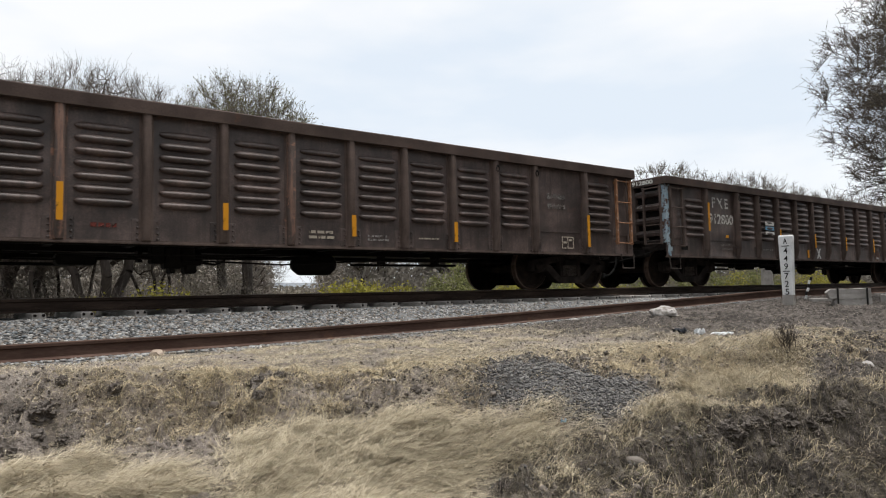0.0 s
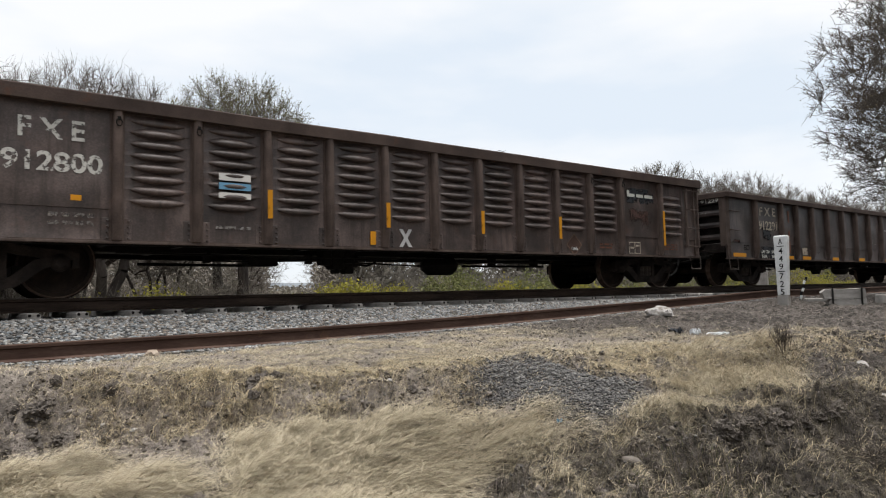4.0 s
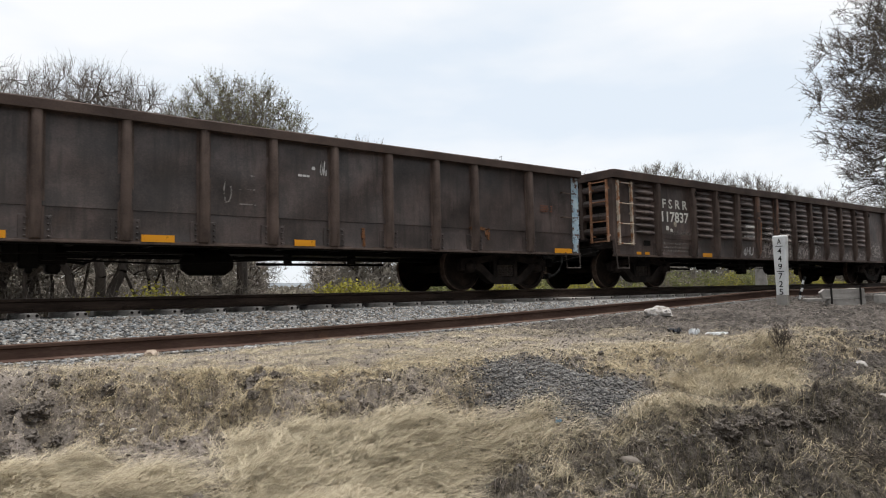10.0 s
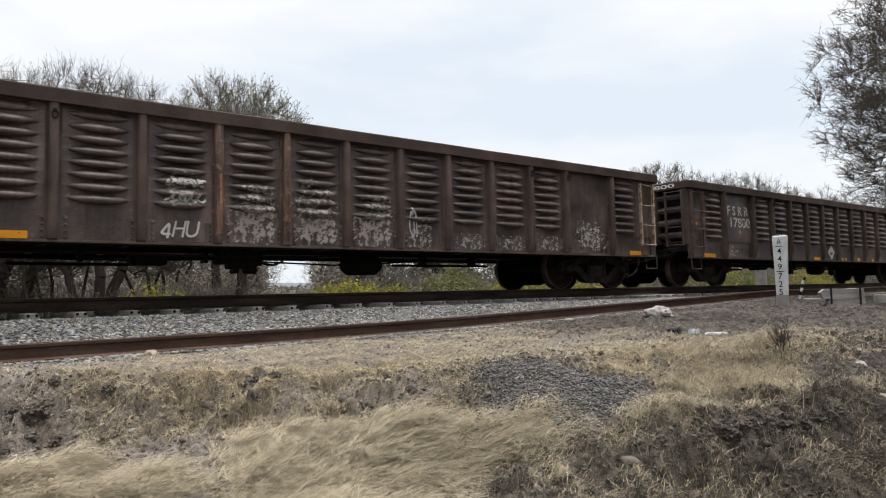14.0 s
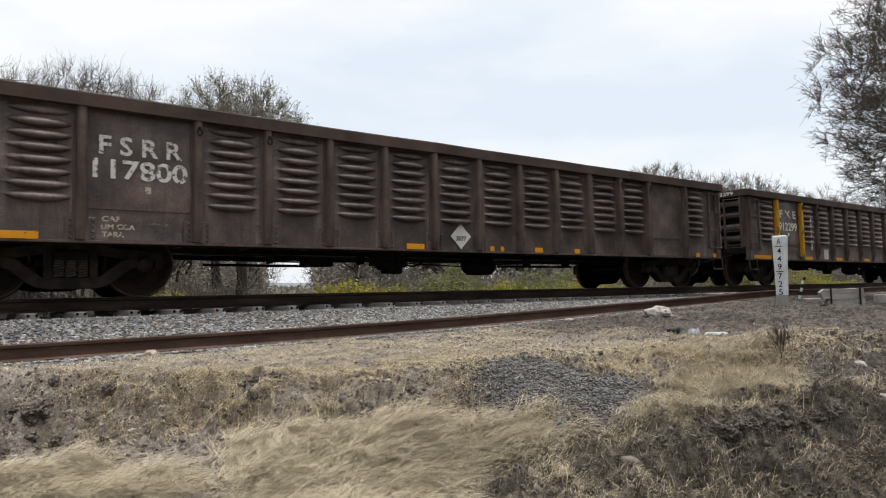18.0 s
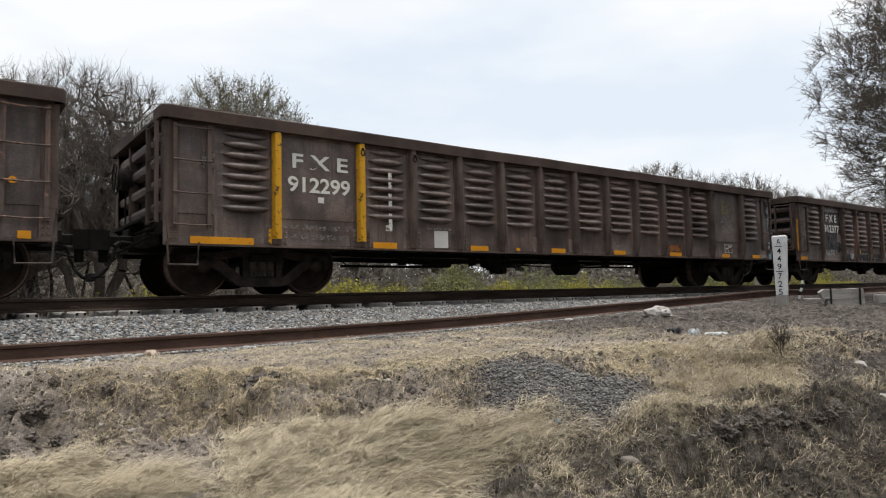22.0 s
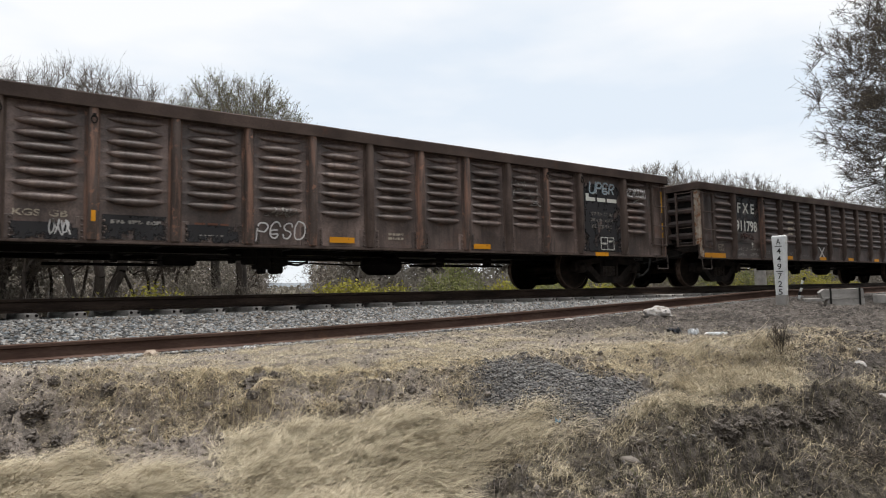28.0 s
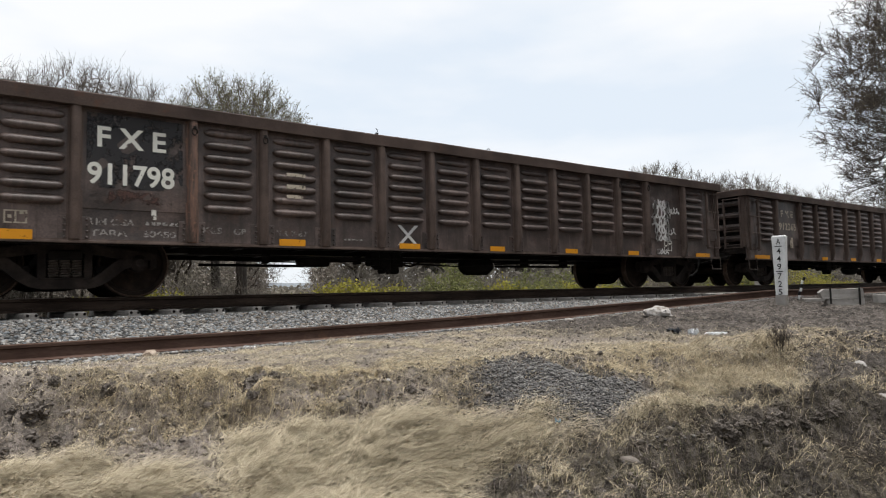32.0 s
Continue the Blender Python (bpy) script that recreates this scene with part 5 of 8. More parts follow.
        if end_text and k == 0:
            part("lettering", text_mesh(end_text, 1.15, 0.10, M["clean_white"]), e, "white lettering across the end of the wagon", m=pose(-half + 0.030, -0.85, 2.24, 0, 0, -90) if flat else pose(-half - 0.073, -0.70, (CHORD0 + TOP) / 2, 0, 0, -90))
            part("small_lettering", bars_mesh(0.8, 0.07, 1, M["dim"], 4, 5), e, m=pose(-half + 0.035, -0.6, 1.93, 0, 0, -90))
        part("end_platform", once(("plat", flat), lambda: end_platform_mesh(half, M["frame_iron"])), root, m=m)
        if not flat:
            em = M[end_ladder or "post"] if k == 0 else M["post"]
            part("end_ladder", once(("end_ladder", em.name), lambda: end_stile_mesh(half, em)), root, m=m)
        c = part("coupler", once(("coupler", flat), lambda: coupler_mesh(half)), root, m=m)
        part("air_hose", once(("hose", flat), lambda: hose_mesh(half)), c)
    part("hand_brake", once(("brake", flat), lambda: brake_wheel_mesh(half)), root)
    part("top_rail", once(("chord", flat), lambda: chord_mesh(half + 0.07, M["chord"])), root)
    for k, x in enumerate(scrap):
        part("scrap_wire", once(("scrap", k % 3, flat), lambda: scrap_mesh(k % 3)), root, "bent scrap wire caught on the top rail", m=pose(x, -SIDE - 0.02, TOP - 0.004, 0, 0, 40 * k))
    part("underframe", once(("under", flat), lambda: underframe_mesh(half)), root)
    part("air_reservoir", once("res", lambda: reservoir_mesh(0.48, 1.30, -0.45, 0.50, 0.19)), root)
    part("brake_valve", once("valve", brake_valve_mesh), root)
    part("brake_rigging", once("rig", brake_rig_mesh), root)
    # trucks
    for tx in (-6.536, 6.536):
        for s in (0, 180):
            f = part("truck_side_frame", once("frame", side_frame_mesh), root, m=pose(tx, 0, 0, 0, 0, s))
            for x, y in ((-0.135, -1.04), (0.0, -1.05), (0.135, -1.04), (-0.07, -0.93), (0.07, -0.93)):
                part("coil_spring", once("spring", spring_mesh), f, m=pose(x, y, 0))
            for x in (-0.888, 0.888):
                part("bearing_cap", once("bearing", bearing_mesh), f, m=pose(x, 0, 0.457))
        part("truck_bolster", once("bolster", bolster_mesh), root, m=pose(tx, 0, 0))
        for x in (-0.888, 0.888):
            ax = part("wheelset", once("axle", axle_mesh), root, m=pose(tx + x, 0, 0.457))
            WHEELSETS.append((ax, tx + x))
            for s in (0, 180):
                part("wheel", once("wheel", wheel_mesh), ax, m=pose(0, -0.7535 if s == 0 else 0.7535, 0, 0, 0, s))
                part("tread", once("rim", rim_mesh), ax, "worn bright running tread", m=pose(0, -0.7535 if s == 0 else 0.7535, 0, 0, 0, s))
    for name, me, x, z, out, *label in marks:
        if name in ("spray_mark", "spray_lettering", "scrape") and not flat:
            for v in me.vertices:
                v.co.y -= rib_relief(x + v.co.x, z + v.co.z, ribs, end_ribs)
        if name == "lettering" and len(me.vertices) < 900:
            for letter in split_letters(me):
                part("letter", letter, root, label[0] if label else "", m=pose(x, -SIDE - out - 0.010, z))
            continue
        ob = part(name, me, root, label[0] if label else "", m=pose(x, -SIDE - out - 0.010, z))
        if name in ("small_lettering", "spray_mark", "lettering", "name_mark"):
            tagged(ob, kind="stuff")
    return root


def scrap_mesh(kind):
    """Bent bits of wire and sheet."""
    bm = bmesh.new()
    rnd = random.Random(70 + kind)
    for _ in range(2 + kind):
        p = Vector((rnd.uniform(-0.1, 0.1), 0, 0.004))
        pts = [p]
        for _ in range(5):
            p = p + Vector((rnd.uniform(-0.05, 0.09), rnd.uniform(-0.03, 0.03), rnd.uniform(-0.03, 0.045)))
            p.z = max(p.z, 0.004)
            pts.append(p)
        tube_bm(bm, pts, 0.006, 4)
    return bm_mesh("scrap_wire", bm, M["frame_iron"])


def mirrored(me):
    me = me.copy()
    me.transform(Matrix.Diagonal((-1, 1, 1, 1)))
    me.flip_normals()
    return me


def end_stile_mesh(half, mat):
    """Ladder on the end wall beside the corner: two stiles and four rungs."""
    bm = bmesh.new()
    for y in (-SIDE + 0.08, -SIDE + 0.54):
        box_bm(bm, -half - 0.10, -half - 0.05, y - 0.02, y + 0.02, 1.0, 2.38)
        for z in (1.15, 2.2):
            box_bm(bm, -half - 0.06, -half + 0.06, y - 0.015, y + 0.015, z - 0.02, z + 0.02)
    for z in (1.02, 1.46, 1.90, 2.34):
        tube_bm(bm, [(-half - 0.09, -SIDE + 0.05, z), (-half - 0.09, -SIDE + 0.57, z)], 0.012)
    return bm_mesh("end_ladder", bm, mat)


WHEELSETS = []
P = RIB_POSTS


def mid(i):
    """Middle of the panel after post i."""
    return (P[i] + P[i + 1]) / 2


def tape(x, w=0.42, h=0.095, z=0.765, mat="amber"):
    return ("reflector", plate_mesh(w, h, M[mat]), x, z, 0.0125, "amber reflective tape")


def post_paint_mesh(h, mat):
    """Paint wrapped over the rounded face of a post."""
    bm = bmesh.new()
    arc = ((-0.066, 0.010), (-0.060, 0.082), (-0.046, 0.112), (-0.022, 0.1225), (0.022, 0.1225), (0.046, 0.112), (0.060, 0.082), (0.066, 0.010))
    rows = [[bm.verts.new((u, 0.1305 - v, z)) for u, v in arc] for z in np.linspace(-h / 2, h / 2, 3)]
    for a, b in zip(rows, rows[1:]):
        for k in range(len(arc) - 1):
            bm.faces.new((a[k], a[k + 1], b[k + 1], b[k]))
    return bm_mesh("post_paint", bm, mat, 40)


def stripe(i, z0, z1):
    return ("stripe", plate_mesh(0.074, z1 - z0, M["amber_stripe"]), P[i], (z0 + z1) / 2, 0.1205, "yellow painted stripe on the post")


def letters(text, x, z, w, h, mat="white", out=0.003):
    return ("lettering", text_mesh(text, w, h, M[mat]), x, z, out, "painted lettering " + text)


# strokes of sprayed characters on a grid of five by five, column then row from the foot; a blank lifts the can
STROKES = {"U": "04 01 10 30 41 44", "P": "00 04 34 43 32 02", "E": "43 34 14 03 01 10 30 41 01 02 32", "R": "00 04 34 43 32 02 22 40", "S": "43 34 14 03 12 32 41 30 10 01", "O": "14 03 01 10 30 41 43 34 14", "4": "30 34 01 41", "H": "00 04  40 44  02 42", "2": "03 14 34 43 00 40", "0": "14 03 01 10 30 41 43 34 14", "6": "34 12 01 10 30 41 32 12"}


def spray_mesh(text, w, h, mat, thick=0.03, lean=0.18):
    """Hand-sprayed characters: uneven strokes with round ends that lean and wander a little."""
    rnd = random.Random(len(text) * 7 + ord(text[0]))
    bm = bmesh.new()
    step = w / len(text)
    for k, ch in enumerate(text):
        rise, size = rnd.uniform(-0.08, 0.08) * h, rnd.uniform(0.85, 1.1)
        for run in STROKES[ch].split("  "):
            pts = []
            for c, r in (tuple(q) for q in run.split()):
                u, v = int(c) / 4 - 0.5 + rnd.uniform(-0.05, 0.05), int(r) / 4 - 0.5 + rnd.uniform(-0.05, 0.05)
                pts.append(Vector((-w / 2 + step * (k + 0.5) + step * 0.82 * u * size + lean * v * h, 0, rise + v * h * size)))
            fine = []
            for a, b in zip(pts, pts[1:]):
                fine += [a.lerp(b, f) for f in (0.0, 0.33, 0.67)]
            fine.append(pts[-1])
            line = [fine[0]] + [(fine[q - 1] + fine[q] * 2 + fine[q + 1]) / 4 for q in range(1, len(fine) - 1)] + [fine[-1]]
            for a, b in zip(line, line[1:]):
                d = b - a
                if d.length < 1e-5:
                    continue
                t = thick * rnd.uniform(0.8, 1.15) / 2
                nrm, e = Vector((-d.z, 0, d.x)).normalized() * t, d.normalized() * t * 0.6
                y = Vector((0, -0.004 - 0.0004 * rnd.random(), 0))
                bm.faces.new([bm.verts.new(v + y) for v in (a - nrm * 0.6 - e, a - nrm, b - nrm, b - nrm * 0.6 + e, b + nrm * 0.6 + e, b + nrm, a + nrm, a + nrm * 0.6 - e)])
    return bm_mesh("spray_lettering", bm, mat)


def spray(text, x, z, w, h, mat="chalk", out=0.004, thick=0.03):
    return ("spray_lettering", spray_mesh(text, w, h, M[mat], thick), x, z, out, "hand-sprayed lettering " + text)


def bars(x, z, w, h, rows, mat="faint", seed=1, words=3):
    return ("small_lettering", bars_mesh(w, h, rows, M[mat], seed, words), x, z, 0.003)


def name_mark_mesh(w, h, mat, upward=False):
    """A worn mark on one line as plain shapes: one tall block and three long ones."""
    bm = bmesh.new()
    for at, wide, tall in ((0.0, 0.09, 0.9), (0.09, 0.20, 0.5), (0.36, 0.26, 0.5), (0.68, 0.32, 0.5)):
        u0, u1, v1 = -w / 2 + w * at, -w / 2 + w * (at + wide), h * (tall - 0.5)
        outline = [(u0, -h * 0.42), (u1, -h * 0.42), (u1, v1), (u0, v1)]
        if upward:
            outline = [(-v, q) for q, v in outline]
        front, back = ([bm.verts.new((q, y, v)) for q, v in outline] for y in (-0.0035, 0.0))
        bm.faces.new(front)
        n = len(outline)
        for k in range(n):
            bm.faces.new((front[k], back[k], back[(k + 1) % n], front[(k + 1) % n]))
    bmesh.ops.recalc_face_normals(bm, faces=bm.faces)
    return bm_mesh("name_mark", bm, mat)


def name_mark(x, z, w, h, mat, upward=False, out=0.003):
    return ("name_mark", name_mark_mesh(w, h, M[mat], upward), x, z, out, "worn name mark in plain shapes")


def scrawl(x, z, w, h, seed, mat="chalk", strokes=4, thick=0.022):
    return ("spray_mark", scrawl_mesh(w, h, seed, M[mat], strokes, thick), x, z, 0.004, "looping white spray-paint mark")


def spot(x, z, r, mat="amber", out=0.001):
    bm = bmesh.new()
    prism_bm(bm, [(r * math.cos(k * math.tau / 14), r * math.sin(k * math.tau / 14)) for k in range(14)], -0.0025, 0.002)
    return ("paint_spot", bm_mesh("paint_spot", bm, M[mat]), x, z, out, "round yellow paint spot")


def scrape(x, z, w, h, mat="white_scrape"):
    """Worn-off paint over a ribbed panel, as a thin film on it."""
    nx, nz = max(4, round(w / 0.05)), max(4, round(h / 0.018))
    verts = [(-w / 2 + w * i / nx, -0.003, -h / 2 + h * k / nz) for k in range(nz + 1) for i in range(nx + 1)]
    faces = [(k * (nx + 1) + i, k * (nx + 1) + i + 1, (k + 1) * (nx + 1) + i + 1, (k + 1) * (nx + 1) + i) for k in range(nz) for i in range(nx)]
    return ("scrape", mesh_of("scrape", verts, faces, M[mat]), x, z, 0.004, "pale scraped patch of bare primer")


def patch(x, z, w, h, mat, name="patch", label="", out=0.001):
    return (name, plate_mesh(w, h, M[mat], 0.0025), x, z, out, label)

CARS = []  # (wagon, place of its middle in the train)
L0 = mid(0)
CARS.append((wagon("weathered brown ribbed steel gondola with yellow post stripes and rusty ladders", body="body_dark", ribs=(1.22, 2.18, 7), rusty=(3, 6), ladder="rust", far_ladder="rust", marks=[
    stripe(3, 0.95, 1.42), stripe(5, 0.90, 1.28), stripe(7, 0.88, 1.22), stripe(9, 0.85, 1.20), stripe(12, 0.85, 1.5),
    ("stencil_box", frame_mark_mesh(0.34, 0.24, M["cream"]), mid(11) + 0.2, 0.93, 0.003), bars(mid(11) - 0.1, 1.75, 0.5, 0.4, 2, "faint", 3), bars(mid(6), 0.90, 0.42, 0.16, 2, "cream", 5), bars(mid(7), 0.88, 0.40, 0.12, 2, "dim", 6), bars(mid(8), 0.90, 0.42, 0.05, 1, "cream", 8), bars(mid(3), 0.92, 0.3, 0.1, 1, "red_mark", 9), bars(mid(0), 1.9, 0.9, 0.2, 1, "dim", 3)]), -3, 0.117))
CARS.append((wagon("weathered brown ribbed steel gondola with yellow post stripes and white lettering", ribs=(1.25, 2.32, 8), end_ribs=(1.24, 2.09, 6), scrap=(1.4, 7.4), end_text="F X E  912800", corner="blue_rust", marks=[
    letters("F X E", L0 - 0.02, 2.09, 0.72, 0.255, "white"), letters("912800", L0 + 0.0, 1.68, 1.10, 0.25, "white"),
    stripe(0, 1.35, 2.05), stripe(3, 1.10, 1.52), stripe(5, 1.05, 1.46), stripe(7, 1.02, 1.44), stripe(9, 1.0, 1.44), stripe(12, 0.95, 1.75),
    patch(mid(2), 1.66, 0.46, 0.10, "sticker", "sticker", "white sticker", 0.085), patch(mid(2), 1.53, 0.46, 0.10, "blue", "sticker", "pale blue sticker", 0.085), patch(mid(2), 1.40, 0.46, 0.08, "sticker", "sticker", "white sticker", 0.085),
    patch(mid(4) + 0.28, 0.88, 0.10, 0.22, "amber", "patch", "amber paint splash"), ("cross_mark", cross_mesh(0.26, 0.30, M["chalk"]), mid(5) - 0.1, 0.90, 0.003, "white cross painted on the side"), ("placard", diamond_mesh(0.215, M["rust_plate"]), mid(9), 0.90, 0.003, "rust-brown diamond placard"), ("placard_edge", diamond_mesh(0.232, M["rust_edge"], 0.024), mid(9), 0.90, 0.0065, "rubbed pale edge of the placard"), scrawl(mid(9), 0.82, 0.17, 0.06, 55, "chalk", 3, 0.020), bars(mid(9), 0.97, 0.24, 0.02, 1, "dim", 56, 2),
    patch(mid(11), 2.06, 1.0, 0.34, "grey_patch", "patch", "dark painted strip behind the name"), name_mark(mid(11), 2.10, 0.92, 0.17, "clean_white", out=0.005), patch(mid(11), 1.55, 1.05, 0.62, "rust_wash", "patch", "reddish rubbed area"), bars(mid(10), 0.90, 0.42, 0.14, 2, "red_letter", 57, 2), bars(6.9, 0.93, 0.5, 0.16, 3, "red_letter", 58, 2), ("stencil_box", frame_mark_mesh(0.40, 0.26, M["cream"]), mid(11) - 0.25, 0.88, 0.003), bars(L0 + 0.2, 0.98, 0.5, 0.2, 2, "faint", 7), bars(mid(2), 0.95, 0.5, 0.08, 1, "dim", 8), patch(L0 + 0.25, 1.25, 0.12, 0.07, "amber", "patch", "yellow paint spot"), patch(P[0] - 0.9, 0.92, 0.26, 0.10, "iron", "door_plate", "dark metal card holder")]), -2, 0.051))
FL = (FLAT_POSTS[0] + FLAT_POSTS[1]) / 2


def fmid(i):
    return (FLAT_POSTS[i] + FLAT_POSTS[i + 1]) / 2


CARS.append((wagon("flat-sided grey-brown steel gondola with cream lettering and amber tape", end_text="F X E  912291", scrap=(-1.2, 0.4, 2.6, 4.1, 6.0), flat=True, body="body_flat", far_corner="blue_rust", marks=[
    letters("F X E", FL, 2.02, 0.86, 0.24, "cream"), letters("912291", FL + 0.0, 1.63, 1.00, 0.25, "cream"),
    patch(FL - 0.06, 1.38, 0.42, 0.30, "grey_patch", "patch", "dark grey repainted patch"), patch(FL + 0.1, 1.55, 0.95, 0.10, "grey_patch", "patch", "dark smear over the number"), patch(FL + 0.05, 0.86, 1.2, 0.40, "grey_patch", "patch", "dark repainted patch"),
    letters("LIM  CGA    89000", FL - 0.02, 0.91, 0.80, 0.085, "clean_white", 0.006), letters("TARA        30400", FL - 0.02, 0.78, 0.80, 0.085, "clean_white", 0.006),
    tape(-7.62, 0.62, 0.10, 0.80), tape(fmid(1), 0.44), tape(fmid(2) + 0.1, 0.50), tape(fmid(4), 0.42), tape(fmid(6) - 0.1, 0.42), tape(fmid(8), 0.34), tape(7.7, 0.5),
    name_mark(fmid(1), 1.50, 1.22, 0.20, "red_letter", True), patch(-7.7, 1.15, 0.45, 0.14, "rust_wash", "patch", "faint reddish scuff"), scrawl(FL - 0.55, 1.45, 0.10, 0.16, 15, "cream", 1), patch(fmid(9) + 0.02, 0.88, 0.07, 0.32, "rust_stain", "rust_stain", "rust run below the seam"), patch(fmid(11) + 0.55, 1.13, 0.50, 0.07, "rust_stain", "rust_stain", "rust run along the seam"), patch(fmid(11) + 0.75, 1.02, 0.12, 0.20, "rust_stain", "rust_stain", "rust run below the seam"), patch(fmid(7) + 0.05, 1.72, 0.34, 0.02, "dim", "scratch", "pale scratch"), patch(fmid(7) + 0.10, 1.52, 0.26, 0.016, "dim", "scratch", "pale scratch"), patch(fmid(7) + 0.12, 1.30, 0.24, 0.016, "dim", "scratch", "pale scratch"), scrawl(fmid(7) - 0.18, 1.5, 0.14, 0.42, 411, "dim", 1, 0.016), scrawl(fmid(8) + 0.32, 1.93, 0.10, 0.26, 412, "chalk", 2, 0.012), patch(fmid(8) + 0.16, 1.93, 0.05, 0.05, "chalk", "paint_spot", "white paint spot"), bars(7.25, 1.60, 0.34, 0.14, 4, "red_letter", 16, 1), patch(fmid(2) + 0.02, 0.96, 0.30, 0.20, "cream", "patch", "faded pale patch"), bars(fmid(8), 1.8, 0.2, 0.06, 1, "chalk", 2), ("stencil_box", frame_mark_mesh(0.26, 0.13, M["iron"]), -7.25, 1.0, 0.003)]), -1, 0.085))
CARS.append((wagon("dark brown ribbed gondola with white lettering and chipped pale ladders", rusty=(4, 5), ladder="white_rust", far_ladder="white_rust", end_ladder="rust", marks=[
    letters("F S R R", L0, 1.96, 1.0, 0.22, "clean_white"), letters("117837", L0, 1.65, 1.08, 0.25, "clean_white"),
    patch(L0 - 0.33, 1.38, 0.10, 0.10, "sticker", "sticker", "small white sticker"), patch(L0 - 0.18, 1.33, 0.09, 0.08, "sticker", "sticker", "small white sticker"), patch(L0 - 0.02, 1.48, 0.11, 0.12, "cream", "sticker", "small pale sticker"),
    bars(L0 + 0.1, 1.28, 0.95, 0.16, 1, "faint", 3), bars(L0, 0.93, 1.05, 0.26, 3, "faint", 4, 4), tape(P[0] - 0.75, 0.16, 0.06), tape(P[0] - 0.45, 0.16, 0.06), tape(mid(1) + 0.05, 0.40),
    spray("4HU", mid(3) - 0.02, 0.90, 0.52, 0.22, "chalk"), bars(mid(4), 0.98, 0.6, 0.08, 1, "faint", 21), bars(mid(5), 0.95, 0.7, 0.16, 1, "dim", 22, 4),
    patch(P[4], 1.45, 0.03, 0.5, "rust", "rust_streak", "orange rust streak", 0.1205), patch(mid(11) + 0.05, 1.0, 1.1, 0.55, "scuff", "scuff", "pale scraped patch"), *[scrape(mid(k) + o, z, w, h, m) for k, o, z, w, h, m in ((4, 0.0, 1.02, 0.84, 0.60, "white_scrape"), (4, 0.05, 1.38, 0.70, 0.56, "thin_scrape"), (5, 0.0, 0.95, 0.86, 0.46, "white_scrape"), (5, 0.0, 1.30, 0.84, 0.80, "thin_scrape"), (6, 0.0, 1.02, 0.86, 0.60, "white_scrape"), (6, 0.08, 1.40, 0.70, 0.40, "thin_scrape"), (7, -0.1, 0.98, 0.60, 0.52, "thin_scrape"), (8, 0.0, 0.88, 0.80, 0.30, "thin_scrape"), (9, 0.0, 0.88, 0.80, 0.30, "thin_scrape"), (10, 0.0, 0.90, 0.80, 0.34, "thin_scrape"), (11, 0.05, 1.10, 1.0, 0.70, "thin_scrape"), (3, 0.0, 1.45, 0.55, 0.5, "thin_scrape"))], scrawl(mid(3) + 0.05, 1.55, 0.5, 0.12, 401, "chalk", 4, 0.03), scrawl(mid(3) + 0.05, 1.33, 0.5, 0.10, 402, "chalk", 4, 0.03), scrawl(mid(5), 1.65, 0.9, 0.35, 403, "scuff", 4, 0.03), scrawl(mid(6) + 0.2, 1.30, 0.8, 0.6, 404, "scuff", 3, 0.026), scrawl(mid(7) - 0.25, 1.15, 0.16, 0.6, 405, "chalk", 1, 0.018), tape(7.3, 0.4), patch(P[0] - 0.42, 1.0, 0.24, 0.12, "iron", "card_holder", "dark metal card holder")]), 0, 0.0))
CARS.append((wagon("dark brown ribbed gondola with faded white lettering and a diamond placard", ladder="rusty_post", ribs=(1.25, 2.32, 8), end_text="117800", far_ladder="rusty_post", marks=[
    letters("F S R R", L0, 1.96, 1.03, 0.25, "white"), letters("117800", L0, 1.65, 1.17, 0.26, "white"), patch(L0 + 0.08, 1.40, 0.07, 0.09, "cream", "sticker", "small pale sticker"), letters("CAP", L0 - 0.36, 1.00, 0.22, 0.07, "cream"), letters("LIM CGA", L0 - 0.28, 0.90, 0.40, 0.07, "cream"), letters("TARA", L0 - 0.34, 0.80, 0.26, 0.07, "cream"), bars(L0 + 0.2, 0.95, 0.3, 0.06, 1, "faint", 4), spot(-7.72, 1.55, 0.042),
    ("placard", diamond_mesh(0.23, M["sticker"]), mid(5) + 0.08, 0.97, 0.003, "white diamond placard"), letters("3077", mid(5) + 0.08, 0.93, 0.24, 0.085, "sign_black", 0.0105),
    bars(mid(5) + 0.08, 1.055, 0.20, 0.085, 1, "sign_black", 5, 6), tape(mid(4) + 0.1, 0.36), tape(mid(6) - 0.2, 0.10, 0.09), tape(mid(6) + 0.05, 0.08, 0.09), tape(mid(7), 0.22), tape(mid(8) + 0.1, 0.16), tape(P[0] - 0.7, 0.5), tape(7.0, 0.16), tape(7.75, 0.14),
    spot(7.62, 1.42, 0.045), bars(mid(11), 0.95, 0.6, 0.06, 1, "faint", 6)]), 1, 0.0))
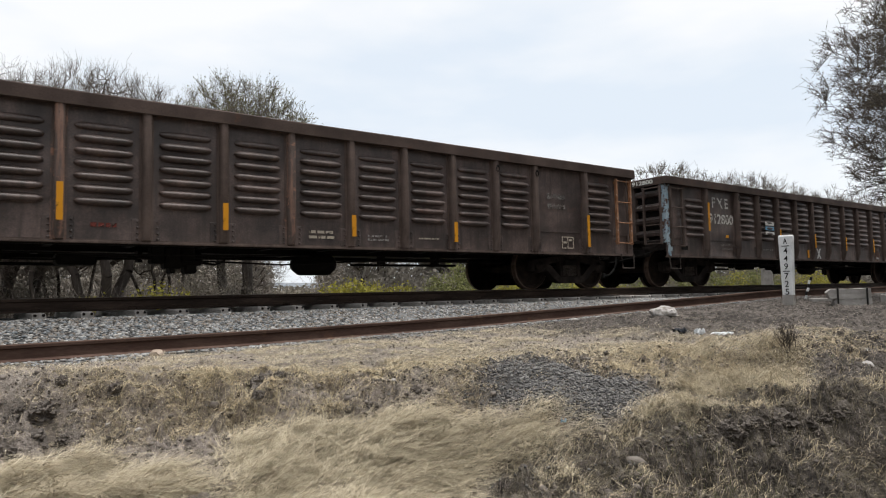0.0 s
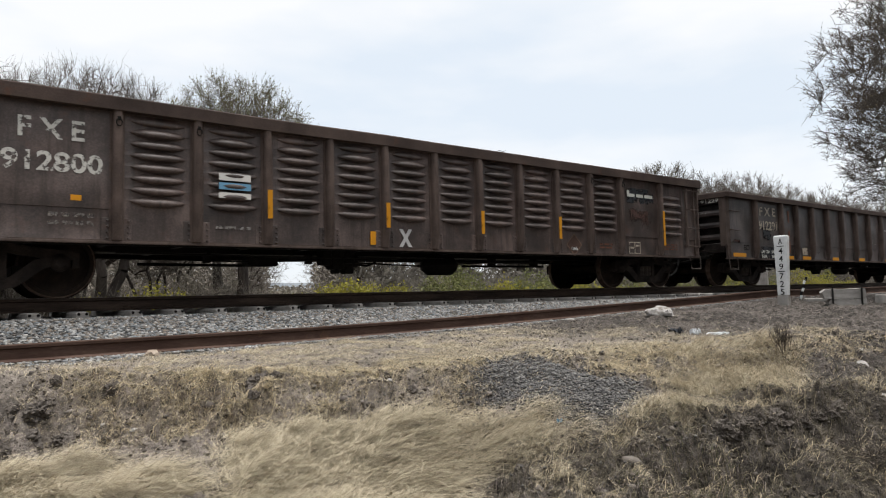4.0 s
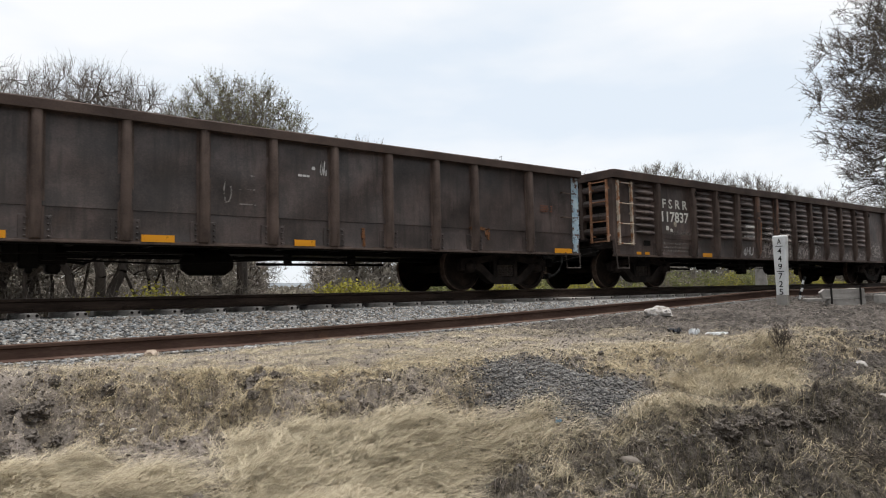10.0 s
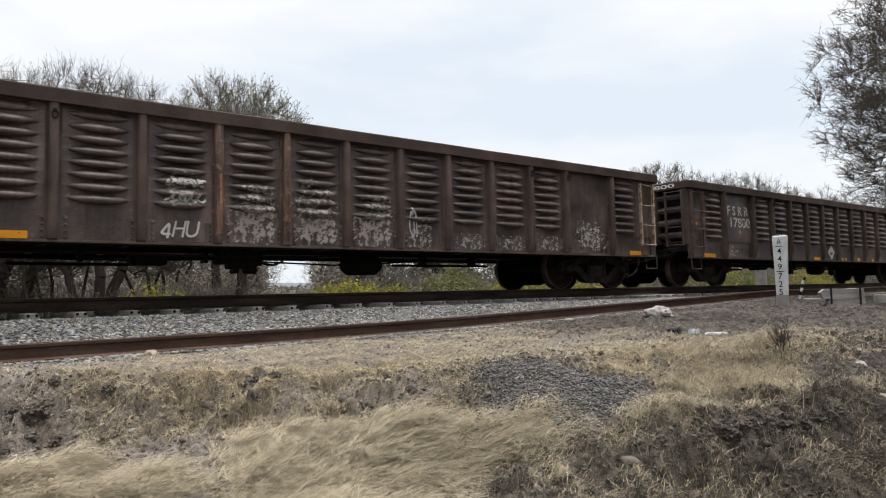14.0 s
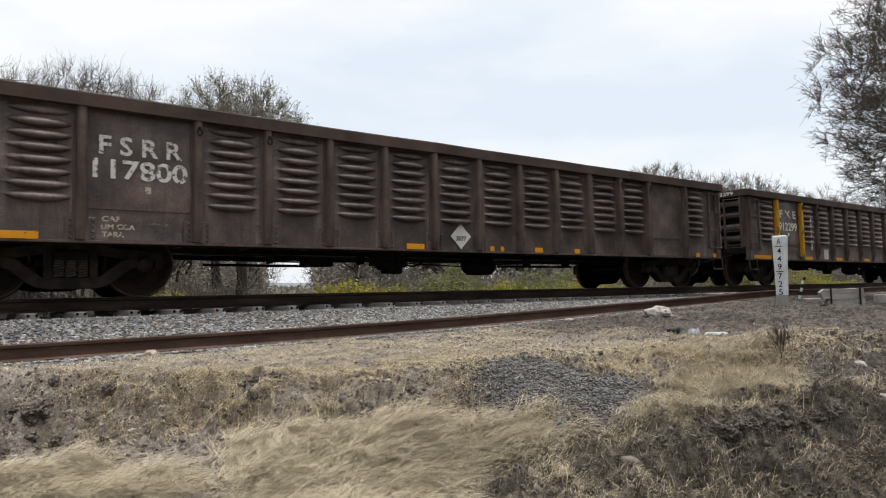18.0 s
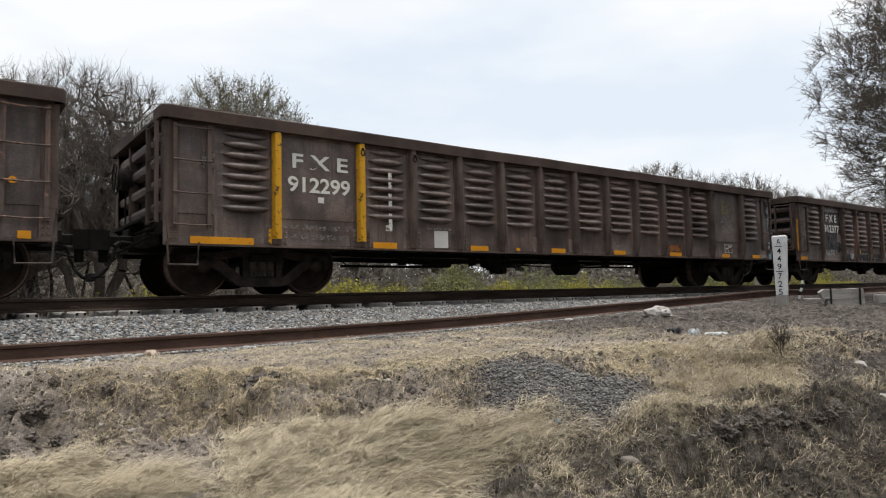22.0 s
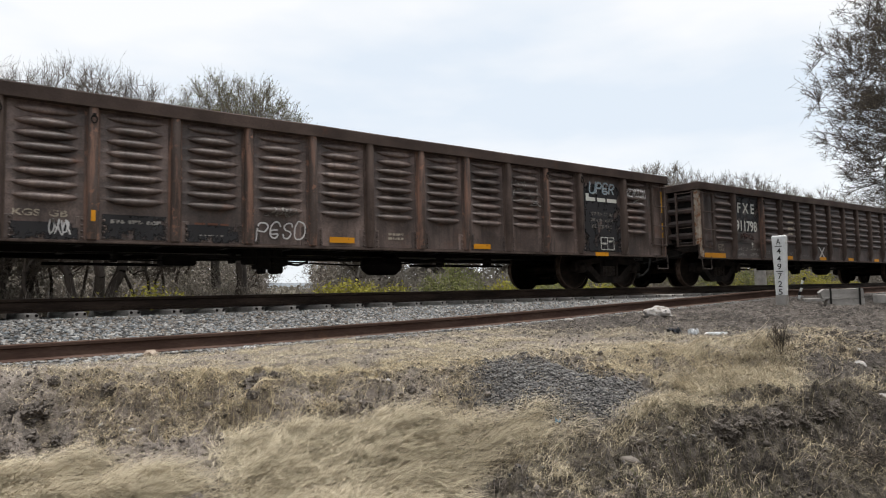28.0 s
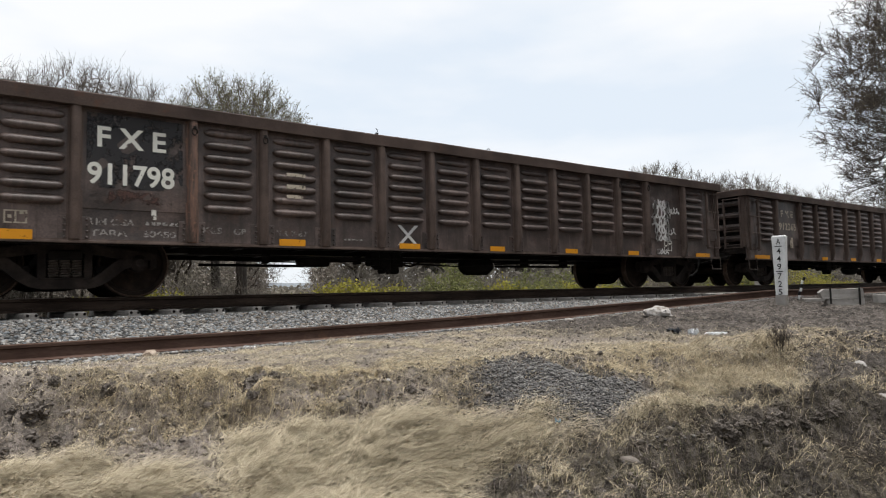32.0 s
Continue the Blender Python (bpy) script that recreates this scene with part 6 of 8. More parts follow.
CARS.append((wagon("weathered brown ribbed gondola with yellow posts framing its white lettering", body="body_pale", far_corner="blue_rust", ribs=(1.25, 2.32, 8), end_text="F X E  912299", marks=[
    letters("F X E", L0 + 0.02, 2.02, 0.95, 0.225, "clean_white"), letters("912299", L0, 1.66, 1.06, 0.24, "clean_white"), patch(L0 + 0.02, 1.44, 0.10, 0.09, "sticker", "sticker", "small white sticker"),
    ("stripe", post_paint_mesh(1.58, M["yellow"]), P[0], 1.60, 0.1205, "yellow painted post"), ("stripe", post_paint_mesh(1.58, M["yellow"]), P[1], 1.60, 0.1205, "yellow painted post"), patch(P[0] - 0.10, 0.85, 0.05, 0.22, "yellow", "stripe", "yellow paint", 0.0125),
    bars(L0, 0.93, 1.0, 0.28, 2, "faint", 3, 4), name_mark(mid(1) - 0.02, 1.50, 1.0, 0.15, "white", True, 0.088),
    patch(mid(2) + 0.1, 0.90, 0.30, 0.30, "sticker", "sticker", "square white panel"), bars(mid(2) + 0.05, 1.08, 0.55, 0.05, 1, "dim", 8), tape(mid(1) - 0.05, 0.46, 0.10), tape(mid(3) - 0.05, 0.42, 0.09), tape(mid(5), 0.40, 0.09), tape(mid(4) - 0.1, 0.10, 0.06), tape(mid(7) - 0.1, 0.40, 0.09), tape(mid(9) - 0.05, 0.46, 0.09), patch(mid(9) - 0.05, 0.90, 0.50, 0.17, "orange_plate", "patch", "faded orange plate above the tape"), tape(mid(11) - 0.1, 0.36, 0.09), tape(7.2, 0.4, 0.09), tape(P[0] - 0.8, 0.9, 0.10),
    ("stencil_box", frame_mark_mesh(0.36, 0.22, M["white"]), mid(11) + 0.05, 0.95, 0.003), bars(mid(11) - 0.02, 2.0, 0.42, 0.36, 4, "dull_yellow", 9, 2), spray("2006", mid(11) + 0.05, 1.45, 0.55, 0.16, "dim", 0.004, 0.016), scrawl(mid(11), 1.70, 0.8, 0.2, 91, "dim", 4, 0.014), patch(P[0] - 1.0, 1.9, 0.20, 0.26, "faint", "patch", "faded grey panel"), scrawl(mid(7) - 0.1, 0.88, 0.5, 0.22, 30, "dim", 4)]), 2, -0.062))
CARS.append((wagon("dark brown ribbed gondola with rust-streaked posts and white scrawled marks", body="body_pale", ribs=(1.25, 2.32, 8), far_corner="rusty_post", rusty=(2, 3, 4, 5, 7, 8, 10), marks=[
    patch(-8.03, 1.45, 0.09, 0.95, "amber_stripe", "stripe", "amber paint on the corner post", 0.005), tape(-7.72, 0.40, 0.10), patch(-7.72, 1.72, 0.20, 0.27, "faint", "patch", "faded pale panel"), ("stencil_box", frame_mark_mesh(0.24, 0.13, M["dim"]), -7.15, 0.98, 0.003),
    patch(L0, 1.62, 1.22, 1.25, "black_patch", "patch", "dark repainted panel"), letters("F X E", L0, 2.04, 0.74, 0.225, "clean_white", 0.006), letters("912377", L0, 1.71, 1.02, 0.24, "clean_white", 0.006), bars(L0 - 0.1, 1.02, 0.8, 0.085, 1, "dim", 3, 4), letters("TARA    31000", L0 + 0.05, 0.86, 0.9, 0.08, "dim", 0.006), scrawl(L0 - 0.2, 0.96, 0.6, 0.2, 77, "chalk", 4, 0.018),
    patch(8.0, 1.98, 0.16, 0.50, "yellow", "stripe", "yellow paint on the corner post", 0.0045), patch(8.0, 1.32, 0.16, 0.34, "yellow", "stripe", "yellow paint on the corner post", 0.0045), letters("KGS  GB", mid(1) - 0.05, 1.04, 0.58, 0.085, "cream"), patch(mid(1), 0.82, 0.72, 0.22, "black_patch", "patch", "dark repainted strip"), scrawl(mid(1) + 0.15, 0.88, 0.24, 0.22, 3, "chalk", 3, 0.016), patch(mid(2), 0.90, 0.78, 0.32, "black_patch", "patch", "dark repainted strip"), bars(mid(2) + 0.03, 0.97, 0.64, 0.09, 1, "dim", 5), patch(mid(3), 0.85, 0.74, 0.24, "black_patch", "patch", "dark repainted strip"), bars(mid(3), 0.99, 0.5, 0.05, 1, "red_letter", 6), bars(mid(3), 0.83, 0.36, 0.03, 1, "dim", 61), spray("PESO", mid(4), 0.93, 0.78, 0.26, "chalk", 0.006, 0.022), scrawl(mid(4), 1.22, 0.5, 0.14, 42, "dim", 3),
    tape(mid(5), 0.44, 0.09, 0.83), tape(mid(8) - 0.15, 0.40, 0.09, 0.80), tape(mid(11) - 0.05, 0.42, 0.08, 0.72), patch(P[2], 1.02, 0.05, 0.14, "amber", "patch", "yellow paint spot", 0.1205),
    patch(mid(11), 1.50, 1.22, 1.45, "black_patch", "patch", "dark repainted panel"), spray("UPER", mid(11) + 0.02, 2.16, 0.84, 0.24, "pale_blue_spray", 0.008, 0.026), spray("UPER", mid(11) + 0.045, 2.145, 0.84, 0.24, "chalk", 0.007, 0.012), name_mark(mid(11), 1.93, 1.0, 0.19, "clean_white", out=0.006), ("stencil_box", frame_mark_mesh(0.44, 0.28, M["white"]), mid(11) + 0.15, 0.95, 0.006), scrawl(6.95, 2.12, 0.78, 0.24, 61, "chalk", 6, 0.020), scrawl(6.95, 1.92, 0.24, 0.10, 62, "chalk", 1, 0.018), scrawl(mid(9) - 0.05, 1.95, 0.74, 0.40, 71, "dim", 3, 0.013), scrawl(mid(9) + 0.02, 1.88, 0.80, 0.44, 75, "dim", 2, 0.012), scrawl(mid(9) + 0.22, 1.66, 0.34, 0.06, 76, "chalk", 1, 0.014), bars(mid(6), 0.92, 0.3, 0.14, 2, "cream", 7), bars(mid(11), 1.45, 0.7, 0.4, 3, "faint", 9)]), 3, 0.09))
CARS.append((wagon("weathered brown ribbed gondola with a black panel and bold white numbers", rusty=(1,), scrap=(-5.2, -2.1, 0.4, 3.0), ribs=(1.22, 2.29, 7), corner="white_rust", marks=[
    patch(L0, 1.88, 1.18, 0.96, "black_patch", "patch", "black repainted panel"), patch(L0 + 0.02, 1.28, 1.12, 0.26, "rust_wash", "patch", "reddish rubbed strip"), letters("F X E", L0 - 0.05, 2.06, 0.84, 0.27, "clean_white", 0.006), letters("911798", L0 - 0.05, 1.58, 1.06, 0.285, "clean_white", 0.006),
    letters("LIM CGA", L0 - 0.28, 0.96, 0.52, 0.085, "dim"), bars(L0 + 0.32, 0.96, 0.42, 0.085, 1, "dim", 3, 5), letters("TARA    30650", L0 - 0.02, 0.82, 1.05, 0.085, "dim"), patch(L0 + 0.22, 1.08, 0.06, 0.13, "white", "patch", "white paint smear"), letters("KGS    GB", mid(1) - 0.05, 0.90, 0.62, 0.09, "dim"), letters("TR 7-87", mid(2) - 0.05, 0.90, 0.50, 0.08, "dim"), patch(mid(2) - 0.02, 1.78, 0.30, 0.05, "cream", "sticker", "torn pale sticker", 0.088), patch(mid(2) - 0.02, 1.60, 0.30, 0.06, "cream", "sticker", "torn pale sticker", 0.088), patch(mid(2) - 0.04, 1.45, 0.26, 0.05, "cream", "sticker", "torn pale sticker", 0.088), bars(mid(3), 0.84, 0.36, 0.05, 1, "dim", 15),
    ("cross_mark", cross_mesh(0.42, 0.34, M["chalk"]), mid(4) + 0.02, 0.95, 0.003, "white cross painted on the side"), tape(P[0] - 0.92, 0.95, 0.12, 0.77), tape(mid(2) - 0.05, 0.42, 0.10), tape(mid(4) + 0.05, 0.42, 0.09), tape(mid(6), 0.36, 0.09), tape(mid(8), 0.36, 0.09), tape(mid(10), 0.36, 0.09), tape(7.3, 0.6, 0.09),
    ("stencil_box", frame_mark_mesh(0.24, 0.16, M["cream"]), P[0] - 0.62, 0.98, 0.003), scrawl(mid(11) - 0.12, 1.92, 0.62, 0.22, 81, "chalk", 4, 0.045), scrawl(mid(11) - 0.14, 1.72, 0.66, 0.24, 86, "chalk", 4, 0.042), scrawl(mid(11) + 0.34, 1.80, 0.44, 0.16, 83, "chalk", 3, 0.034), scrawl(mid(11) - 0.16, 1.52, 0.60, 0.26, 84, "chalk", 4, 0.042), scrawl(mid(11) - 0.12, 1.33, 0.56, 0.20, 85, "chalk", 4, 0.036), scrawl(mid(11) + 0.24, 1.30, 0.30, 0.18, 87, "chalk", 2, 0.026), scrawl(mid(11) - 0.10, 1.14, 0.56, 0.16, 82, "chalk", 4, 0.036), ("stencil_box", frame_mark_mesh(0.30, 0.24, M["white"]), mid(11) + 0.08, 0.96, 0.006), scrawl(mid(11) - 0.14, 0.82, 0.42, 0.12, 88, "chalk", 3, 0.030)]), 4, 0.128))
CARS.append((wagon("weathered brown ribbed gondola with faded cream lettering", ribs=(1.25, 2.32, 8), marks=[
    letters("F X E", L0, 2.03, 0.72, 0.19, "cream"), letters("912365", L0, 1.66, 1.0, 0.21, "cream"), patch(L0 + 0.2, 1.20, 0.16, 0.30, "cream", "patch", "faded pale patch"), tape(P[0] - 0.8, 0.8, 0.10), tape(mid(2), 0.36), tape(mid(4), 0.36), tape(mid(6), 0.36), tape(mid(8), 0.36), tape(mid(10), 0.36)]), 5, 0.128))
CARS.append((wagon("weathered brown ribbed steel gondola at the rear of the view", marks=[tape(mid(2), 0.36), tape(mid(4), 0.36), tape(mid(6), 0.36), tape(mid(8), 0.36)]), 6, 0.128))


def train_x(t, place, shift):
    """Where along the track the middle of a wagon is at t seconds."""
    s = (t - 16) / 16
    return -8.7424 - 58.9765 * s - 0.6754 * s * s - 0.4208 * s ** 3 + 17.5 * place + shift + 6.507

# ---- trees and bushes ----
def sticks_mesh(name, segs, mat, sides=3):
    """Tapered sticks, joined: each row is start, end and the two radii."""
    s = np.asarray(segs, float)
    a, b, ra, rb = s[:, 0:3], s[:, 3:6], s[:, 6], s[:, 7]
    way = b - a
    way = way / np.maximum(np.linalg.norm(way, axis=1, keepdims=True), 1e-9)
    ref = np.where(np.abs(way[:, 2:3]) < 0.8, np.array([[0.0, 0.0, 1.0]]), np.array([[1.0, 0.0, 0.0]]))
    u = np.cross(way, ref)
    u = u / np.maximum(np.linalg.norm(u, axis=1, keepdims=True), 1e-9)
    v = np.cross(way, u)
    ang = np.arange(sides) * math.tau / sides
    ring = np.cos(ang)[None, :, None] * u[:, None] + np.sin(ang)[None, :, None] * v[:, None]
    co = np.concatenate([a[:, None] + ring * ra[:, None, None], b[:, None] + ring * rb[:, None, None]], 1)
    n = len(s)
    k = np.arange(sides)
    q = np.stack([k, (k + 1) % sides, (k + 1) % sides + sides, k + sides], -1)
    loops = (q[None] + (np.arange(n) * 2 * sides)[:, None, None]).reshape(-1)
    me = mesh_np(name, co.reshape(-1, 3), loops, np.arange(n * sides) * 4, mat)
    me.shade_smooth()
    return me


def leaf_mesh(name, pts, size, mat, rng, long=1.6):
    """Small bent leaves, each two triangles, turned at random."""
    n = len(pts)
    d = rng.normal(size=(n, 3))
    d /= np.linalg.norm(d, axis=1, keepdims=True)
    e = np.cross(d, rng.normal(size=(n, 3)))
    e /= np.maximum(np.linalg.norm(e, axis=1, keepdims=True), 1e-9)
    s = size * (0.6 + 0.8 * rng.random((n, 1)))
    p = np.asarray(pts)
    co = np.stack([p, p + d * s * long * 0.5 + e * s * 0.5, p + d * s * long, p + d * s * long * 0.5 - e * s * 0.5], 1)
    loops = (np.array([0, 1, 2, 3])[None] + 4 * np.arange(n)[:, None]).reshape(-1)
    return mesh_np(name, co.reshape(-1, 3), loops, np.arange(n) * 4, mat)


def grow(seed, counts, trunk=0.22, lift=0.25, wobble=0.28, shrink=0.62, open_angle=0.75):
    """Segments of a bare tree in a unit box, by level. counts: children of each branch, level by level."""
    rnd = random.Random(seed)
    out = [[] for _ in range(len(counts) + 1)]

    def branch(p, way, length, r, level):
        n = 4 if level < 2 else 3 if level < 4 else 2
        pts = [p]
        for k in range(n):
            way = (way + Vector([rnd.gauss(0, wobble) for _ in range(3)]) * (0.5 if level == 0 else 1) + Vector((0, 0, lift * 0.4))).normalized()
            q = p + way * (length / n)
            r2 = r * (1 - 0.5 / n) if level else r * (1 - 0.25 / n)
            out[level].append((*p, *q, r, r2))
            p, r = q, r2
            pts.append((p.copy(), way.copy(), r))
        if level < len(counts):
            for c in range(counts[level]):
                f = rnd.uniform(0.35, 1.0) if level else rnd.uniform(0.6, 1.0)
                q, w, rr = pts[1 + min(n - 1, int(f * n))]
                side = Vector([rnd.gauss(0, 1) for _ in range(3)])
                side = (side - side.dot(w) * w).normalized()
                a = open_angle * rnd.uniform(0.6, 1.35)
                branch(q, (w * math.cos(a) + side * math.sin(a)).normalized(), length * shrink * rnd.uniform(0.75, 1.25), rr * 0.62, level + 1)

    branch(Vector((0, 0, 0)), Vector((0, 0, 1)), 1.0, trunk, 0)
    return out


def crown_points(r, n, wide, high, low, seed, shell=0.5):
    """Places in a lobed crown, more of them towards its outside."""
    d = r.normal(size=(n, 3))
    d /= np.linalg.norm(d, axis=1, keepdims=True)
    lobe = 0.72 + 0.55 * fbm(d[:, 0] * 1.8 + seed, d[:, 1] * 1.8 + d[:, 2] * 1.8, seed, 3)
    rad = (r.random(n) ** shell)[:, None] * lobe[:, None]
    mid_z, half_z = (low + 1) / 2 * high, (1 - low) / 2 * high
    p = d * rad * np.array([wide / 2, wide / 2, half_z])
    p[:, 2] = mid_z + p[:, 2]
    return p


def tree(label, x, y, wide, high, seed, tips=1600, low=0.30, trunk_r=0.11, stems=2, twig_r=0.0042, leaves=0, leaf="bud", leaf_size=0.03, group="", fine=6, droop=0.0, twig_len=0.30, twig="twig", spread=1.0):
    """A tree: stems from one foot, limbs that divide towards a lobed crown, and fine twigs at its outside."""
    r = np.random.default_rng(seed)
    base = float(ground_z(x, y, False)) - 0.05
    root = thing("tree", label, "tree", m=pose(x, y, base), group=group)
    fork = []
    for k in range(stems):
        a = math.tau * (k + 0.5 * r.random()) / stems
        p, rr = np.array([0.08 * math.cos(a), 0.08 * math.sin(a), 0.0]), trunk_r * (0.8 + 0.4 * r.random())
        way = np.array([math.cos(a) * 0.35, math.sin(a) * 0.35, 1.0]) if stems > 1 else np.array([0.05, 0.0, 1.0])
        segs = []
        for q in range(5):
            nxt = p + (way + r.normal(size=3) * 0.16) * high * low * 0.24
            segs.append((*p, *nxt, rr, rr * 0.9))
            p, rr = nxt, rr * 0.9
        fork.append((p, rr))
        part("trunk", sticks_mesh("trunk", segs, M["bark"], 9), root)
    nodes, radii = np.array([f[0] for f in fork]), np.array([f[1] for f in fork])
    top = np.array([0, 0, low * high])
    levels = ((5 * stems, 0.42, 0.55), (60, 0.62, 0.5), (300, 0.79, 0.5), (max(300, tips // 4), 0.91, 0.5), (tips, 1.0, 0.5))
    twigs = []
    for lv, (n, reach, thin) in enumerate(levels):
        c = crown_points(r, n, wide * reach, high * (0.75 + 0.25 * reach), low, seed, 0.5 if lv == 4 else 0.35)
        out_n = np.linalg.norm((nodes - top) * np.array([1, 1, 0.7]), axis=1)
        out_c = np.linalg.norm((c - top) * np.array([1, 1, 0.7]), axis=1)
        own = np.concatenate([(np.linalg.norm(c[k:k + 400, None] - nodes[None], axis=2) + 1.5 * np.clip(out_n[None] - out_c[k:k + 400, None] + 0.1, 0, 9)).argmin(1) for k in range(0, n, 400)])
        a, ra = nodes[own], radii[own]
        rb = np.maximum(ra * thin, twig_r)
        m = (a + c) / 2 + r.normal(size=c.shape) * 0.10 * np.linalg.norm(c - a, axis=1, keepdims=True) + np.array([0, 0, 0.06]) * np.linalg.norm(c - a, axis=1, keepdims=True)
        rows = np.concatenate([np.column_stack([a, m, np.maximum(ra * 0.8, rb), (ra * 0.8 + rb) / 2]), np.column_stack([m, c, (ra * 0.8 + rb) / 2, rb])])
        if lv == 0:
            for k in range(n):
                part("limb", sticks_mesh("limb", rows[[k, k + n]], M["bark"], 6), root)
        else:
            twigs.append(rows)
        nodes, radii = (c, rb) if lv else (np.concatenate([nodes, c]), np.concatenate([radii, rb]))
        last = (a, m, c)
    # fine twigs, growing up and outwards from the tips
    n = len(nodes) * fine
    f = r.random((n, 1)) * 1.7 + 0.3
    a, m, c = (np.repeat(q, fine, 0) for q in last)
    src = np.where(f < 1, a + (m - a) * f, m + (c - m) * (f - 1))
    way = (src - top) / np.maximum(np.linalg.norm(src - top, axis=1, keepdims=True), 0.1) * spread + r.normal(size=(n, 3)) * 0.55 + np.array([0, 0, 0.45 - droop])
    way /= np.linalg.norm(way, axis=1, keepdims=True)
    ln = twig_len * (0.35 + 0.9 * r.random((n, 1)))
    m = src + way * ln * 0.5
    way2 = way + r.normal(size=(n, 3)) * 0.4 + np.array([0, 0, -droop])
    e = m + way2 * ln * 0.5
    twigs.append(np.column_stack([src, m, np.full(n, twig_r), np.full(n, twig_r * 0.8)]))
    twigs.append(np.column_stack([m, e, np.full(n, twig_r * 0.8), np.full(n, twig_r * 0.4)]))
    tw = np.concatenate(twigs)
    tagged(part("crown", sticks_mesh("crown", tw, M[twig]), root), "dense mass of fine leafless twigs", kind="stuff")
    if leaves:
        i = r.integers(0, n, leaves)
        f = r.random((leaves, 1))
        tagged(part("foliage", leaf_mesh("foliage", m[i] * (1 - f) + e[i] * f, leaf_size, M[leaf], r), root), kind="stuff")
    return root


BARE = "bare grey-brown tree with a dense round crown of fine twigs"
ROW = "trees behind the track"
tree(BARE, 0.6, 10.2, 5.8, 7.5, 11, 3400, 0.26, 0.17, 3, group=ROW, twig_len=0.36, fine=5, twig_r=0.0036, spread=1.15, twig="mid_twig")
tree(BARE, 3.3, 8.9, 5.1, 7.45, 12, 4000, 0.24, 0.17, 3, group=ROW, twig_len=0.36, fine=5, twig_r=0.0036, spread=1.15, twig="mid_twig")
tree(BARE, 1.8, 13.0, 6.5, 7.2, 16, 1800, 0.26, 0.17, 3, group=ROW, twig_len=0.36, fine=5, twig_r=0.0036, spread=1.15, twig="mid_twig")
tree("bare tree with olive buds on a rounded crown", 7.1, 9.0, 5.0, 7.7, 13, 4600, 0.34, 0.15, 3, leaves=42000, leaf_size=0.026, group=ROW, twig_len=0.36, fine=5, twig_r=0.0036, spread=1.15, twig="mid_twig")
for k, (tx, ty, tw, th) in enumerate(((-0.6, 8.2, 2.8, 3.4), (1.7, 9.6, 3.2, 3.9), (4.9, 10.4, 3.6, 4.4), (6.1, 12.2, 3.8, 4.6), (2.8, 11.8, 3.6, 4.4))):
    tree("many-stemmed bare grey shrub tree in the thicket", tx, ty, tw, th, 210 + k, 900, 0.36, 0.065, 3, group=ROW, twig_len=0.36, fine=5, twig_r=0.0036, spread=1.15, twig="mid_twig")
tree("low bare tree with olive buds", 11.6, 9.4, 3.8, 6.5, 14, 900, 0.2, 0.10, 2, leaves=1500, group=ROW)
tree("slim bare tree among the scrub", 14.8, 13.0, 4.2, 6.2, 15, 700, 0.2, 0.10, 2, group=ROW)
for k, (tx, ty, tw, th) in enumerate(((18.5, 14, 4.4, 5.6), (23.5, 14, 5.0, 6.4), (29.5, 14, 6.2, 7.6), (34.5, 13.5, 6.5, 8.5), (39.5, 14, 6.5, 8.5), (44.5, 14, 7.0, 9.0), (50.0, 14.5, 7.5, 9.0), (56.0, 14, 7.0, 8.7), (63.0, 15, 8.0, 9.0), (72.0, 15, 9.0, 9.6), (84.0, 16, 10.0, 10.8), (100.0, 18, 12.0, 12.0), (118.0, 20, 13.0, 13.0))):
    tree("bare grey tree in the row behind the track" if k % 3 else "bare grey tree with a tinge of olive buds", tx, ty, tw, th, 30 + k, 1700, 0.22, 0.14, 2, 0.0095, 0 if k % 3 else 2600, leaf_size=0.05, group=ROW, twig_len=0.46, fine=6, twig="mid_twig")
tree("large dark tree with dense drooping twigs and small dry leaves", 17.8, -7.75, 9.0, 8.0, 71, 9000, 0.16, 0.20, 2, 0.0046, 75000, "dark_leaf", 0.022, fine=8, droop=0.25, twig_len=0.30, twig="dark_twig")


tree("small sparse bare tree at the edge of the clearing", 9.7, 14.2, 2.6, 3.3, 81, 260, 0.3, 0.07, 2, group=ROW)
tree("small sparse bare tree at the edge of the clearing", 15.6, 19.5, 3.2, 3.6, 82, 300, 0.3, 0.08, 2, group=ROW)


def clearing(x, y):
    """A lane without scrub, through which the far hills show."""
    return np.abs(x - 0.445 * (y + 10.9)) < 0.038 * (y + 10.9)


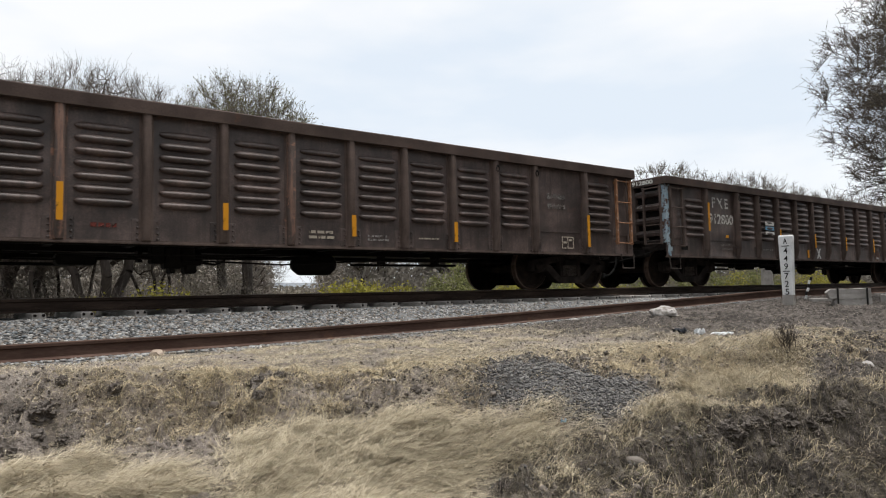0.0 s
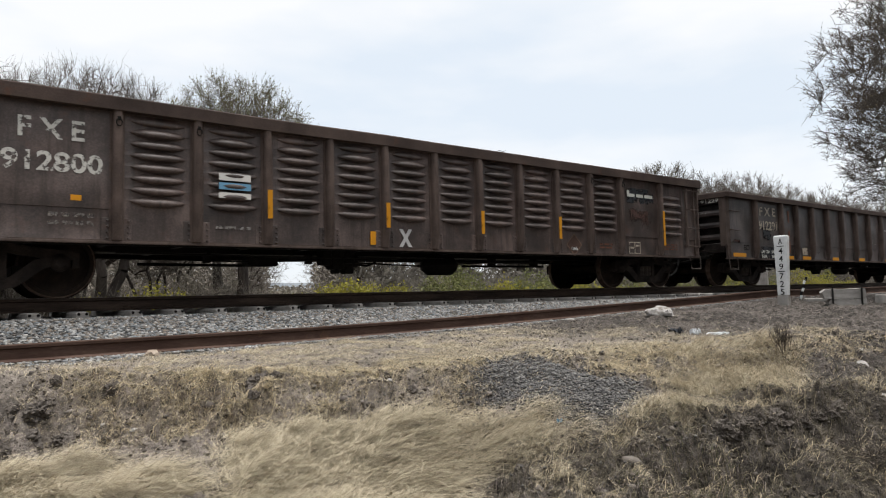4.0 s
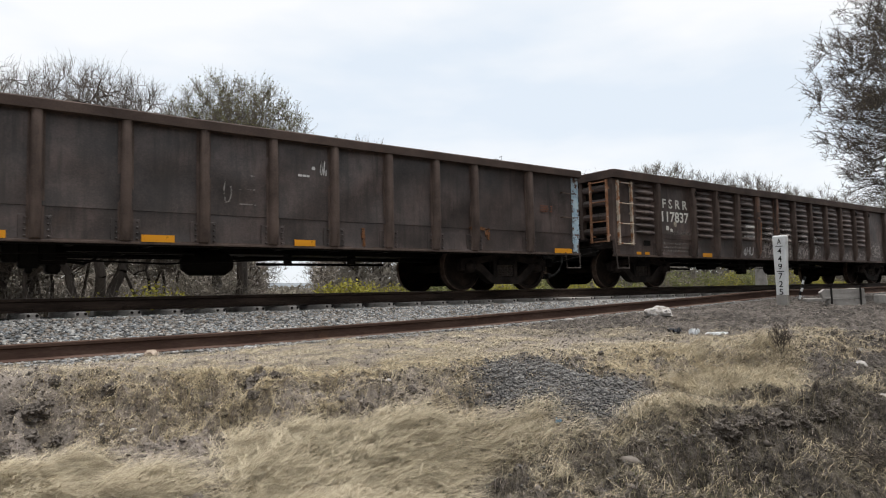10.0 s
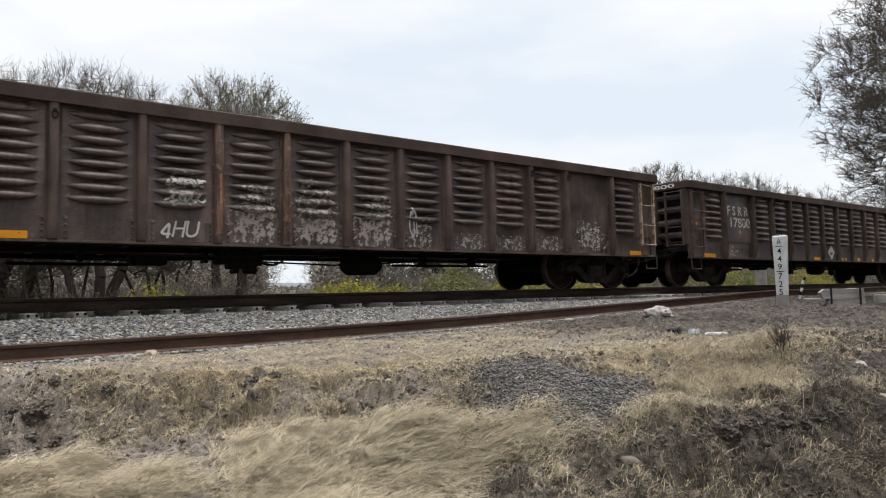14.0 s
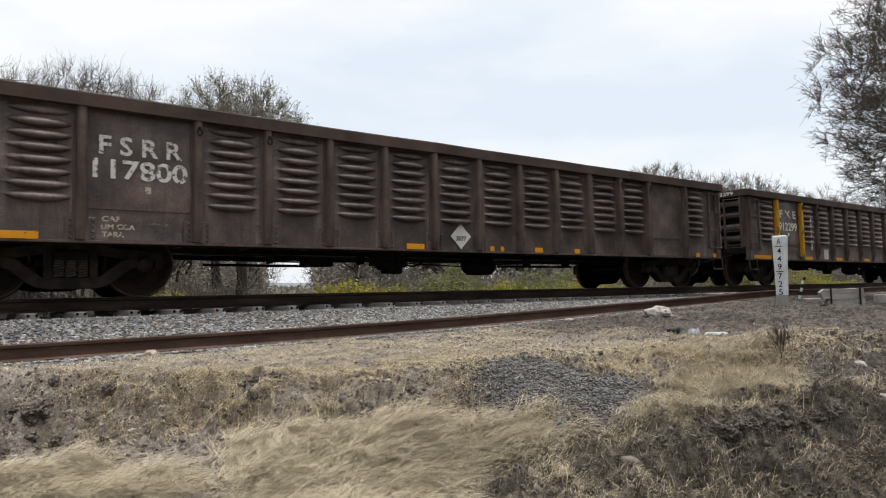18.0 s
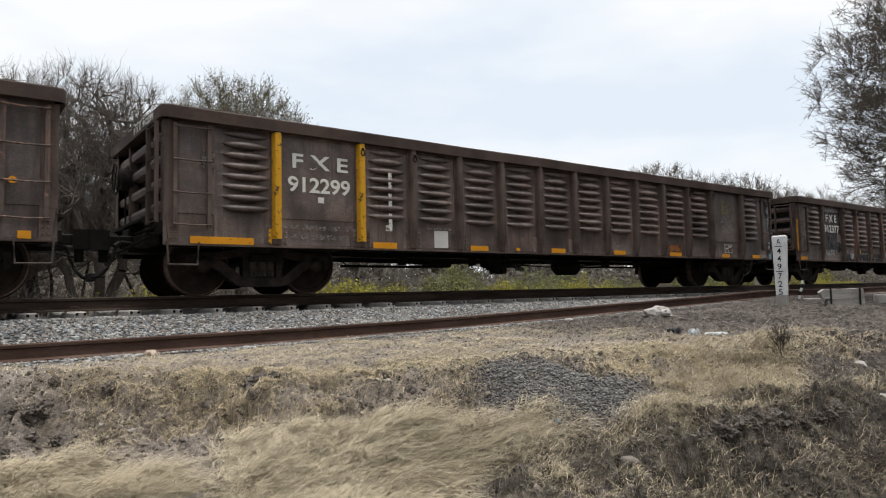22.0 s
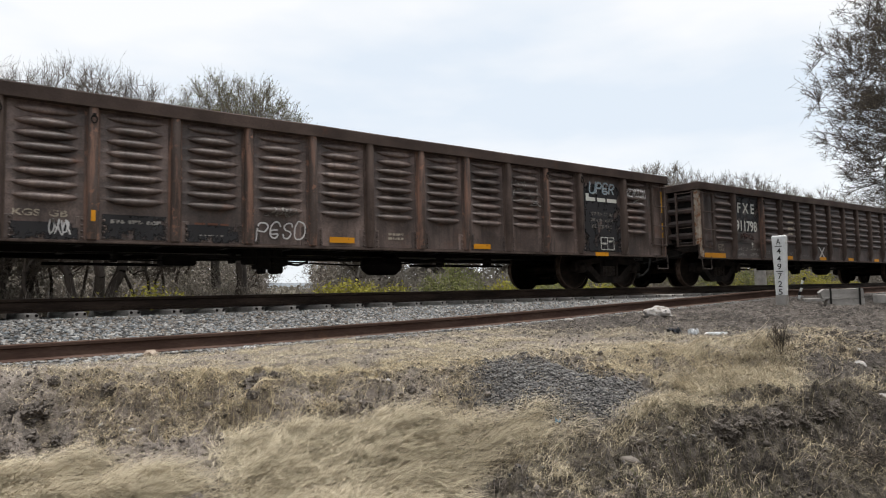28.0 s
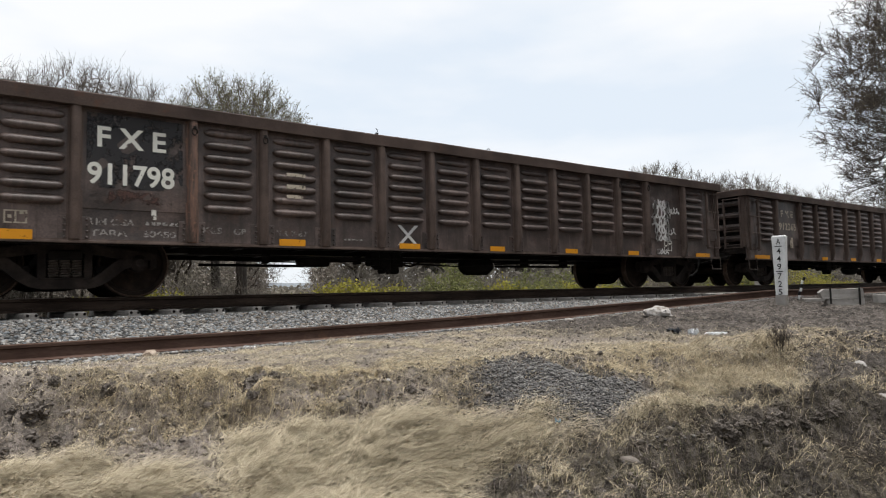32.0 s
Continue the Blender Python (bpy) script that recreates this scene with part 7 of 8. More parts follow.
def bush(label, x, y, wide, high, seed, leaf="bush_leaf", n=1500, size=0.07):
    """A shrub: stems from one foot and leaves in uneven clumps."""
    r = np.random.default_rng(seed)
    base = float(ground_z(x, y, False)) - 0.03
    root = thing("bush", label, "bush", m=pose(x, y, base), group="bushes behind the track")
    segs, tips = [], []
    for _ in range(26):
        a, o = r.random() * math.tau, math.sqrt(r.random()) * wide / 2
        tip = np.array([math.cos(a) * o, math.sin(a) * o, high * (0.45 + 0.55 * r.random()) * (1 - 0.35 * (2 * o / wide) ** 2)])
        m = tip * 0.5 + r.normal(size=3) * 0.06 + np.array([0, 0, 0.1])
        segs += [(0, 0, 0, *m, 0.018, 0.012), (*m, *tip, 0.012, 0.005)]
        tips += [tip, m * 0.4 + tip * 0.6]
        for _ in range(5):
            t2 = tip + r.normal(size=3) * 0.14 * high
            segs.append((*(m * 0.3 + tip * 0.7), *t2, 0.006, 0.003))
    part("stem", sticks_mesh("stem", segs, M["twig"]), root)
    tips = np.array(tips)
    i = r.integers(0, len(tips), n)
    p = tips[i] + r.normal(size=(n, 3)) * np.array([0.11, 0.11, 0.09]) * (0.6 + wide * 0.4)
    p[:, 2] = np.abs(p[:, 2])
    tagged(part("foliage", leaf_mesh("foliage", p, size, M[leaf], r), root), kind="stuff")


rb = random.Random(5)
for k in range(96):
    bx = -1 + 52 * (k + rb.uniform(-0.4, 0.4)) / 96
    by = rb.uniform(6.5, 12.5) if bx < 7.5 else rb.uniform(4.6, 8.0) + 0.05 * bx
    left = bx < 7.5
    if left and k % 2:
        continue
    if clearing(bx, by):
        continue
    kind = rb.choices(("scrub_leaf", "bush_leaf", "yellow_leaf"), (6, 2, 1.6) if left else (2, 3, 4))[0]
    word = {"scrub_leaf": "grey-brown dry scrub bush", "bush_leaf": "olive green bush in dry scrub", "yellow_leaf": "bright yellow-green bush in dry scrub"}[kind]
    bush(word, bx, by, rb.uniform(1.1, 2.4), (rb.uniform(1.4, 2.6) if left else rb.uniform(1.0, 2.0)) if kind != "yellow_leaf" else rb.uniform(0.8, 1.35), 100 + k, kind, 1500 if kind != "scrub_leaf" else 1400, 0.06 if kind != "scrub_leaf" else 0.045)

for k, (bx, by, bw, bh, kind) in enumerate(((8.6, 6.0, 1.5, 1.35, "yellow_leaf"), (9.6, 6.1, 1.7, 1.5, "yellow_leaf"), (11.0, 6.3, 1.4, 1.0, "yellow_leaf"), (13.2, 5.7, 1.8, 1.4, "bush_leaf"), (15.4, 6.0, 1.7, 1.25, "yellow_leaf"), (17.4, 6.4, 1.8, 1.3, "bush_leaf"), (19.9, 6.6, 2.2, 1.5, "yellow_leaf"), (22.5, 6.8, 2.2, 1.5, "bush_leaf"), (33.0, 7.5, 3.0, 1.8, "yellow_leaf"), (41.0, 8.0, 3.6, 2.0, "yellow_leaf"))):
    bush("bright yellow-green bush in dry scrub" if kind == "yellow_leaf" else "olive green bush in dry scrub", bx, by, bw, bh, 300 + k, kind, 2000, 0.06)

# thicket of thin dry stems behind the track
rt = np.random.default_rng(23)
tn = 26000
tx = rt.uniform(-4, 60, tn)
ty = rt.uniform(6.0, 18, tn) + np.clip(tx - 8, 0, 40) * 0.12
keep = ~clearing(tx, ty) & ((tx > 7) | (rt.random(tn) < 0.75))
tx, ty = tx[keep], ty[keep]
tn = len(tx)
tz = ground_z(tx, ty, False)
th = rt.uniform(0.3, 1.5, tn) * (0.5 + 0.8 * fbm(tx * 0.5, ty * 0.5, 90, 3)) * np.interp(tx, (6, 12), (1.15, 1.3))
dx, dy = rt.normal(size=tn) * 0.35, rt.normal(size=tn) * 0.35
mx_, my_ = tx + dx * 0.4 + rt.normal(size=tn) * 0.06, ty + dy * 0.4
segs = np.concatenate([np.stack([tx, ty, tz - 0.02, mx_, my_, tz + th * 0.5, np.full(tn, 0.006), np.full(tn, 0.004)], -1), np.stack([mx_, my_, tz + th * 0.5, tx + dx * th, ty + dy * th, tz + th, np.full(tn, 0.004), np.full(tn, 0.002)], -1)])
tagged(new("dry_thicket", sticks_mesh("dry_thicket", segs, M["twig"])), "thicket of thin grey-brown dry stems behind the track", "undergrowth", kind="stuff")

# tangled brush at the foot of the bare trees
bn = 36000
bx_, by_ = rt.uniform(-6, 16, bn), rt.uniform(11, 27, bn)
keep = ~clearing(bx_, by_) & (bx_ < 0.60 * (by_ + 10.9))
bx_, by_ = bx_[keep], by_[keep]
bn = len(bx_)
bz_ = ground_z(bx_, by_, False) + rt.random(bn) ** 1.2 * (1.2 + 2.6 * fbm(bx_ * 0.5, by_ * 0.5, 195, 3))
tagged(new("dry_brush", leaf_mesh("dry_brush", np.stack([bx_, by_, bz_], -1), 0.034, M["brush"], rt, 9.0)), "tangled grey-brown dry brush under the bare trees", "undergrowth", kind="stuff")

# low scrub across the end of the clearing
ln_ = 16000
lx_ = rt.uniform(16, 40, ln_)
ly_ = rt.uniform(36, 66, ln_)
lz_ = ground_z(lx_, ly_, False) + rt.random(ln_) * (0.4 + 2.2 * fbm(lx_ * 0.4, ly_ * 0.4, 191, 3))
tagged(new("low_scrub", leaf_mesh("low_scrub", np.stack([lx_, ly_, lz_], -1), 0.20, M["scrub_leaf"], rt)), "low grey-brown scrub in the open field", "undergrowth", kind="stuff")

# far scrub and woodland edge
fn = 170000
fx_, fy_ = rt.uniform(-6, 170, fn), rt.uniform(15, 42, fn)
keep = ~clearing(fx_, fy_)
fx_, fy_ = fx_[keep], fy_[keep]
fn = len(fx_)
fh = 2.4 + 4.6 * np.clip(fbm(fx_ * 0.22, fy_ * 0.22, 190, 4) - 0.22, 0, 1) * (0.6 + fy_ / 50) * np.where(fx_ < 0.41 * (fy_ + 10.9), 0.75, 1.0)
fz = ground_z(fx_, fy_, False) + rt.random(fn) * fh
tagged(new("far_scrub", leaf_mesh("far_scrub", np.stack([fx_, fy_, fz], -1), 0.105, M["far_brush"], rt)), "far grey-brown scrub along the field edge", "undergrowth", kind="stuff")

# dense grey brush along the field edge, thick enough to hide what lies behind it
for count, x0, x1, y0, y1, tall, size, name, label in ((70000, 12, 75, 10.5, 15.0, 2.3, 0.115, "grey_hedge", "dense grey-brown leafless hedge with olive shoots"), (30000, -8, 14, 25.0, 30.0, 5.2, 0.15, "grey_copse", "distant thicket of grey leafless brush")):
    hx_, hy_ = rt.uniform(x0, x1, count), rt.uniform(y0, y1, count)
    keep = ~clearing(hx_, hy_) & (hx_ < 0.40 * (hy_ + 10.9) if x0 < 0 else hx_ > 0.52 * (hy_ + 10.9)) & (rt.random(count) < 0.25 + 1.1 * smooth(0.30, 0.55, fbm(hx_ * 0.9, hy_ * 0.9, 197, 3)))
    hx_, hy_ = hx_[keep], hy_[keep]
    hz_ = ground_z(hx_, hy_, False) + rt.random(len(hx_)) * tall * (0.45 + 0.9 * fbm(hx_ * 0.7, hy_ * 0.7, 198, 3))
    tagged(new(name, leaf_mesh(name, np.stack([hx_, hy_, hz_], -1), size, M["far_brush"], rt, 2.4)), label, "undergrowth", kind="stuff")

# ---- small things beside the track ----
def at_ground(x, y, dz=0.0):
    return float(ground_z(x, y)) + dz


def rough_stone(seed, rx, ry, rz, sub=3):
    bm = bmesh.new()
    bmesh.ops.create_icosphere(bm, subdivisions=sub, radius=1.0)
    for v in bm.verts:
        n = v.co.normalized()
        f = 1 + 0.42 * noise.noise(n * 1.3 + Vector((seed, 0, 0))) + 0.24 * noise.noise(n * 3.4 + Vector((0, seed, 0))) + 0.10 * noise.noise(n * 9 + Vector((seed, 0, 0)))
        v.co = Vector((n.x * rx, n.y * ry, n.z * rz)) * f
        v.co.z = max(v.co.z, -rz * 0.45)
    return bm


def kilometre_post():
    x, y = 12.94, -4.53
    root = thing("kilometre_post", "white painted concrete kilometre post with black vertical lettering", "milepost", m=pose(x, y, at_ground(x, y) - 0.06, 0, 0.4, -84))
    bm = bmesh.new()
    prof = [(0.0, 0.092, 0.055), (0.30, 0.094, 0.055), (1.28, 0.124, 0.062), (1.36, 0.124, 0.062), (1.385, 0.108, 0.05)]
    rings = [[bm.verts.new((sx * w, sy * d, z)) for sx, sy in ((-1, -1), (1, -1), (1, 1), (-1, 1))] for z, w, d in prof]
    for a, b in zip(rings, rings[1:]):
        for k in range(4):
            bm.faces.new((a[k], a[(k + 1) % 4], b[(k + 1) % 4], b[k]))
    bm.faces.new(rings[0][::-1])
    bm.faces.new(rings[-1])
    bmesh.ops.bevel(bm, geom=[e for e in bm.edges if abs(e.verts[0].co.z - e.verts[1].co.z) > 0.1], offset=0.008, segments=1, affect="EDGES")
    part("post", bm, root, mat=M["sign_white"])
    bm = bmesh.new()
    box_bm(bm, -0.096, 0.096, -0.06, 0.06, 0.0, 0.24)
    part("foot", bm, root, "bare grey concrete foot", mat=M["concrete"])
    z = 1.27
    for ch in ("A", "-", "4", "4", "9", "-", "7", "2", "5"):
        if ch == "-":
            bm = bmesh.new()
            box_bm(bm, -0.066, 0.066, -0.0035, 0, -0.007, 0.007)
            part("line", bm, root, "black painted line", m=pose(0, -0.0635, z + 0.055), mat=M["sign_black"])
            z -= 0.035
        else:
            part("character", text_mesh(ch, 0.074, 0.112, M["sign_black"], bold=0.004), root, "black painted character " + ch, m=pose(0, -0.0605, z))
            z -= 0.150


kilometre_post()


def pillar_mesh():
    """A worn concrete pillar: square, tapering, with a chamfered cap."""
    bm = bmesh.new()
    rings = [[bm.verts.new((sx_ * r_, sy_ * r_, z)) for sx_, sy_ in ((-1, -1), (1, -1), (1, 1), (-1, 1))] for r_, z in ((0.23, -0.05), (0.22, 0.25), (0.19, 1.62), (0.22, 1.66), (0.22, 1.74), (0.17, 1.79))]
    for a, b in zip(rings, rings[1:]):
        for k in range(4):
            bm.faces.new((a[k], a[(k + 1) % 4], b[(k + 1) % 4], b[k]))
    bm.faces.new(rings[-1])
    return bm_mesh("concrete_pillar", bm, M["concrete"])


thing("concrete_pillar", "pale worn concrete pillar standing beyond the track", "pillar", pillar_mesh(), m=pose(26.9, 3.2, float(ground_z(26.9, 3.2, False)), 0, 0, 20))


def striped_marker():
    x, y = 15.3, -3.70
    root = thing("marker_stake", "short leaning black and white striped stake", "stake", m=pose(x, y, at_ground(x, y) - 0.03, 0, 16, -50))
    for k in range(7):
        bm = bmesh.new()
        o = 0.010 * math.sin(2.3 * k)
        box_bm(bm, o - 0.024, o + 0.024, -0.014, 0.014, k * 0.085, (k + 1) * 0.085, 0.006)
        part("band", bm, root, mat=M["sign_white" if k % 2 else "sign_black"])


striped_marker()


def beam(label, x, y, length, w, h, rz, dz=0.0, rx=0, ry=0):
    bm = bmesh.new()
    box_bm(bm, -length / 2, length / 2, -w / 2, w / 2, 0, h, 0.015)
    for v in bm.verts:
        v.co += Vector((0.012, 0.012, 0.01)) * noise.noise(v.co * 5 + Vector((x, y, 0)))
    thing("concrete_beam", label, "concrete block", bm_mesh("concrete_beam", bm, M["concrete"]), m=pose(x, y, at_ground(x, y, dz) - 0.02, rx, ry, rz), group="concrete pieces by the track")


def strapped_block():
    x, y = 13.28, -5.45
    root = thing("concrete_block", "stacked grey concrete slabs held by two black steel straps", "concrete block", m=pose(x, y, at_ground(x, y) - 0.02, 0, 0, -58))
    for x0, x1, d, z0, z1, cut in ((-0.26, 0.34, 0.32, 0.0, 0.15, 0.02), (-0.37, 0.33, 0.34, 0.155, 0.33, 0.04)):
        bm = bmesh.new()
        prism_bm(bm, [(x0 + cut, z0), (x1 - cut * 0.4, z0), (x1, z0 + 0.4 * (z1 - z0)), (x1 - 0.01, z1), (x0 + cut * 1.6, z1 - 0.005), (x0, z0 + 0.65 * (z1 - z0))], -d / 2, d / 2)
        bmesh.ops.subdivide_edges(bm, edges=bm.edges[:], cuts=3, use_grid_fill=True)
        for v in bm.verts:
            v.co += Vector((0.014, 0.014, 0.016)) * noise.noise(v.co * 7 + Vector((z1, 0, 0)))
        part("slab", bm, root, mat=M["concrete"])
    for s in (-0.20, 0.26):
        bm = bmesh.new()
        box_bm(bm, s - 0.015, s + 0.015, -0.195, -0.182, -0.02, 0.355)
        box_bm(bm, s - 0.015, s + 0.015, -0.19, 0.19, 0.343, 0.350)
        part("strap", bm, root, mat=M["strap"])


strapped_block()
beam("broken grey concrete beam lying on the ground", 14.3, -4.75, 0.85, 0.22, 0.16, -50)
beam("grey concrete beam lying on the ground", 14.6, -5.95, 0.9, 0.24, 0.17, -40, 0.02)
beam("flat grey concrete piece lying on the ground", 15.6, -6.3, 1.2, 0.3, 0.16, -62)

thing("white_boulder", "pale pitted limestone boulder beside the loose rail", "stone", bm_mesh("white_boulder", rough_stone(3.3, 0.215, 0.155, 0.112), M["limestone"], 50), m=pose(9.35, -4.29, at_ground(9.35, -4.29, 0.055), 0, 0, -30))
for k, (x, y, s, mat, word) in enumerate(((1.84, -3.14, 0.06, "tan_stone", "small tan stone beside the loose rail"), (6.02, -8.72, 0.055, "limestone", "small pale stone on dark soil"), (6.9, -8.2, 0.05, "limestone", "small pale stone on dark soil"), (6.3, -7.86, 0.035, "tan_stone", "small tan stone in the grass"), (1.02, -5.16, 0.026, "limestone", "small pale stone on the bank"), (1.18, -5.40, 0.022, "limestone", "small pale stone on the bank"), (3.05, -6.05, 0.025, "limestone", "small pale stone on the bank"), (6.65, -3.35, 0.05, "limestone", "pale stone beside the loose rail"), (8.3, -3.3, 0.06, "limestone", "pale stone beside the loose rail"))):
    thing("stone", word, "stone", bm_mesh("stone", rough_stone(5.1 + k, s * 1.2, s, s * 0.8, 2), M[mat], 50), m=pose(x, y, at_ground(x, y, s * 0.3), 0, 0, 37 * k), group="loose pale stones")

def crumpled(label, x, y, w, d, h, mat, seed, rz=0, dz=0.0):
    """A crumpled sheet of litter."""
    bm = bmesh.new()
    n = 7
    g = [[bm.verts.new((w * (i / n - 0.5), d * (j / n - 0.5), h * (0.5 + noise.noise(Vector((i * 0.9, j * 0.9, seed)))))) for i in range(n + 1)] for j in range(n + 1)]
    for j in range(n):
        for i in range(n):
            bm.faces.new((g[j][i], g[j][i + 1], g[j + 1][i + 1], g[j + 1][i]))
    bmesh.ops.solidify(bm, geom=bm.faces[:], thickness=0.003)
    thing("litter", label, "litter", bm_mesh("litter", bm, M[mat]), m=pose(x, y, at_ground(x, y, dz), 0, 0, rz), group="litter on the ground")


crumpled("crumpled white plastic scrap on dry earth", 7.37, -6.18, 0.11, 0.09, 0.08, "litter_white", 1.5)
crumpled("flattened white plastic bag on dry earth", 7.33, -6.50, 0.24, 0.10, 0.035, "litter_white", 4.5, -35, 0.012)
crumpled("dark crumpled plastic scrap on dry earth", 7.36, -5.92, 0.22, 0.14, 0.07, "litter_dark", 7.5, 20)
crumpled("white paper scrap beside the loose rail", 2.98, -3.07, 0.14, 0.06, 0.03, "litter_white", 9.5, 12)
crumpled("white paper scrap on dark soil", 7.6, -7.9, 0.10, 0.07, 0.05, "litter_white", 11.5, 12)
crumpled("faded blue plastic scrap in the grass", 3.45, -7.62, 0.06, 0.04, 0.03, "blue", 13.5, 40)


def dead_shrub(label, x, y, high, wide, seed, lean=(0, 0)):
    segs = [s for l in grow(seed, (9, 6, 4), 0.05, 0.2, 0.2, 0.7, 0.55) for s in l]
    s = np.array(segs)
    top = s[:, [2, 5]].max()
    s[:, 0:6] *= np.array([wide / 1.6, wide / 1.6, high / top] * 2)
    s[:, 6:8] = np.clip(s[:, 6:8] * 0.12, 0.0018, 0.006)
    thing("dead_shrub", label, "shrub", sticks_mesh("dead_shrub", s, M["dark_twig"], 3), m=pose(x, y, at_ground(x, y, -0.01), lean[0], lean[1], 0))


dead_shrub("small leafless dark shrub in dry grass", 6.35, -7.75, 0.56, 0.22, 3)
dead_shrub("tangle of dead dark twigs on the soil", 5.05, -9.0, 0.26, 0.6, 4)
dead_shrub("tangle of dead dark twigs on the soil", 4.5, -9.05, 0.16, 0.5, 6)

# ---- grass ----
def blades(name, x, y, length, azimuth, lean0, lean1, width, mat, rng, curl=0.5, heap=0.0):
    """Bent tapering blades, joined; lean: radians from upright at the foot and at the tip."""
    n = len(x)
    z = ground_z(x, y) - 0.008 + heap
    p = np.stack([x, y, z], -1)
    az = azimuth
    cross = az + math.pi / 2 + rng.normal(size=n) * 0.5
    side = np.stack([np.cos(cross), np.sin(cross), np.zeros(n)], -1)
    rows = []
    turn = curl * rng.normal(size=n) * 0.55
    for k in range(4):
        w = width * (1.0, 0.9, 0.6, 0.0)[k]
        if k < 3:
            rows += [p - side * (w / 2)[:, None], p + side * (w / 2)[:, None]]
        else:
            rows.append(p)
        th = lean0 + (lean1 - lean0) * (k / 2.0)
        a2 = az + turn * k + curl * rng.normal(size=n) * 0.15
        p = p + np.stack([np.cos(a2) * np.sin(th), np.sin(a2) * np.sin(th), np.cos(th)], -1) * (length / 3)[:, None]
        if k < 3:
            p[:, 2] = np.maximum(p[:, 2], ground_z(p[:, 0], p[:, 1]) + 0.004)
    co = np.stack(rows, 1)
    f = np.array([0, 1, 3, 2, 2, 3, 5, 4, 4, 5, 6])
    loops = (f[None] + 7 * np.arange(n)[:, None]).reshape(-1)
    starts = (np.array([0, 4, 8])[None] + 11 * np.arange(n)[:, None]).reshape(-1)
    return mesh_np(name, co.reshape(-1, 3), loops, starts, mat)


def pick(rng, n, x0, x1, y0, y1, density):
    """Places in the plan by a density function, 0 to 1."""
    x, y = rng.uniform(x0, x1, n), rng.uniform(y0, y1, n)
    keep = rng.random(n) < density(x, y)
    return x[keep], y[keep]


rg = np.random.default_rng(99)
# long combed straw in the hollow, in clumps that lie one way
cx, cy = pick(rg, 7000, -1.6, 4.2, -8.3, -5.0, lambda a, b: np.clip(long_grass(a, b) * 1.4, 0, 1) * (0.25 + 0.75 * smooth(0.30, 0.56, fbm(a * 3.2, b * 3.2, 12, 3))))
per = 62
x = np.repeat(cx, per) + rg.normal(size=len(cx) * per) * 0.05
y = np.repeat(cy, per) + rg.normal(size=len(cx) * per) * 0.05
flow = -0.60 + 1.5 * (np.repeat(fbm(cx * 1.1, cy * 1.1, 17, 3), per) - 0.47) * 2 + np.repeat(rg.normal(size=len(cx)), per) * 0.38
ln = np.repeat(rg.uniform(0.15, 0.36, len(cx)), per) * rg.uniform(0.5, 1.15, len(x))
tagged(new("long_dry_grass", blades("long_dry_grass", x, y, ln, flow + rg.normal(size=len(x)) * 0.62, rg.uniform(1.05, 1.55, len(x)), rg.uniform(1.45, 1.95, len(x)), rg.uniform(0.0022, 0.0046, len(x)), M["straw"], rg, 0.55, rg.random(len(x)) ** 2 * 0.11)),
       "long pale straw-coloured dead grass swept over in the hollow", "grass", kind="stuff")
# tussocks further along the bank
cx, cy = pick(rg, 4200, 3.4, 7.6, -8.4, -6.7, lambda a, b: tussock_grass(a, b) * (0.3 + 0.7 * smooth(0.35, 0.6, fbm(a * 3.0, b * 3.0, 201, 3))))
per = 44
x = np.repeat(cx, per) + rg.normal(size=len(cx) * per) * 0.05
y = np.repeat(cy, per) + rg.normal(size=len(cx) * per) * 0.05
flow = np.repeat(-2.5 + rg.normal(size=len(cx)) * 0.4 + np.where(cy > -7.4, 1.2, 0.0), per)
stand = np.repeat(np.where(cy > -7.5, rg.uniform(0.6, 1.2, len(cx)), rg.uniform(0.8, 1.35, len(cx))), per)
ln = np.repeat(rg.uniform(0.13, 0.29, len(cx)), per) * rg.uniform(0.5, 1.15, len(x))
tagged(new("dry_grass_tussocks", blades("dry_grass_tussocks", x, y, ln, flow + rg.normal(size=len(x)) * 0.6, stand + rg.uniform(-0.15, 0.3, len(x)), stand + rg.uniform(0.5, 1.1, len(x)), rg.uniform(0.0018, 0.0034, len(x)), M["straw"], rg, 0.8, rg.random(len(x)) ** 2 * 0.05)),
       "tussocks of pale dead grass on the bank", "grass", kind="stuff")
# matted short grass beside the rail
x, y = pick(rg, 420000, -1.5, 10.0, -7.4, -3.0, lambda a, b: short_grass(a, b) * (0.08 + 0.92 * smooth(0.40, 0.55, fbm(a * 3.4, b * 3.4, 61, 4))))
tagged(new("matted_dry_grass", blades("matted_dry_grass", x, y, rg.uniform(0.03, 0.12, len(x)), -0.6 + rg.normal(size=len(x)) * 1.5, rg.uniform(0.9, 1.5, len(x)), rg.uniform(1.3, 2.0, len(x)), rg.uniform(0.0020, 0.0042, len(x)), M["straw"], rg, 1.2, rg.random(len(x)) ** 3 * 0.03)),
       "short matted straw-coloured grass between rail and bank", "grass", kind="stuff")
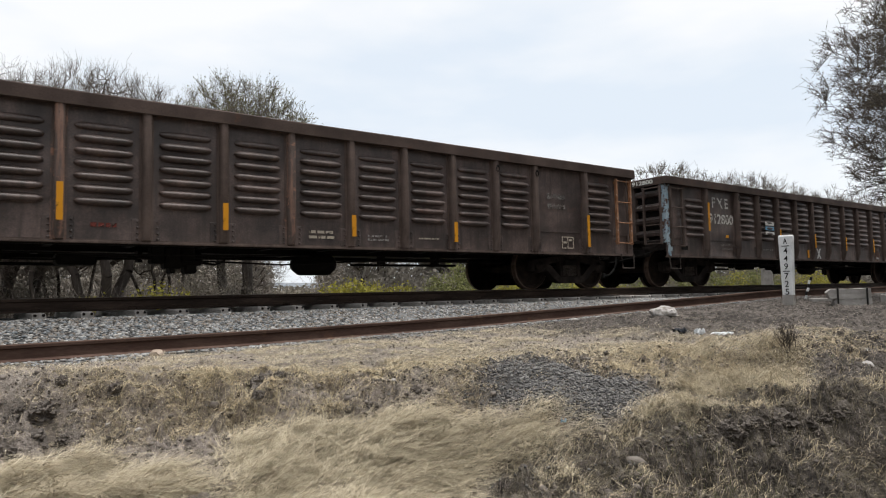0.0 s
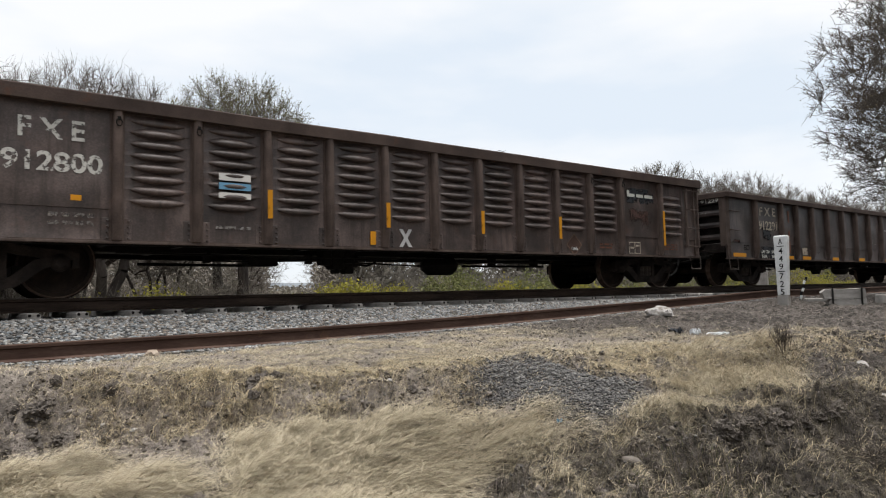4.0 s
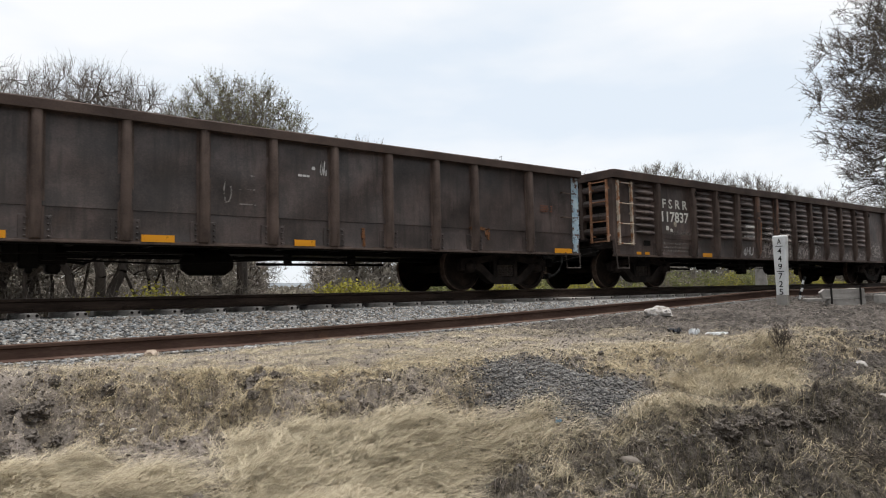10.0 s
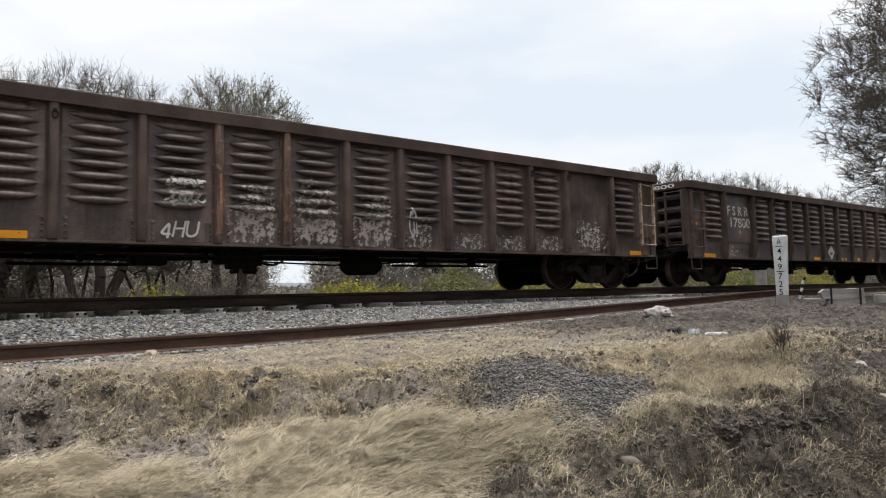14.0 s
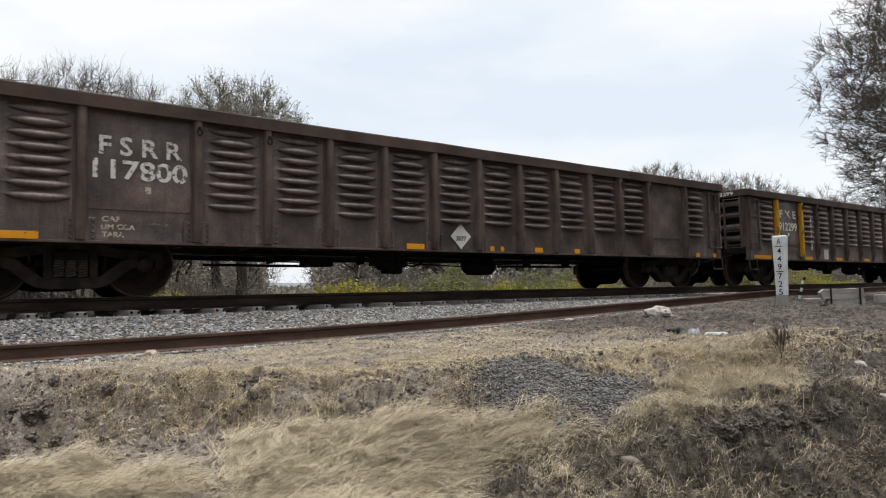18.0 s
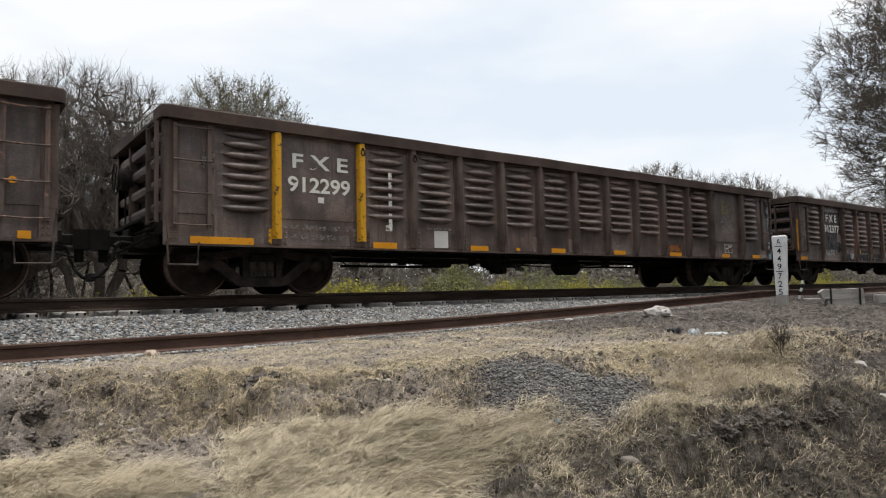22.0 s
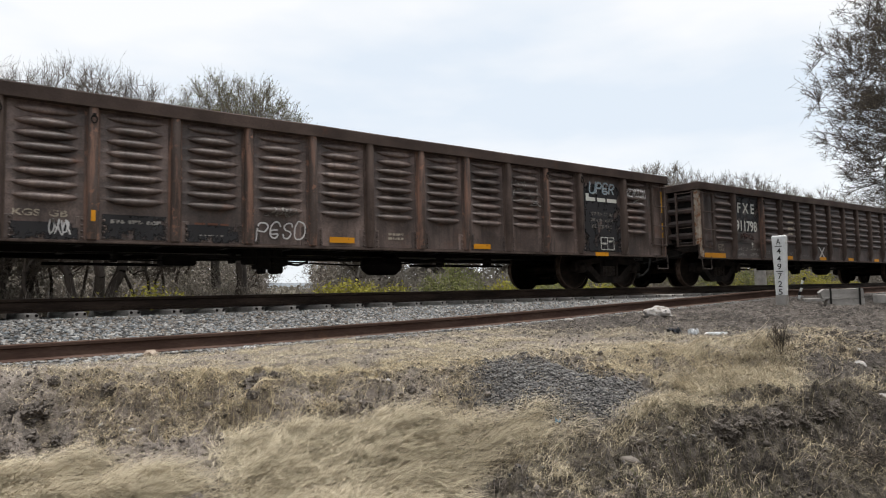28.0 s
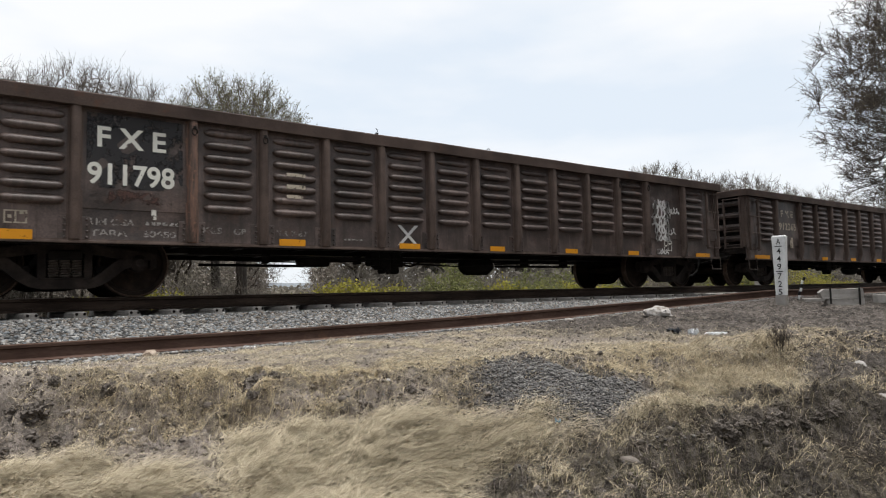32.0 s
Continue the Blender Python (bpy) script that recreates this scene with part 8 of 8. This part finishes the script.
# straw tufts hanging over the bank
cx, cy = pick(rg, 27000, -1.5, 9.0, -8.6, -3.8, lambda a, b: smooth(-0.9, -0.1, bank(a) - b) * smooth(-1.2, -0.5, -(bank(a) - b)) * (0.22 + 0.78 * smooth(0.34, 0.54, fbm(a * 2.1, b * 2.1, 151, 3))) * np.interp(a, (0.6, 1.6, 5.4, 7.4), (0.25, 1, 1, 0.3)) * (1 - gravel_heap(a, b)) + 0.5 * smooth(-0.35, -0.05, lower_bank(a) - b) * smooth(-0.45, -0.1, b - lower_bank(a)) * smooth(1.5, 2.5, a) * smooth(0.48, 0.62, fbm(a * 2.4, b * 2.4, 152, 3)))
per = 30
x = np.repeat(cx, per) + rg.normal(size=len(cx) * per) * 0.05
y = np.repeat(cy, per) + rg.normal(size=len(cx) * per) * 0.05
ln = np.repeat(rg.uniform(0.05, 0.15, len(cx)), per) * rg.uniform(0.5, 1.2, len(x))
tagged(new("bank_tufts", blades("bank_tufts", x, y, ln, np.repeat(rg.uniform(-2.6, 0.2, len(cx)), per) + rg.normal(size=len(x)) * 0.7, rg.uniform(0.8, 1.5, len(x)), rg.uniform(1.5, 2.6, len(x)), rg.uniform(0.0020, 0.0040, len(x)), M["bank_straw"], rg, 1.3)),
       "dead grass tufts hanging over the earth bank", "grass", kind="stuff")
# sparse dull grass over the dark soil
x, y = pick(rg, 360000, -1.5, 13.0, -10.2, -3.3, lambda a, b: (1 - 0.85 * gravel_heap(a, b)) * (np.interp(a, (2, 6), (0.20, 0.10)) + 0.8 * smooth(0.42, 0.62, fbm(a * 2.3, b * 2.3, 81, 5))) * np.interp(a, (-2, 3, 6, 13), (1, 0.9, 0.6, 0.4)))
tagged(new("sparse_dull_grass", blades("sparse_dull_grass", x, y, rg.uniform(0.02, 0.10, len(x)), rg.uniform(0, math.tau, len(x)), rg.uniform(1.15, 1.55, len(x)), rg.uniform(1.4, 2.0, len(x)), rg.uniform(0.0018, 0.0038, len(x)), M["dull_straw"], rg, 1.3)),
       "thin grey-brown dead grass and litter over dark soil", "grass", kind="stuff")
x, y = pick(rg, 70000, 1.0, 9.0, -9.8, -6.0, lambda a, b: (0.3 + 0.7 * smooth(-0.5, 0.1, lower_bank(a) - b)) * smooth(0.48, 0.62, fbm(a * 1.5, b * 1.5, 131, 4)) * (1 - gravel_heap(a, b)))
tagged(new("green_weeds", blades("green_weeds", x, y, rg.uniform(0.015, 0.05, len(x)), rg.uniform(0, math.tau, len(x)), rg.uniform(0.4, 1.2, len(x)), rg.uniform(0.8, 1.8, len(x)), rg.uniform(0.003, 0.006, len(x)), M["green_weed"], rg)),
       "thin low green weeds among dead grass", "weeds", kind="stuff")
# gravel on the heap and along the foot of the loose rail, crumbs of soil
x, y = pick(rg, 100000, 2.4, 5.6, -8.4, -6.0, lambda a, b: gravel_heap(a, b) ** 1.2 * 0.45 + 0.02)
tagged(new("gravel_heap", stone_cloud("gravel_heap", np.stack([x, y, ground_z(x, y) + 0.003], -1), 0.0105, M["dark_stone"], 0.8, 5)), "low heap of dark grey gravel", "gravel", kind="stuff")
x, y = pick(rg, 9000, -1.4, 12.0, -3.5, -2.8, lambda a, b: 0.75 * smooth(0.4, 0.6, fbm(a * 2, b * 2, 141, 3)) + 0 * a)
tagged(new("spilled_gravel", stone_cloud("spilled_gravel", np.stack([x, y, ground_z(x, y) + 0.006], -1), 0.022, M["stone"], 0.7, 6)), "spilled grey stones along the loose rail", "gravel", kind="stuff")
x, y = pick(rg, 26000, -1.5, 13.0, -10.0, -3.6, lambda a, b: 0.12 + 0.8 * smooth(-0.3, 0.4, bank(a) - b) * smooth(-1.8, -0.5, -(bank(a) - b)) + 0.5 * smooth(-8.1, -8.4, b))
tagged(new("soil_crumbs", stone_cloud("soil_crumbs", np.stack([x, y, ground_z(x, y) + 0.003], -1), 0.013, island_material("soil_crumbs", [(0.036, 0.0296, 0.0248), (0.068, 0.0568, 0.0472), (0.104, 0.088, 0.0736), (0.192, 0.172, 0.148)], 0.97), 0.8, 8)), "crumbs of dark soil and small stones", "soil", kind="stuff")

def on_banks(a, b):
    """Where the soil breaks into lumps: the face of both banks and the dark ground below them."""
    d = bank(a) - b
    first = smooth(-0.45, 0.05, d) * smooth(-1.25, -0.45, -d) * np.interp(a, (3, 5), (1.0, 0.10))
    return (1 - gravel_heap(a, b)) * np.clip(first + 0.85 * smooth(-0.2, 0.1, lower_bank(a) - b) * smooth(1.2, 2.4, a) * (0.35 + 0.65 * smooth(-0.9, -0.3, b - lower_bank(a))), 0, 1)


for count, size, seed in ((300, 0.042, 31), (3600, 0.022, 32), (22000, 0.011, 33)):
    x, y = pick(rg, count, -1.2, 9.5, -9.8, -4.0, on_banks)
    tagged(new("soil_lumps", stone_cloud("soil_lumps", np.stack([x, y, ground_z(x, y)], -1), size, M["lump"], 0.8, seed)), "broken lumps of dark soil on the bank", "soil", kind="stuff")
x, y = pick(rg, 16000, 4.0, 15.0, -8.0, -3.4, lambda a, b: 0.5 * smooth(0.45, 0.6, fbm(a * 1.4, b * 1.4, 171, 4)) + 0.06)
tagged(new("scattered_pebbles", stone_cloud("scattered_pebbles", np.stack([x, y, ground_z(x, y) + 0.003], -1), 0.012, M["pebble"], 0.7, 41)), "scattered pebbles and crumbs on bare earth", "gravel", kind="stuff")

def rough_clod(seed):
    """A crumbly lump with a broken, knobbly skin."""
    bm = rough_stone(seed, 1.0, 0.8, 0.75, 4)
    for v in bm.verts:
        v.co += v.co.normalized() * (0.22 * abs(noise.noise(v.co * 3.1 + Vector((seed, 1, 2)))) - 0.20 * abs(noise.noise(v.co * 7.3 + Vector((1, seed, 2)))) + 0.14 * noise.noise(v.co * 13 + Vector((2, 1, seed))) - 0.12 * abs(noise.noise(v.co * 24 + Vector((seed, 3, 1)))))
    return bm


# big clods broken from the two banks
CLODS = [bm_mesh("soil_clod", rough_clod(40.7 + 3.1 * k), M["clod"]) for k in range(5)]
rc = random.Random(17)
n = 0
while n < 64:
    cx_, cy_ = rc.uniform(-0.6, 8.5), rc.uniform(-9.6, -4.2)
    if rc.random() > float(on_banks(np.array([cx_]), np.array([cy_]))[0]) ** 2:
        continue
    s_ = rc.uniform(0.025, 0.06) * (1.0 if cx_ < 3 else 0.8)
    ob = thing("soil_clod", "crumbly lump of dark soil broken from the bank", "soil clod", CLODS[n % 5], m=pose(cx_, cy_, at_ground(cx_, cy_, -s_ * 0.2), rc.uniform(-20, 20), rc.uniform(-20, 20), rc.uniform(0, 360)) @ Matrix.Scale(s_, 4), group="lumps of soil on the banks")
    n += 1
for cx_, cy_, s_ in ((0.50, -4.72, 0.150), (0.36, -4.90, 0.13), (0.62, -4.86, 0.10), (0.52, -5.10, 0.11), (0.74, -5.06, 0.07), (0.40, -5.25, 0.09), (2.14, -5.40, 0.13), (2.02, -5.50, 0.08), (1.12, -4.92, 0.085), (1.26, -5.00, 0.06), (3.18, -6.18, 0.07), (4.24, -8.36, 0.10), (4.42, -8.42, 0.085), (4.72, -8.50, 0.10), (5.00, -8.52, 0.08), (5.35, -8.60, 0.09), (0.36, -4.72, 0.078), (0.50, -4.80, 0.060), (0.30, -4.90, 0.072), (0.46, -4.98, 0.048), (0.62, -4.72, 0.042), (2.05, -5.05, 0.060), (2.20, -5.12, 0.042), (4.45, -8.45, 0.060), (4.62, -8.50, 0.072), (4.85, -8.48, 0.054), (4.95, -8.56, 0.066), (4.30, -8.42, 0.042), (5.2, -8.56, 0.054), (2.72, -8.0, 0.060), (2.86, -8.08, 0.042)):
    thing("soil_clod", "crumbly lump of dark soil broken from the bank", "soil clod", CLODS[n % 5], m=pose(cx_, cy_, at_ground(cx_, cy_, -s_ * 0.25), 12 * (n % 3) - 12, 9, 47 * n) @ Matrix.Scale(s_, 4), group="lumps of soil on the banks")
    n += 1
# tangled dark roots and matted grass on the lower bank
x, y = pick(rg, 210000, 1.2, 9.5, -9.9, -7.4, lambda a, b: smooth(-0.5, 0.0, lower_bank(a) - b) * (0.55 + 0.45 * smooth(0.42, 0.58, fbm(a * 2.7, b * 2.7, 231, 4))))
tagged(new("matted_dark_grass", blades("matted_dark_grass", x, y, rg.uniform(0.04, 0.14, len(x)), rg.uniform(0, math.tau, len(x)), rg.uniform(0.9, 1.55, len(x)), rg.uniform(1.4, 2.5, len(x)), rg.uniform(0.0018, 0.0038, len(x)), M["dark_grass"], rg, 1.4)),
       "tangled dark olive-brown grass and roots over the lower bank", "grass", kind="stuff")
HUMMOCKS = ((3.78, -8.02, 0.16, 700, 0.20, -0.9), (3.15, -7.80, 0.16, 600, 0.20, -1.0), (3.42, -7.40, 0.12, 350, 0.15, -0.6), (2.95, -8.10, 0.12, 400, 0.14, -1.2), (4.65, -8.30, 0.14, 420, 0.12, -0.8), (5.3, -8.25, 0.2, 520, 0.12, -0.5), (6.2, -8.55, 0.2, 420, 0.12, -0.6), (4.1, -8.05, 0.12, 300, 0.13, -0.7), (3.3, -8.5, 0.2, 260, 0.12, -0.8), (3.9, -8.62, 0.18, 220, 0.11, -0.4), (4.5, -8.8, 0.2, 240, 0.12, -1.0), (2.7, -8.42, 0.2, 300, 0.13, -0.7), (5.1, -8.95, 0.22, 240, 0.12, -0.5), (3.5, -8.85, 0.2, 220, 0.11, -1.2), (6.0, -9.1, 0.25, 260, 0.12, -0.6), (1.75, -3.6, 0.25, 500, 0.10, -0.5), (3.9, -3.55, 0.20, 500, 0.16, -0.6))
for cx_, cy_, sp_, nb_, ln_b, turn_ in HUMMOCKS:
    x, y = cx_ + rg.normal(size=nb_) * sp_, cy_ + rg.normal(size=nb_) * sp_ * 0.55
    tagged(new("dry_grass_clump", blades("dry_grass_clump", x, y, rg.uniform(0.4, 1.1, nb_) * ln_b, turn_ + rg.normal(size=nb_) * 0.9 + 1.5 * (x - cx_), rg.uniform(0.5, 1.3, nb_), rg.uniform(1.4, 2.3, nb_), rg.uniform(0.0018, 0.0034, nb_), M["straw" if cy_ > -8.2 else "bank_straw"], rg, 1.1, rg.random(nb_) * 0.05)),
           "clump of pale dead grass drooping over the dark soil", "grass", kind="stuff")


# ---- what moves ----
def motions():
    for car, place, shift in CARS:
        walk(car, [(t, pose(train_x(t, place, shift), 0, 0)) for t in np.linspace(0, 32, 33).tolist()])
    steps = np.linspace(0, 32, 206).tolist()
    turns = [math.degrees(train_x(t, 0, 0) / 0.457) for t in steps]
    for axle, x in WHEELSETS:
        walk(axle, [(t, pose(x, 0, 0.457) @ Matrix.Rotation(radians(a), 4, "Y")) for t, a in zip(steps, turns)])


motions()
